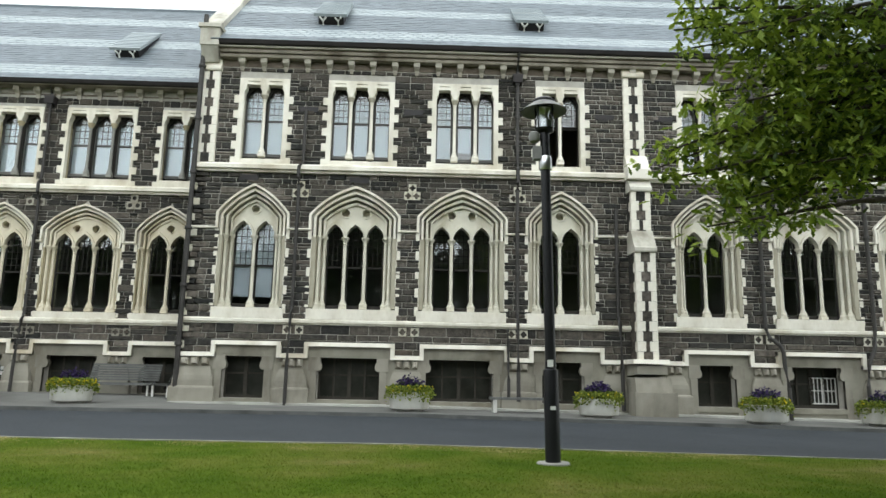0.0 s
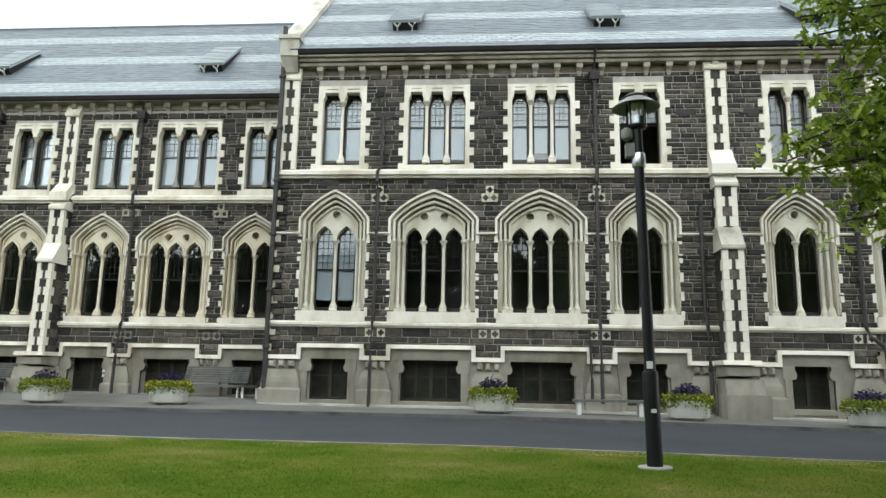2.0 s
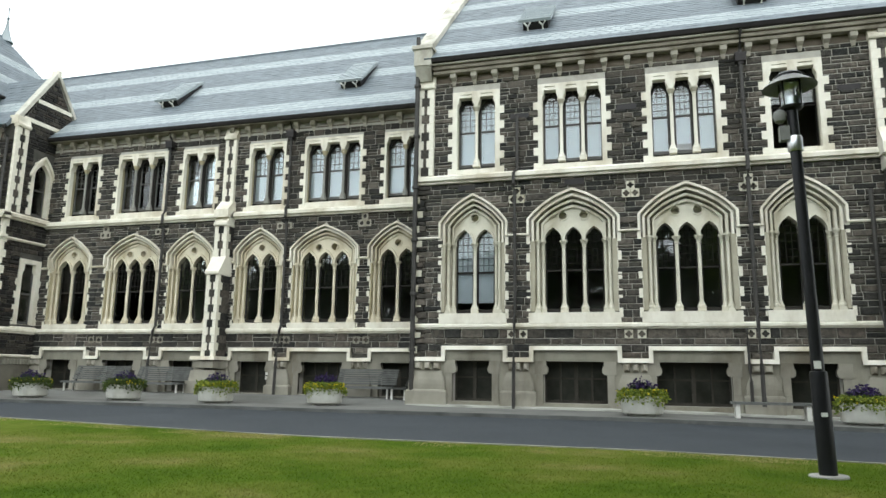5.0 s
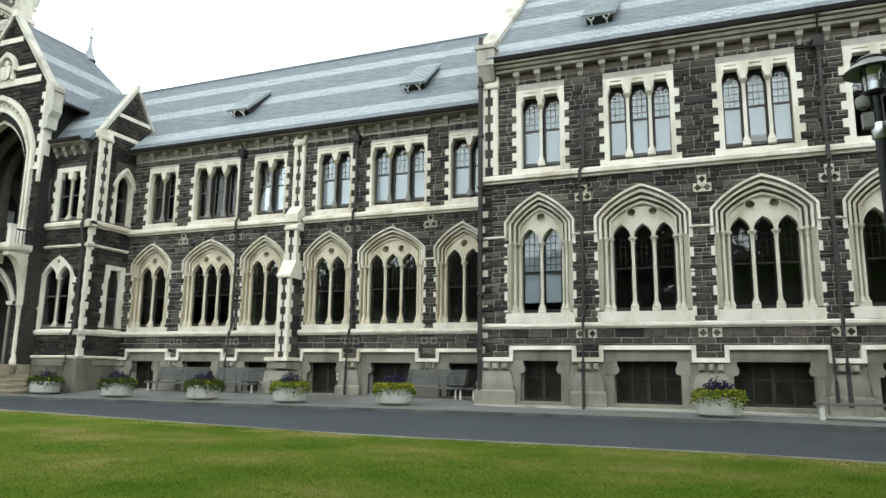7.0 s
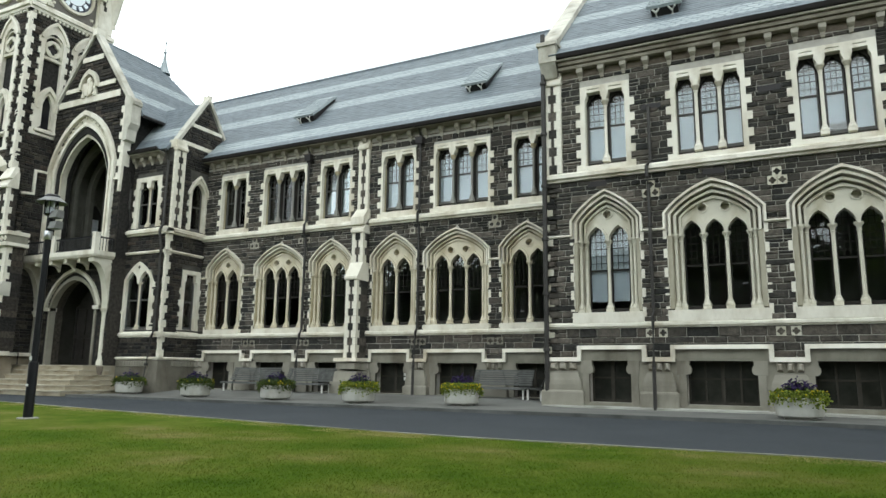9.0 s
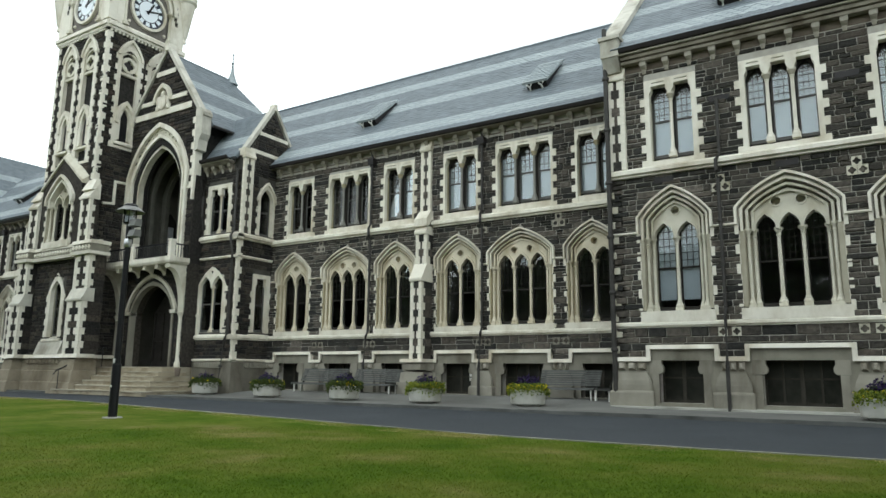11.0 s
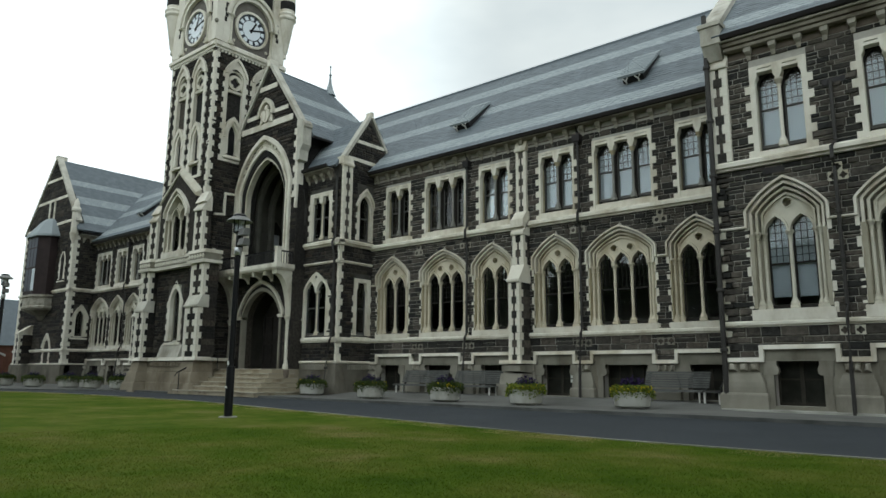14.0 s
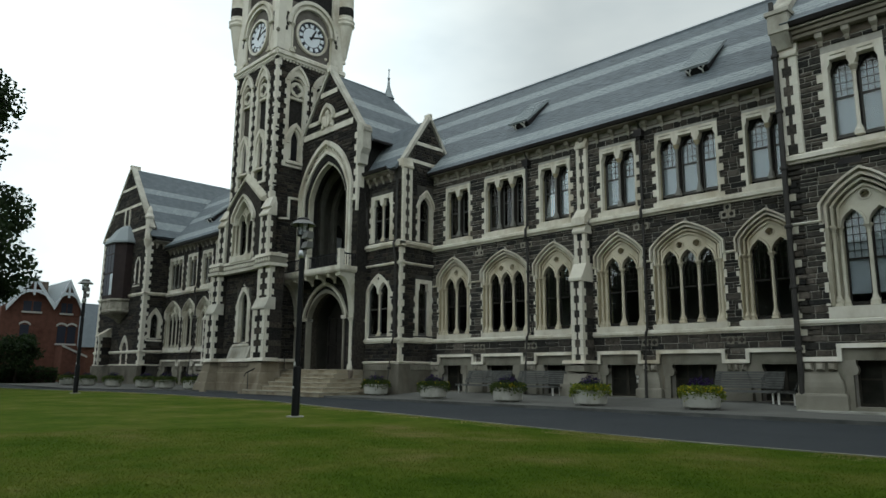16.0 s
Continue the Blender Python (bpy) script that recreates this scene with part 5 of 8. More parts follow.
def long_wing(wing, b0, b1, low, ups, lows, base, pipes, butts, seed, pick=None, clear_panes=()):
    holes = [arch_hole(c, HB[n], ZB) for c, n in low]
    holes += [rect(c - UB[n] - 0.02, c + UB[n] + 0.02, 6.7, 9.1) for c, n in ups]
    holes += [rect(c - w, c + w, 0.26, 1.34) for c, w in base]
    wall = part("wall", arched_wall(b0, b1, -0.5, 10.1, 0.5, holes), mortar, wing, "dark squared bluestone wall with pale joints")
    blocked = [arch_block(c, HB[n], 5.27, 6.08) for c, n in low]
    blocked += [(c - HB[n] + 0.12, c + HB[n] - 0.12, 2.4, 4.8) for c, n in low]
    blocked += [(c - UB[n], c + UB[n], 6.7, 9.3) for c, n in ups]
    lay_stones(wall, b0, b1, 1.48, 2.32, [], seed + 7, 0.5, 0.2)
    lay_stones(wall, b0, b1, 2.48, 6.54, blocked, seed, pick=pick and (*pick, 1.4, 6.6), limit=150)
    lay_stones(wall, b0, b1, 6.74, 9.62, blocked, seed + 1, pick=pick and (*pick, 6.6, 9.7), limit=150)
    basement(wing, b0, b1, base, lows, 1.75, 1.43, 1.34, 0.26)
    band(wing, "sill_band", b0, b1, 2.30, 2.50, 0.13, paint)
    band(wing, "upper_sill_band", b0, b1, 6.44, 6.70, 0.2, paint)
    edges = [b0] + [x for c, n in low for x in (c - HB[n] + 0.04, c + HB[n] - 0.04)] + [b1]
    for a, b in zip(edges[::2], edges[1::2]):
        if b - a > 0.08:
            band(wing, "label_string", a, b, 4.83, 4.91, 0.09, paint)
    done = {}
    for c, n in low:
        if ("l", n) not in done:
            done["l", n] = lower_window(wing, n, ZB, HB[n], 0.56 if n == 2 else 0.535, 0.10 if n == 2 else 0.09, "pointed limestone window of %s lights with round piercings" % {2: "two", 3: "three"}[n], shaft_mat=limestone, deep=0.6)
            done["l", n].matrix_basis = pose(c, 0, 0)
        else:
            copy_thing(done["l", n], pose(c, 0, 0))
    for c, n in ups:
        bl = 0 if any(abs(c - x) < 0.5 for x in clear_panes) else 1
        if ("u", n, bl) not in done:
            done["u", n, bl] = upper_window(wing, n, ZB, UB[n], 0.61 if n == 2 else 0.60, 0.13 if n == 2 else 0.14, "cream stone window of %s shouldered lights with leaded upper sashes" % {2: "two", 3: "three"}[n], bl, slim=grey_shaft)
            done["u", n, bl].matrix_basis = pose(c, 0, 0)
        else:
            copy_thing(done["u", n, bl], pose(c, 0, 0))
    cornice(wing, b0, b1, 9.54, 9.94, 0.66, b0 + 0.4)
    for u in pipes:
        drainpipe(wing, [(u, -0.4, 10.1), (u, -0.13, 9.7), (u, -0.13, 6.9), (u, -0.27, 6.7), (u, -0.27, 6.4), (u, -0.14, 6.2), (u, -0.14, 2.6), (u, -0.26, 2.4), (u, -0.38, 1.2), (u, -0.42, 0.15)], 0.05, (u, -0.16, 9.35))
    for u in butts:
        buttress(wing, u + 0.05, 0.50, [(4.75, 0.72), (6.56, 0.42)], 1.43, "stepped limestone and bluestone buttress")
        buttress(wing, u + 0.03, 0.46, [(9.9, 0.14)], 7.05, "flat pilaster with long and short quoins")
        part("weathering", Mesh().box(u - 0.25, u + 0.33, -0.5, 0.05, 6.45, 6.74).box(u - 0.23, u + 0.31, -0.48, 0.05, 6.74, 7.1, dy=0.32), paint, wing)
        part("plinth_pier", Mesh().box(u - 0.55, u + 0.55, -1.02, 0.0, -0.5, 0.66).box(u - 0.48, u + 0.48, -0.95, 0.0, 0.66, 1.02, dy=0.12).stone(u - 0.46, u + 0.46, -0.88, 0.0, 1.04, 1.38, 0.06), pier_mat, wing)
        part("moulding", Mesh().box(u - 0.48, u + 0.48, -0.96, 0.0, 1.37, 1.49, dy=0.04), paint, wing)
    return wall


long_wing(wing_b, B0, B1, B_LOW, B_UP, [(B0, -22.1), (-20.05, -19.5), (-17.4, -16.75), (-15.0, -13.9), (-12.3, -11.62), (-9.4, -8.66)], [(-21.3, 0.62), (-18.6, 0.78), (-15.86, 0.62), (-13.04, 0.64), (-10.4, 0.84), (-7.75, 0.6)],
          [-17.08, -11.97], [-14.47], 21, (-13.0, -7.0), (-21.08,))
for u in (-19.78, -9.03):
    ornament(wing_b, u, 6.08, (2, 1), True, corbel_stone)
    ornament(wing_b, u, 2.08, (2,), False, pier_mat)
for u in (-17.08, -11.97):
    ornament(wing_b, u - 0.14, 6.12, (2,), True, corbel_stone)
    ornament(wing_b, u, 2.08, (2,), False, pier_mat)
PITCH_B = radians(45)
up_b = Vector((0, math.cos(PITCH_B), math.sin(PITCH_B)))
slate_roof(wing_b, (-27.8, -0.5, 10.06), (1, 0, 0), up_b, 21.25, 7.6, [(0.5, 1.2), (3.0, 3.85), (5.5, 6.35)], 8)
part("back_roof", Mesh().add([(-27.8, 4.9, 15.42), (-6.6, 4.9, 15.42), (-6.6, 10.2, 10.06), (-27.8, 10.2, 10.06)], [(0, 1, 2, 3)]), slate, wing_b)
part("ridge", Mesh().tube([(-27.8, 4.87, 15.43), (-6.6, 4.87, 15.43)], 0.09, 6), slate, wing_b)
part("back_wall", Mesh().box(-29.5, B1, 9.9, 10.2, -0.5, 10.2), bluestone, wing_b)
interior(wing_b, B0, B1 - 0.05, [-0.2, 1.6, 6.3, 10.0], 4.0)
for x in (-10.2, -18.2):
    lucarne(wing_b, x, (0, -0.5, 10.06), PITCH_B, 2.05)
for x, z in ((-12.62, 0.93), (-12.62, 0.78)):
    part("notice", Mesh().box(x - 0.06, x + 0.06, 0.22, 0.225, z - 0.055, z + 0.055), white_bar, wing_b, "small white notice in the basement window")
# tall stack pipe in the corner of the two wings
drainpipe(wing_b, [(-6.57, -2.02, 11.62), (-6.57, -2.02, 0.05)], 0.075)

# ---- entrance block, porch and clock tower ----
def lancet(wing, label, w, zb, zs, za, border=0.16, y=-0.045, depth=0.4, teeth=0.1, n=1, hood=False, glazed=True, shouldered=False):
    """A narrow window in a flat stone surround with long and short sides. w: the opening's half width."""
    half = w
    if n == 1:
        lights = [(-w, w)]
    else:
        lights = [(-w, -0.06), (0.06, w)]
    head = []
    for l, r in lights:
        if shouldered:
            head += [(l, zs), (l + 0.07, zs + 0.06), (l + 0.07, za), (r - 0.07, za), (r - 0.07, zs + 0.06), (r, zs)]
        else:
            head += light_head(l, r, zs, (za - zs))
    side = toothed(half, half + border + teeth, half + border, zb - 0.05, zs, 0.26)[1:-1]
    if shouldered:
        top = [(half + border, zs), (half + border, za + border), (-half - border, za + border), (-half - border, zs)]
    else:
        crown = arch_curve(half + border, zs, zs + 0.05, za + (0.42 if n == 2 else border * 1.5), 0.12)
        top = list(reversed(crown))[1:-1]
    pts = [(half, zb - 0.05)] + side + top + mirror(side) + [(-half, zb - 0.05), (-half, zs)] + head + [(half, zs)]
    hole = [circle(0, za + 0.18, 0.07, 8)] if n == 2 and not shouldered else []
    win = part("window", Mesh().plate(pts, hole, y, 0.14), paint, wing, label)
    if hood:
        a, b = arch_curve(half + border + 0.1, zs, zs + 0.08, za + border * 1.5 + 0.12, 0.12), arch_curve(half + border, zs, zs + 0.05, za + border * 1.5, 0.12)
        part("hood_mould", Mesh().plate(horseshoe(a, b), [], y - 0.08, 0.1), paint, win)
    for s in (-1, 1):
        part("jamb", Mesh().box(min(s * half, s * (half + 0.1)), max(s * half, s * (half + 0.1)), 0.14, depth, zb, za), shaded_freestone, win)
    if n == 2:
        part("colonnette", shaft(0, 0.1, zb, zs + 0.05, 0.055), limestone, win, smooth=True)
    part("sill", Mesh().box(-half - border - 0.1, half + border + 0.1, y - 0.06, depth, zb - 0.25, zb + 0.02, dz=0.18), paint, win)
    if glazed:
        glazing(win, lights, zb, (zb + za) / 2, za, depth - 0.1, False)
    else:
        part("panel", Mesh().box(-half, half, depth - 0.12, depth, zb, za), bluestone, win)
    return win


def placed(ob, u):
    ob.matrix_basis = pose(u, 0, 0)
    return ob


def corner_quoins(owner, u, s, z0, z1, y=-0.05, long=0.42, short=0.24):
    quoin_run(owner, u, u + s * long, u + s * short, z0, z1, 0.29, y, 0.05)


# the block beside the porch
CX, CY = -22.68, -0.15
block_c = thing("entrance_block", pose(0, CY, 0), "small bluestone entrance block with gabled side and limestone windows", "building", "wings of the gothic building")
CF0, CF1 = -25.2, CX
ch = [(-24.16 - 0.72, -24.16 + 0.72, 2.6, 5.1), (-24.02 - 0.6, -24.02 + 0.6, 6.85, 8.95)]
wall_c = part("wall", wall_panel(CF0, CF1, -0.5, 10.05, 0.45, ch), dark_mortar, block_c, "dark squared bluestone wall with pale joints")
lay_stones(wall_c, CF0, CF1, 1.5, 6.5, [(-24.16 - 0.82, -24.16 + 0.82, 2.4, 5.0)], 31, mat=basalt)
lay_stones(wall_c, CF0, CF1, 6.75, 9.6, [(-24.02 - 0.75, -24.02 + 0.75, 6.7, 9.2)], 32, mat=basalt)
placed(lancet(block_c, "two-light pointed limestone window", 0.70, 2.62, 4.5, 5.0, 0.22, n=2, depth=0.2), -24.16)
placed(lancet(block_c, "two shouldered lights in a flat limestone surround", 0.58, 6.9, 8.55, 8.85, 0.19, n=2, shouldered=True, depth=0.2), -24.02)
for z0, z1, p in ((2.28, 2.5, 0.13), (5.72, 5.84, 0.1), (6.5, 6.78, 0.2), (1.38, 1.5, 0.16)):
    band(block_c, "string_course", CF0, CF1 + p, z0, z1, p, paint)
block_plinth = mottled("dark weathered plinth stone", (0.115, 0.105, 0.085), (0.19, 0.175, 0.142), 1.2, 0.9, 0.4, 0.012, 30, (0.6, 0.57, 0.52), 0.8, (1, 1, 0.4))
part("plinth", Mesh().box(CF0, CF1 + 0.1, -0.1, 0.1, -0.5, 1.38), block_plinth, block_c)
for k in range(12):
    part("plinth_block", Mesh().stone(CF0 + 0.35 + 0.145 * k, CF0 + 0.45 + 0.145 * k, -0.17, -0.1, 1.1, 1.36, 0.03), pier_mat, block_c)
part("plinth_foot", Mesh().add([(CF1 - 0.5, -0.5, -0.5), (CF1 + 0.5, -0.5, -0.5), (CF1 + 0.5, 0.4, -0.5), (CF1 - 0.5, 0.4, -0.5), (CF1 - 0.2, -0.17, 1.36), (CF1 + 0.17, -0.17, 1.36), (CF1 + 0.17, 0.2, 1.36), (CF1 - 0.2, 0.2, 1.36)], [(0, 3, 2, 1), (4, 5, 6, 7), (0, 1, 5, 4), (1, 2, 6, 5), (2, 3, 7, 6), (3, 0, 4, 7)]), block_plinth, block_c, "battered corner foot of the plinth")
part("label_moulding", Mesh().plate([(CF0, 3.28), (CF0 + 0.28, 3.28), (CF0 + 0.28, 2.45), (CF0 + 0.38, 2.45), (CF0 + 0.38, 3.38), (CF0, 3.38)], [], -0.11, 0.02), paint, block_c)
corner_quoins(block_c, CF1 + 0.03, -1, 1.5, 6.5, -0.05, 0.13, 0.10)
cornice(block_c, CF0, CF1 - 0.55, 9.5, 10.02, 0.5, CF0 + 0.3)
drainpipe(block_c, [(-22.86, -0.4, 10.0), (-22.86, -0.14, 9.6), (-22.86, -0.14, 6.9), (-22.86, -0.3, 6.6), (-22.86, -0.15, 5.9), (-22.86, -0.15, 2.6), (-22.86, -0.27, 2.3), (-22.86, -0.55, 0.1)], 0.05)
drainpipe(block_c, [(-25.0, -0.3, 9.3), (-25.0, -0.12, 8.6), (-25.0, -0.12, 7.7), (-24.86, -0.12, 7.2), (-24.86, -0.14, 6.8)], 0.06)
# its side, towards the long wing
side_c = thing("entrance_block_side", pose(CX, 0, 0, 0, 0, 90), "gabled bluestone side wall with limestone coping", "building", "wings of the gothic building")
S0, S1 = CY, YB
sh = [(1.22 - 0.34, 1.22 + 0.34, 2.62, 5.0), (1.28 - 0.4, 1.28 + 0.4, 6.85, 9.0)]
wall_s = part("wall", wall_panel(S0, S1, -0.5, 10.4, 0.45, sh), dark_mortar, side_c, "dark squared bluestone wall with pale joints")
lay_stones(wall_s, S0, S1, 1.5, 6.5, [(1.22 - 0.5, 1.22 + 0.5, 2.4, 5.2)], 33, mat=basalt)
lay_stones(wall_s, S0, S1, 6.75, 10.4, [(1.28 - 0.5, 1.28 + 0.5, 6.7, 9.3)], 34, mat=basalt)
gab = [(0.1, 10.4), (3.0, 10.4), (1.48, 12.7)]
part("gable", Mesh().plate(gab, [], 0.0, 0.4), dark_mortar, side_c)
lay_stones(side_c, CY, 2.9, 10.45, 12.5, [], 35, mean=0.35, top=lambda z: (0.1 + (z - 10.4) * 0.6, 3.0 - (z - 10.4) * 0.661), mat=basalt)
for z in (10.45, 11.35):
    w = (12.75 - z) / 2.35
    part("gable_band", Mesh().box(1.48 - 1.36 * w, 1.48 + 1.5 * w, -0.05, 0.05, z, z + 0.16), paint, side_c)
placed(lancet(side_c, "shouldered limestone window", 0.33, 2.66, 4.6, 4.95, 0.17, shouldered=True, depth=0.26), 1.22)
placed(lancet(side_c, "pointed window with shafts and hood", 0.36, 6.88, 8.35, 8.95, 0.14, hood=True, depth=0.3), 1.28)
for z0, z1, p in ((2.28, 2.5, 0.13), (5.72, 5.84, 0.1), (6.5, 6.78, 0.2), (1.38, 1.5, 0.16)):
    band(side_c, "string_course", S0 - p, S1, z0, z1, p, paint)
part("plinth", Mesh().box(S0 - 0.1, S1, -0.1, 0.1, -0.5, 1.38), block_plinth, side_c)
for z in range(12):
    part("plinth_block", Mesh().stone(0.42 + 0.14 * z, 0.53 + 0.14 * z, -0.16, -0.1, 1.12, 1.36, 0.03), plinth_mat, side_c) if z < 9 else None
corner_quoins(side_c, S0 - 0.03, 1, 1.5, 6.5, -0.05, 0.24, 0.13)
buttress(side_c, S0 + 0.26, 0.54, [(10.5, 0.1)], 6.8, "corner pilaster with long and short quoins")


def coping(owner, a, b, w, t, mat, name="coping_stone"):
    """Coping stones from a to b (in x and z), w thick along y."""
    a, b = Vector((a[0], 0, a[1])), Vector((b[0], 0, b[1]))
    d = (b - a).normalized()
    nr = Vector((-d.z, 0, d.x)) if d.x > 0 else Vector((d.z, 0, -d.x))
    n = max(2, round((b - a).length / 0.75))
    for k in range(n):
        p, q = a + (b - a) * (k / n), a + (b - a) * ((k + 0.985) / n)
        m = Mesh().add([(v.x, y, v.z) for y in (w[0], w[1]) for v in (p - nr * t * 0.4, q - nr * t * 0.4, q + nr * t * 0.6, p + nr * t * 0.6)], [(0, 1, 2, 3), (7, 6, 5, 4), (0, 4, 5, 1), (1, 5, 6, 2), (2, 6, 7, 3), (3, 7, 4, 0)])
        part(name, m, mat, owner)


coping(side_c, (-0.1, 10.42), (1.48, 12.85), (-0.08, 0.24), 0.14, weathered)
coping(side_c, (3.12, 10.42), (1.48, 12.85), (-0.08, 0.24), 0.14, weathered)
part("kneeler", Mesh().prism([(-0.2, -0.11), (0.22, -0.11), (0.22, 0.3), (-0.2, 0.3)], 10.2, 10.52), paint, side_c)
part("kneeler", Mesh().box(2.7, 3.12, -0.12, 0.3, 10.3, 10.62), paint, side_c)
part("apex_stone", Mesh().box(1.39, 1.57, -0.1, 0.26, 12.72, 13.02), paint, side_c)
slate_roof(side_c, (-0.42, 3.4, 10.1), (0, -1, 0), (0.565, 0, 0.825), 3.2, 3.15, [(0.9, 1.5)], 36)

# the porch front with its tall arch; porch, tower and far wings are dressed in the paler stone
paint, limestone, shaded_freestone = pale_set
bluestone, mortar = basalt, dark_mortar
UNIT_QUOIN = None
YP = -0.8
PX = -27.58
porch = thing("porch", pose(PX, YP, 0), "gabled bluestone porch with a deep pointed arch above the entrance", "building", "wings of the gothic building")
P0, P1 = -2.25, 2.56
DX = 0.32
door = [(x + DX, z) for x, z in arch_curve(1.5, 1.05, 3.55, 4.86, 0.19)]
loggia = arch_curve(1.58, 5.45, 9.54, 11.29, 0.2)
gable_p = [(P0, -0.5), (P1, -0.5), (P1, 12.35), (0.0, 15.95), (P0, 12.8)]
wall_p = part("wall", Mesh().plate(gable_p, [door, loggia], 0.0, 0.6), bluestone, porch, "dark squared bluestone porch wall")


def gable_ends(z):
    return (P0, P1) if z < 12.4 else (-(15.95 - z) * 0.71, (15.95 - z) * 0.71)


lay_stones(wall_p, P0, P1, 1.5, 15.7, [arch_block(0, 2.16, 9.9, 12.3), (-2.14, 2.14, 5.2, 9.9), arch_block(DX, 1.7, 3.6, 5.2), (DX - 1.7, DX + 1.7, 1.4, 3.6), (-0.5, 0.5, 13.0, 14.1)], 41, mean=0.5, top=gable_ends, mat=basalt)


def porch_arch(hw, drop=5.6):
    return arch_curve(hw, drop, 9.5 + 0.55 * (hw - 1.5), 11.15 + 1.71 * (hw - 1.5), 0.2)


for o0, o1, y0, mat in ((2.2, 2.07, -0.17, paint), (2.07, 1.88, -0.02, limestone), (1.88, 1.78, -0.09, paint), (1.78, 1.64, 0.16, limestone), (1.64, 1.5, 0.06, limestone)):
    part("arch_order", Mesh().plate(horseshoe(porch_arch(o0), porch_arch(o1)), [], y0, 0.34), mat, porch)
ring_pts = porch_arch(1.975)
for k in range(3, len(ring_pts) - 3):
    x, z = ring_pts[k]
    part("arch_stud", Mesh().box(x - 0.04, x + 0.04, -0.07, 0.0, z - 0.04, z + 0.04), limestone, porch)
for o0, o1, y0, low in ((0.36, 0.24, -0.14, 3.45), (0.24, 0.12, 0.02, 1.14), (0.12, 0.0, -0.05, 1.14)):
    shift = lambda pts: [(x + DX, z) for x, z in pts]
    part("arch_order", Mesh().plate(horseshoe(shift(arch_curve(1.42 + o0, low, 3.6, 4.72 + 1.4 * o0, 0.19)), shift(arch_curve(1.42 + o1, low, 3.6, 4.72 + 1.4 * o1, 0.19))), [], y0, 0.22), limestone if o0 > 0.3 else pier_mat, porch)
for s in (-1, 1):
    part("impost", Mesh().box(DX + s * 1.6 - 0.18, DX + s * 1.6 + 0.18, -0.13, 0.26, 3.43, 3.57, dy=-0.03), paint, porch)
coping(porch, (2.75, 12.30), (0, 16.1), (-0.08, 0.28), 0.16, weathered)
coping(porch, (-2.3, 12.95), (0, 16.1), (-0.08, 0.28), 0.16, weathered)
for z0, z1 in ((-0.5, 5.25), (5.56, 12.2)):
    part("wall_return", Mesh().box(P1 - 0.05, P1 + 0.012, 0.04, 0.62, z0, z1), bluestone, porch)
part("apex_stone", Mesh().box(-0.14, 0.14, -0.12, 0.42, 15.95, 16.3), paint, porch)
for z, h in ((12.72, 0.30), (13.38, 0.2), (14.72, 0.24)):
    w = (15.95 - z - h) * 0.70
    part("gable_band", Mesh().box(max(P0, -w), min(P1, w), -0.06, 0.05, z, z + h), paint, porch)
corner_quoins(porch, P1 + 0.03, -1, 8.9, 12.2, -0.06, 0.34, 0.2)
part("corner_return", Mesh().box(P1 + 0.01, P1 + 0.035, -0.05, 0.3, 9.5, 11.2), paint, porch)
k_pts = [(2.57, 10.55), (2.78, 10.6), (2.84, 11.05), (3.0, 11.3), (3.0, 12.1), (3.06, 12.15), (3.06, 12.3), (2.9, 12.5), (2.55, 12.62), (2.5, 12.3), (2.57, 12.1)]
part("kneeler", Mesh().plate(k_pts, [], -0.14, 0.34), weathered, porch, "carved limestone kneeler")
niche = part("niche", Mesh().plate(horseshoe(arch_curve(0.60, 13.38, 13.6, 14.28, 0.16), arch_curve(0.46, 13.38, 13.58, 14.05, 0.16)), [], -0.2, 0.05), limestone, porch, "carved stone shield in a small niche")
part("niche_back", Mesh().plate(arch_curve(0.47, 13.02, 13.58, 14.06, 0.16), [], -0.03, 0.05), cornice_stone, niche)
part("carved_shield", Mesh().plate([(0, 12.98), (0.2, 13.1), (0.27, 13.3), (0.27, 13.62), (-0.27, 13.62), (-0.27, 13.3), (-0.2, 13.1)], [], -0.16, 0.02).plate([(-0.03, 13.05), (0.03, 13.05), (0.03, 13.6), (-0.03, 13.6)], [], -0.19, -0.15), paint, niche)
part("carved_crest", Mesh().lathe(0, -0.08, [(0.14, 13.62), (0.11, 13.68), (0.13, 13.76), (0.09, 13.86), (0.03, 13.92)], 8), paint, niche)
for x in (-0.38, 0.38):
    part("carved_scroll", Mesh().lathe(x, -0.08, [(0.08, 12.98), (0.10, 13.08), (0.06, 13.2), (0.095, 13.34), (0.06, 13.48), (0.08, 13.58), (0.03, 13.66)], 7), paint, niche)
    part("carved_leaf", Mesh().plate([(x - 0.13, 13.0), (x + 0.13, 13.0), (x + 0.09, 13.25), (x + 0.03, 13.45), (x - 0.05, 13.3)], [], -0.1, 0.0), limestone, niche)
# stepped label mouldings at the sides of the arch
part("label_moulding", Mesh().plate([(1.86, 8.90), (2.50, 8.90), (2.50, 8.38), (2.6, 8.38), (2.6, 9.0), (1.86, 9.0)], [], -0.1, 0.02), paint, porch)
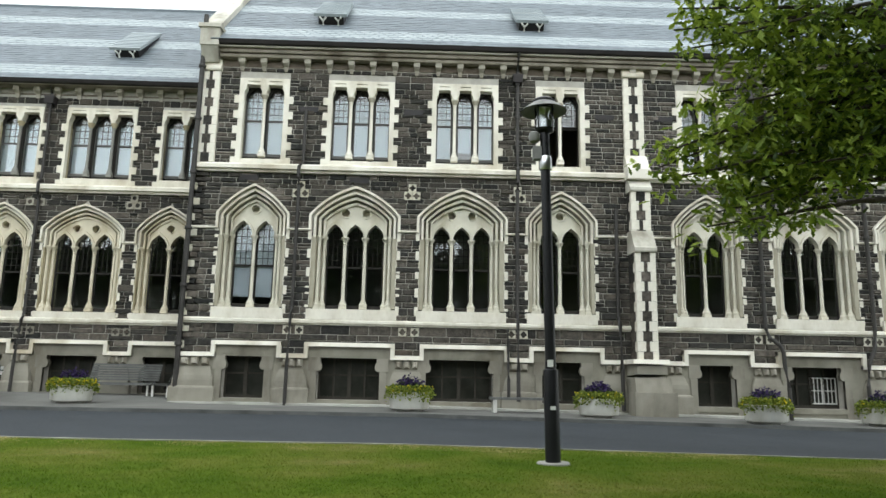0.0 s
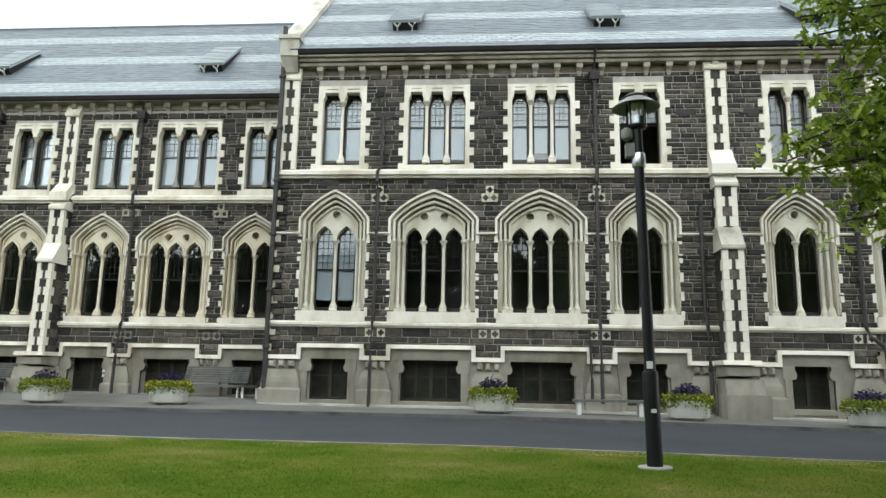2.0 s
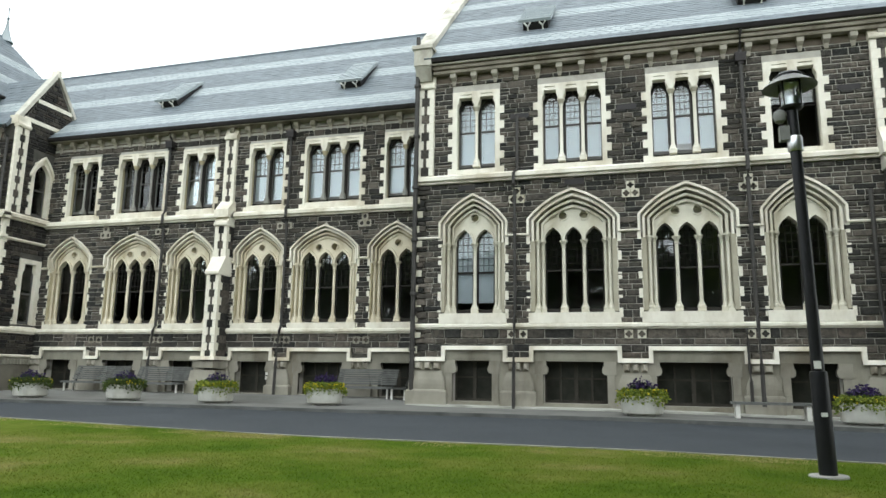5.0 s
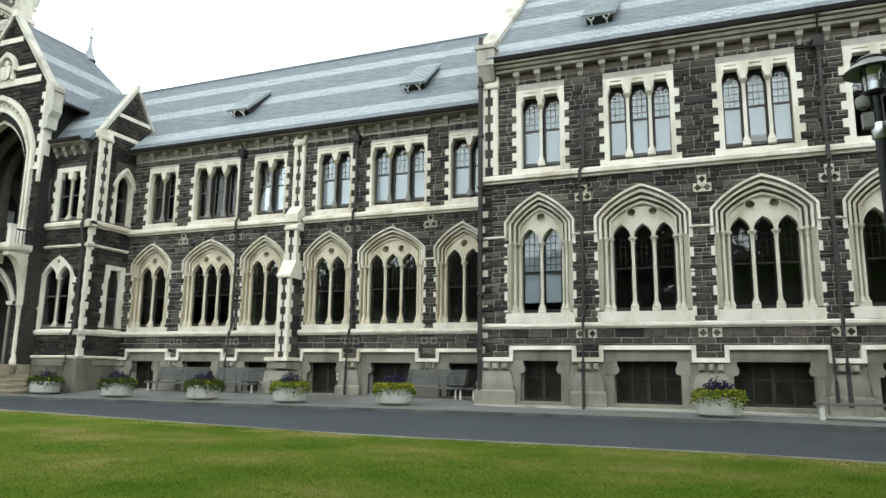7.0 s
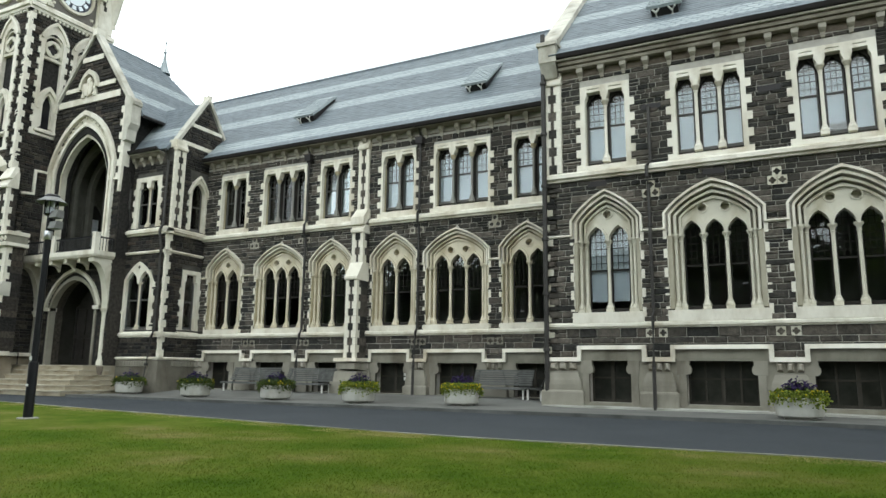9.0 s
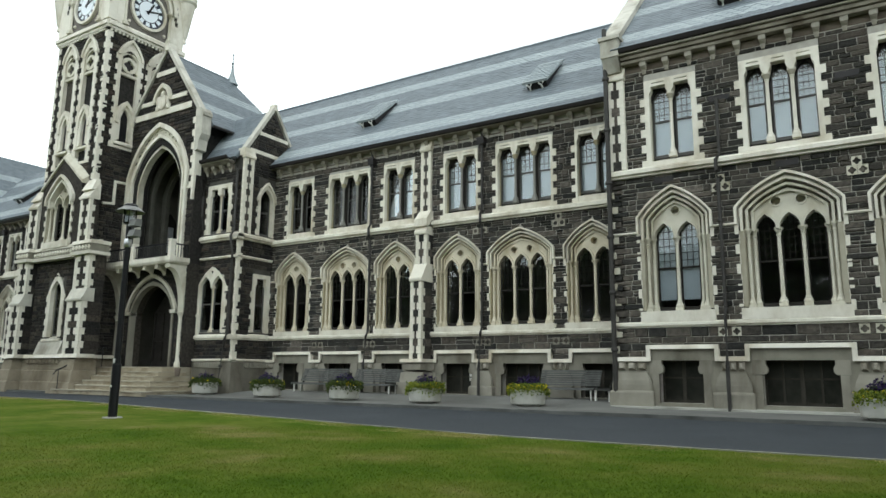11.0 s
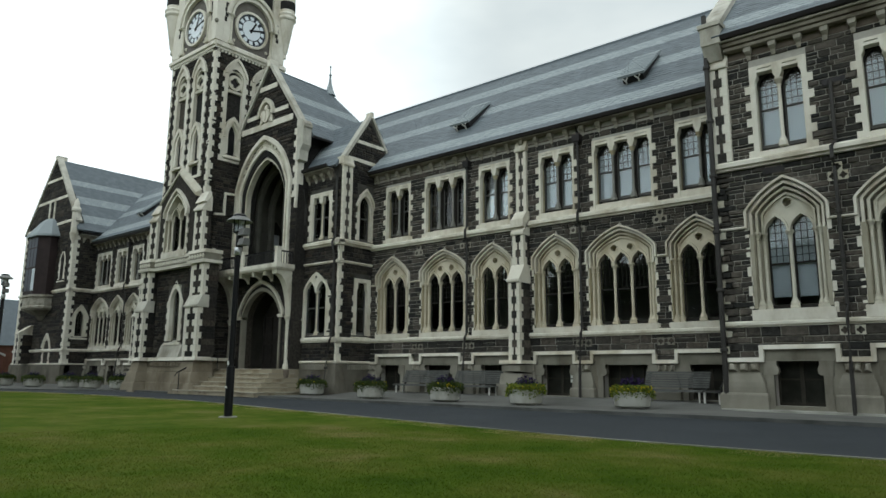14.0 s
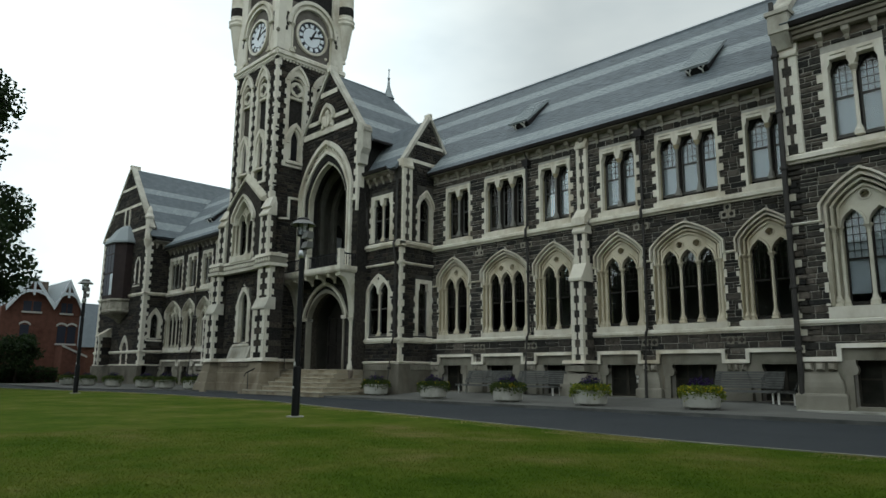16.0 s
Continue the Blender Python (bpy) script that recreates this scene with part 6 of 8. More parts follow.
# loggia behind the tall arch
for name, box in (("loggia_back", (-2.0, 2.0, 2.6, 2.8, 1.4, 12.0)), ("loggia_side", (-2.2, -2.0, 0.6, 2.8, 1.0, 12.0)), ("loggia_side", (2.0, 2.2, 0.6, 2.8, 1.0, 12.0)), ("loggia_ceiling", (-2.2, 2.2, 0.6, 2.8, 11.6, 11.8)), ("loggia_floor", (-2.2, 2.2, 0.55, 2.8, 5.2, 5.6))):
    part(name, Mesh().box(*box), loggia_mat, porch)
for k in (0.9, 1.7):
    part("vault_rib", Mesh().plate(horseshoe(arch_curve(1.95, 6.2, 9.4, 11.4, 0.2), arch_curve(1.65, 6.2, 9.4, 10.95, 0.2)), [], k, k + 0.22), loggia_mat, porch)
inner = part("inner_door", Mesh().plate(horseshoe(arch_curve(0.56, 5.6, 8.1, 8.95, 0.13), arch_curve(0.44, 5.6, 8.05, 8.7, 0.13)), [], -0.10, 0.0), loggia_mat, porch, "pointed doorway with a glazed leaf on the balcony", at=pose(-1.99, 2.2, 0, 0, 0, 90))
part("leaf", Mesh().plate(arch_curve(0.44, 5.6, 8.05, 8.7, 0.13), [[(-0.26, 6.7), (0.26, 6.7), (0.26, 8.0), (-0.26, 8.0)]], -0.05, -0.005), dark_timber, inner)
part("pane", Mesh().box(-0.26, 0.26, -0.03, -0.02, 6.7, 8.0), grey_sky_cloth, inner, "pale glass in the door leaf")
dl = part("entrance_door", Mesh().plate([(x + DX, z) for x, z in arch_curve(1.4, 1.1, 3.5, 4.75, 0.14)], [], 1.16, 1.22), dark_timber, porch, "dark timber double door under the arch")
for s in (-1, 1):
    for a, b, c, d in ((0.04, 0.14, 1.16, 4.1), (1.22, 1.32, 1.16, 3.7), (0.14, 1.22, 1.16, 1.42), (0.14, 1.22, 2.3, 2.45), (0.14, 1.22, 3.6, 3.72), (0.62, 0.70, 1.42, 3.6)):
        part("door_rail" if b - a > 0.2 else "door_stile", Mesh().box(DX + min(s * a, s * b), DX + max(s * a, s * b), 1.1, 1.155, c, d), dark_timber, dl)
# balcony on curved brackets
bal = part("balcony", Mesh().add([(x, y, z) for x0, x1, y0, z in ((-2.5, 2.6, -0.92, 5.46), (-2.56, 2.66, -0.98, 5.56), (-2.56, 2.66, -0.98, 5.74)) for x, y in ((x0, 0.0), (x0, y0), (x1, y0), (x1, 0.0))],
                                  [(0, 1, 2, 3), (11, 10, 9, 8)] + [(k * 4 + i, k * 4 + (i + 1) % 4, k * 4 + 4 + (i + 1) % 4, k * 4 + 4 + i) for k in range(2) for i in range(4)]), paint, porch, "stone balcony on curved brackets with an iron rail")
for u in (-2.1, -1.15, -0.2, 0.75, 1.6, 2.36):
    big = abs(u) > 2.0
    h, sweep = (1.9, 0.74) if big else (0.26, 0.36)
    prof = [(0, 5.47), (-0.86, 5.47), (-0.86, 5.28)] + [(-0.8 + sweep * math.sin(t * 0.157), 5.28 - h * (1 - math.cos(t * 0.157))) for t in range(1, 11)] + ([(0, 5.25 - h)] if big else [(-0.42, 5.4), (0, 5.4)])
    w = 0.17 if big else 0.09
    n = len(prof)
    br = part("bracket", Mesh().add([(u - w, y, z) for y, z in prof] + [(u + w, y, z) for y, z in prof], [tuple(range(n)), tuple(reversed(range(n, 2 * n)))] + [(i, n + i, n + (i + 1) % n, (i + 1) % n) for i in range(n)]), limestone, bal)
    if big:
        part("bracket_foot", Mesh().lathe(u, -0.02, [(0.10, 3.2), (0.11, 3.28), (0.16, 3.38), (0.17, 3.44)], 8), limestone, br)
        part("bracket_shaft", Mesh().lathe(u, -0.02, [(0.15, 1.1), (0.15, 1.3), (0.10, 1.4), (0.095, 3.2)], 10), pier_mat if u < 0 else limestone, br, smooth=True)
for u in (-2.2, -0.1, 2.48):
    part("post", Mesh().box(u - 0.10, u + 0.10, -0.92, -0.70, 5.74, 6.42), paint, bal)
    part("post_cap", Mesh().box(u - 0.125, u + 0.125, -0.945, -0.675, 6.42, 6.48), paint, bal)
rl = part("rail", Mesh().box(-2.2, 2.5, -0.84, -0.78, 6.28, 6.34), black_iron, bal, "black iron balustrade")
part("lower_rail", Mesh().box(-2.2, 2.5, -0.83, -0.79, 5.80, 5.84), black_iron, rl)
part("side_rail", Mesh().box(2.45, 2.51, -0.75, 0.35, 6.28, 6.34), black_iron, rl)
for k in range(39):
    part("baluster", Mesh().tube([(-2.1 + k * 0.12, -0.81, 5.74), (-2.1 + k * 0.12, -0.81, 6.3)], 0.017, 5), black_iron, rl)
for k in range(7):
    part("baluster", Mesh().tube([(2.48, -0.62 + k * 0.14, 5.74), (2.48, -0.62 + k * 0.14, 6.3)], 0.017, 5), black_iron, rl)
# porch roof with a hipped end and finial
slate_roof(porch, (3.13, 0.36, 11.81), (0, 1, 0), (-0.60, 0, 0.80), 6.1, 4.9, [(0.95, 1.55), (2.75, 3.35)], 42, clip=lambda t: (0.0, 6.13 - t * 0.58))
part("side_wall", Mesh().box(P1 - 0.3, P1 - 0.01, 0.62, 5.5, 8.5, 12.0), bluestone, porch)
part("gutter", Mesh().tube([(3.16, 0.36, 11.72), (3.16, 2.6, 11.72)], 0.07, 8), gutter_mat, porch, "black iron gutter along the eaves")
part("roof_left", Mesh().add([(-2.95, 0.3, 11.9), (0, 0.3, 15.75), (0, 3.8, 15.75), (-2.95, 6.4, 11.9)], [(0, 1, 2, 3)]), slate, porch)
part("roof_hip", Mesh().add([(3.1, 6.4, 11.85), (0.15, 3.75, 15.72), (-2.95, 6.4, 11.9)], [(0, 1, 2)]), slate, porch)
part("ridge", Mesh().tube([(0.1, 0.4, 15.78), (0.1, 3.8, 15.78)], 0.08, 6), slate, porch)
part("finial", Mesh().lathe(0.1, 3.75, [(0.34, 15.6), (0.2, 15.9), (0.09, 16.3), (0.045, 16.7), (0.09, 16.78), (0.03, 16.86), (0.025, 17.2), (0.06, 17.25), (0.01, 17.35)], 8), slate_light, porch, "slender grey finial on the ridge")
for name, box in (("inner_wall", (CF0, CX - 0.5, 2.05, 2.15, -0.2, 10)), ("inner_floor", (CF0, CX - 0.5, 0.45, 2.05, 6.2, 6.3))):
    part(name, Mesh().box(*box), inside, block_c)
# steps up to the door
stairs = thing("entrance_steps", pose(-27.4, YP, 0), "worn cream stone steps up to the entrance", "steps")
for k in range(6):
    z = 1.14 - 0.187 * k
    x1, y0 = 2.42 + 0.27 * k, -0.55 - 0.36 * (k + 1)
    st = part("step", Mesh().box(-2.35, x1, y0, 0.05, z - 0.187, z - 0.045), step_riser, stairs)
    part("tread", Mesh().box(-2.35, x1 + 0.02, y0 - 0.03, 0.05, z - 0.045, z + 0.002), step_mat, st)
part("landing", Mesh().box(-2.35, 2.4, -0.6, 1.2, 0.0, 1.136), step_mat, stairs)
part("side_wall", Mesh().box(-2.4, -2.1, -2.3, 0.1, -0.3, 1.12), tower_plinth, stairs)
hr = part("handrail", Mesh().tube([(-1.95, -0.4, 1.95), (-1.95, -0.8, 1.95), (-1.95, -2.8, 0.95), (-1.95, -2.9, 0.8)], 0.03, 6), black_iron, stairs, "black iron handrail")
for y, a, b in ((-0.8, 1.1, 1.95), (-2.7, 0.1, 1.0)):
    part("handrail_post", Mesh().tube([(-1.95, y, a), (-1.95, y, b)], 0.02, 5), black_iron, hr)

# ---- clock tower ----
TX0, TX1, TY = -34.0, -29.85, -2.5
tower = thing("clock_tower", pose(0, TY, 0), "tall bluestone clock tower with limestone dressings and clock faces", "tower")
TD = 4.0
TC = (TX0 + TX1) / 2
th = [(TC - 0.44, TC + 0.44, 2.4, 5.2), (TC - 0.65, TC + 0.65, 6.7, 9.6)]
PANELS = (TC - 0.82, TC + 0.82)
wall_t = part("wall", wall_panel(TX0, TX1, -0.5, 17.0, 0.5, th + [(u - 0.46, u + 0.46, 10.6, 16.2) for u in PANELS]), dark_mortar, tower, "dark squared bluestone tower wall")
tb = [(TC - 0.72, TC + 0.72, 1.9, 5.2), (TC - 1.5, TC + 1.5, 6.6, 9.6)]
lay_stones(wall_t, TX0, TX1, 1.6, 6.0, tb, 51, mat=basalt)
lay_stones(wall_t, TX0, TX1, 9.6, 17.0, [(u - 0.55, u + 0.55, 10.7, 16.3) for u in PANELS], 52, mat=basalt)
tower_side = thing("clock_tower_side", pose(TX1, TY, 0, 0, 0, 90), "side of the clock tower with a tall blind panel", "tower")
wall_ts = part("wall", wall_panel(0, TD, -0.5, 17.0, 0.5, [(u - 0.48, u + 0.48, 11.45, 16.15) for u in (1.2, 2.8)]), dark_mortar, tower_side, "dark squared bluestone tower wall")
lay_stones(wall_ts, 0, TD, 1.6, 17.0, [(u - 0.5, u + 0.5, 11.4, 16.2) for u in (1.2, 2.8)], 53, mat=basalt)
part("back_wall", Mesh().box(TX0, TX0 + 0.4, 0.5, TD, -0.5, 17.0), bluestone, tower)
part("back_wall", Mesh().box(TX0, TX1, TD - 0.4, TD, -0.5, 17.0), bluestone, tower)


def battered(u0, u1, y0, z0, z1, lean, flare, courses=4):
    """A plinth in courses whose front and sides lean inwards, each course a little behind the one below."""
    m = Mesh()
    for k in range(courses):
        a, b = k / courses, (k + 1) / courses
        za, zb = z0 + (z1 - z0) * a, z0 + (z1 - z0) * b - 0.012
        step = 0.022 * k
        rows = []
        for q, z, inset in ((a, za, 0.0), (b - 0.06, zb - 0.05, 0.0), (b, zb, 0.025)):
            f, y = flare * q + (step + inset) * (flare > 0), y0 + lean * q + step + inset
            rows.append([(u0 + f, y, z), (u1 - f, y, z), (u1 - f, 0.3, z), (u0 + f, 0.3, z)])
        faces = [(0, 3, 2, 1), (8, 9, 10, 11)] + [(r * 4 + i, r * 4 + (i + 1) % 4, r * 4 + 4 + (i + 1) % 4, r * 4 + 4 + i) for r in range(2) for i in range(4)]
        m.add([v for row in rows for v in row], faces)
    return m


BW = 0.82
BUTTS = ((-34.2, 0.82, -33.98), (-29.34, 1.14, -29.70))
part("plinth", battered(TX0 - 0.2, TX1 + 0.3, -0.42, -0.5, 1.5, 0.18, 0.0), tower_plinth, tower, "battered brown-grey stone plinth")
part("plinth", battered(0.0, 2.3, -0.5, -0.5, 1.5, 0.2, 0.0), tower_plinth, tower_side, "battered brown-grey stone plinth")
for u, bw, v in BUTTS:
    part("plinth_foot", battered(u - bw / 2 - 0.42, u + bw / 2 + 0.30, -1.15, -0.5, 1.5, 0.5, 0.36), tower_plinth, tower)
    part("string_course", Mesh().box(u - bw / 2 - 0.12, u + bw / 2 + 0.12, -0.74, 0.1, 1.5, 1.66, dy=0.08), paint, tower)
part("string_course", Mesh().box(TX0, TX1 - 0.1, -0.32, 0.1, 1.5, 1.66, dy=0.08), paint, tower)
part("string_course", Mesh().box(0.0, 2.0, -0.5, 0.05, 1.5, 1.64, dy=0.06), paint, tower_side)
for k in range(12):
    part("plinth_block", Mesh().stone(TX0 + 0.62 + 0.27 * k, TX0 + 0.76 + 0.27 * k, -0.31, -0.24, 1.24, 1.46, 0.03), tower_plinth, tower)
for u, bw, v in BUTTS:
    buttress(tower, u, bw, [(4.32, 0.62), (6.36, 0.45)], 1.62, "stepped corner buttress with long and short quoins", 0.3, weathered)
    s = -1 if u < TC else 1
    buttress(tower, v, BW - 0.04, [(8.95, 0.36)], 6.6, "stepped corner buttress with long and short quoins")
    top = v - s * 0.04
    part("weathering", Mesh().add([(v - BW / 2, -0.38, 8.95), (v + BW / 2, -0.38, 8.95), (v + BW / 2, 0.06, 8.95), (v - BW / 2, 0.06, 8.95), (top - 0.33, -0.1, 9.5), (top + 0.33, -0.1, 9.5), (top + 0.33, 0.06, 9.5), (top - 0.33, 0.06, 9.5)], [(0, 3, 2, 1), (4, 5, 6, 7), (0, 1, 5, 4), (1, 2, 6, 5), (2, 3, 7, 6), (3, 0, 4, 7)]), paint, tower)

# carved frieze that runs round the buttresses
for u0, u1, y0 in ((-34.74, -33.66, -0.55), (-33.66, -30.04, -0.3), (-30.04, -28.64, -0.55)):
    fr = part("frieze", Mesh().box(u0, u1, y0, 0.32 if y0 < -0.4 else 0.05, 6.1, 6.42), plinth_mat, tower, "carved limestone frieze")
    for z0, z1 in ((5.96, 6.1), (6.42, 6.58)):
        part("string_course", Mesh().box(u0 - 0.04, u1 + 0.04, y0 - 0.05, 0.36 if y0 < -0.4 else 0.05, z0, z1, dy=0.05 if z0 > 6.2 else -0.03), paint, fr)
    n = max(2, int((u1 - u0) / 0.21))
    for k in range(n):
        x = u0 + (k + 0.5) * (u1 - u0) / n
        part("frieze_boss", Mesh().plate([(x - 0.08, 6.26), (x, 6.16), (x + 0.08, 6.26), (x, 6.37)], [], y0 - 0.05, y0), paint, fr)
placed(lancet(tower, "pointed lancet in a broad limestone surround", 0.42, 2.5, 4.35, 5.02, 0.24, teeth=0.08, depth=0.34), TC)
part("sill_apron", Mesh().box(TC - 0.98, TC + 0.98, -0.26, 0.05, 1.66, 2.26, dy=0.2), weathered, tower)
# gablet over the two-light window
gb = part("gablet", Mesh().plate([(TC - 1.62, 6.58), (TC + 1.62, 6.58), (TC + 1.62, 9.45), (TC, 10.75), (TC - 1.62, 9.45)], [[(TC + x, z) for x, z in arch_curve(1.06, 6.8, 9.0, 9.88, 0.1)]], -0.26, 0.0), bluestone, tower, "bluestone gablet with a sloping limestone coping")
for s in (-1, 1):
    part("coping", Mesh().add([(TC + s * x, y, z) for x, z in ((1.72, 9.38), (0.0, 10.76)) for y, z in ((-0.34, z), (-0.34, z + 0.13), (0.0, z + 0.42), (0.0, z))], [(0, 1, 2, 3), (7, 6, 5, 4), (0, 4, 5, 1), (1, 5, 6, 2), (2, 6, 7, 3), (3, 7, 4, 0)]), limestone, gb)
w2 = lower_window(tower, 2, dict(zb=6.85, zs=8.5, ze=8.9, za=10.0, drop=8.6), 1.14, 0.64, 0.1, "pointed two-light tower window with shafts", orders=4)
w2.matrix_basis = pose(TC, -0.28, 0)


def tall_panel(o, u, hw, inner, z0, zs, za, low, label):
    """A tall blind panel: toothed surround, pointed head in two orders, a pierced disc, dark stone, and a small lancet low in it."""
    side = toothed(hw, hw + 0.11, hw, z0, zs, 0.27)[1:-1]
    crown = list(reversed(arch_curve(hw, zs, zs + 0.05, za, 0.14)))[1:-1]
    hole = arch_curve(inner, z0 + 0.12, zs - 0.05, za - 0.52, 0.14)
    win = part("window", Mesh().plate([(hw, z0)] + side + crown + mirror(side) + [(-hw, z0)], [hole], -0.07, 0.12), paint, o, label)
    win.matrix_basis = pose(u, 0, 0)
    part("hood_mould", Mesh().plate(horseshoe(arch_curve(hw + 0.05, zs - 0.05, zs + 0.05, za + 0.08, 0.14), arch_curve(hw - 0.07, zs - 0.05, zs + 0.03, za - 0.1, 0.14)), [], -0.15, 0.0), paint, win)
    part("inner_order", Mesh().plate(horseshoe(arch_curve(inner + 0.01, zs - 0.75, zs - 0.05, za - 0.51, 0.14), arch_curve(inner - 0.08, zs - 0.75, zs - 0.08, za - 0.66, 0.14)), [], 0.0, 0.14), limestone, win)
    part("panel", Mesh().box(-inner, inner, 0.13, 0.2, z0 + 0.1, za - 0.45), bluestone, win, "dark bluestone panel")
    zc = zs - 0.42
    d = part("pierced_disc", Mesh().plate(circle(0, zc, inner * 0.92, 20), [quatrefoil(0, zc, inner * 0.66)], -0.02, 0.1), limestone, win)
    part("impost", Mesh().box(-inner, inner, -0.01, 0.13, zc - inner * 0.92 - 0.16, zc - inner * 0.92 - 0.02), limestone, win)
    part("disc_hollow", Mesh().box(-inner * 0.6, inner * 0.6, 0.102, 0.125, zc - 0.3, zc + 0.3), gutter_mat, d)
    a, b = arch_curve(inner, low, low + 1.25, low + 1.95, 0.16), arch_curve(inner * 0.5, low + 0.1, low + 1.15, low + 1.65, 0.16)
    part("low_surround", Mesh().plate(horseshoe(a, b), [], -0.04, 0.13), paint, win)
    part("low_hood", Mesh().plate(horseshoe(arch_curve(inner + 0.1, low + 0.9, low + 1.25, low + 2.05, 0.16), arch_curve(inner - 0.08, low + 0.9, low + 1.25, low + 1.82, 0.16)), [], -0.12, 0.1), paint, win)
    part("low_pane", Mesh().box(-inner * 0.55, inner * 0.55, 0.10, 0.12, low, low + 1.7), black_iron, win)
    part("sill", Mesh().box(-inner - 0.1, inner + 0.1, -0.14, 0.12, low - 0.18, low + 0.08, dz=0.16), paint, win)


for u in PANELS:
    tall_panel(tower, u, 0.62, 0.42, 10.45, 15.95, 16.82, 11.35, "tall blind pointed panel with a pierced head")
for u in (1.2, 2.8):
    tall_panel(tower_side, u, 0.62, 0.44, 11.3, 15.95, 16.78, 11.65, "tall blind pointed panel with a pierced head")
part("label_moulding", Mesh().plate([(0.45, 8.5), (1.05, 8.56), (1.05, 9.62), (1.75, 9.66), (1.75, 9.76), (0.95, 9.72), (0.95, 8.66), (0.45, 8.6)], [], -0.12, 0.02), paint, tower_side)
def round_arch(x, z, r, n=16):
    return [(x - r * math.cos(math.pi * i / n), z + 1.06 * r * math.sin(math.pi * i / n)) for i in range(n + 1)]


for o, a, b, c in ((tower, TX0, TX1, TC + 0.2), (tower_side, 0, TD, 1.9)):
    corner_quoins(o, a - 0.02, 1, 9.0, 16.9, -0.045, 0.25, 0.13)
    corner_quoins(o, b + 0.02, -1, 9.0, 16.9, -0.045, 0.25, 0.13)
    # dentilled cornice, clock stage
    band(o, "cornice", a - 0.12, b + 0.12, 17.02, 17.45, 0.22, paint, "pale cornice under the clock")
    for k in range(int((b - a) / 0.2)):
        part("dentil", Mesh().box(a + 0.06 + 0.2 * k, a + 0.16 + 0.2 * k, -0.10, 0.05, 16.90, 17.05), paint, o)
    part("clock_stage", Mesh().box(a, b, 0.0, 0.5, 17.4, 22.6), bluestone, o)
    part("clock_spandrel", Mesh().box(c - 1.2, c + 1.2, -0.05, 0.02, 17.43, 20.4), clock_field, o)
    for s in (-1, 1):
        part("shaft", shaft(c + s * 1.22, -0.13, 17.45, 19.05, 0.075), limestone, o, smooth=True)
        e = b if s > 0 else a
        lo, hi = min(c + s * 1.3, e - s * 0.02), max(c + s * 1.3, e - s * 0.02)
        part("pier", Mesh().box(lo, hi, -0.16, 0.1, 17.43, 22.0), paint, o)
        m = Mesh()
        for k in range(4):
            x = c + s * (1.52 if k % 2 else 1.58)
            m.box(x - 0.08, x + 0.08, -0.164, -0.15, 18.55 + 0.27 * k, 18.8 + 0.27 * k)
        part("dark_chequer", m, bluestone, o, kind="stuff")
        for dx, dz in ((0.98, -0.85),):
            part("stud", Mesh().lathe(c + s * dx, -0.06, [(0.02, 18.62 + dz - 0.09), (0.08, 18.62 + dz - 0.05), (0.08, 18.62 + dz + 0.05), (0.02, 18.62 + dz + 0.09)], 8), paint, o)
    for o0, o1, y0 in ((1.55, 1.38, -0.3), (1.38, 1.26, -0.16), (1.26, 1.14, -0.24)):
        part("arch_order", Mesh().plate(horseshoe(round_arch(c, 19.0, o0), round_arch(c, 19.0, o1)), [], y0, 0.1), paint, o)
    clock = part("clock", Mesh().plate(circle(c, 18.66, 0.99, 40), [circle(c, 18.66, 0.86, 40)], -0.2, 0.0), paint, o, "white clock dial with dark ring and white hour marks")
    part("dial", Mesh().plate(circle(c, 18.66, 0.87, 40), [], -0.09, -0.055), clock_dark, clock)
    part("dial_centre", Mesh().plate(circle(c, 18.66, 0.53, 32), [], -0.12, -0.085), clock_white, clock)
    for h in range(12):
        t = h * math.pi / 6
        q = [(-0.09, 0.57), (0.09, 0.57), (0.11, 0.76), (-0.11, 0.76)]
        part("hour_mark", Mesh().plate([(c + x * math.cos(t) + z * math.sin(t), 18.66 - x * math.sin(t) + z * math.cos(t)) for x, z in q], [], -0.12, -0.085), clock_white, clock)
    for t, l, w in ((radians(27), 0.50, 0.06), (radians(73), 0.74, 0.045)):
        q = [(-w, -0.15), (w, -0.15), (w * 0.7, l), (0, l + 0.08), (-w * 0.7, l)]
        part("clock_pointer", Mesh().plate([(c + x * math.cos(t) + z * math.sin(t), 18.66 - x * math.sin(t) + z * math.cos(t)) for x, z in q], [], -0.15, -0.13), black_iron, clock)
for x, y in ((TX0 - 0.12, -0.1), (TX1 + 0.12, TD + 0.05), (TX0 - 0.12, TD + 0.1)):
    tur = part("corner_turret", Mesh().lathe(x, y, [(0.03, 17.82), (0.1, 17.88), (0.1, 18.0), (0.06, 18.06), (0.14, 18.2), (0.44, 20.0), (0.5, 20.04), (0.54, 20.12), (0.50, 20.2), (0.50, 20.26), (0.55, 20.34), (0.5, 20.42), (0.46, 20.46), (0.46, 22.4), (0.1, 23.6)], 14), paint, tower, "slender corbelled limestone corner turret", smooth=True)
    part("turret_band", Mesh().lathe(x, y, [(0.47, 20.62), (0.47, 21.1)], 14), bluestone, tur)
part("corner_pier", Mesh().box(TX1 - 0.24, TX1 + 0.2, -0.2, 0.24, 17.43, 22.0), paint, tower)
part("corner_boss", Mesh().lathe(TX1 + 0.2, -0.2, [(0.02, 18.25), (0.1, 18.32), (0.1, 18.42), (0.02, 18.5)], 8), plinth_mat, tower)
part("tower_top", Mesh().box(TX0, TX1, 0.0, TD, 22.3, 22.8), limestone, tower)

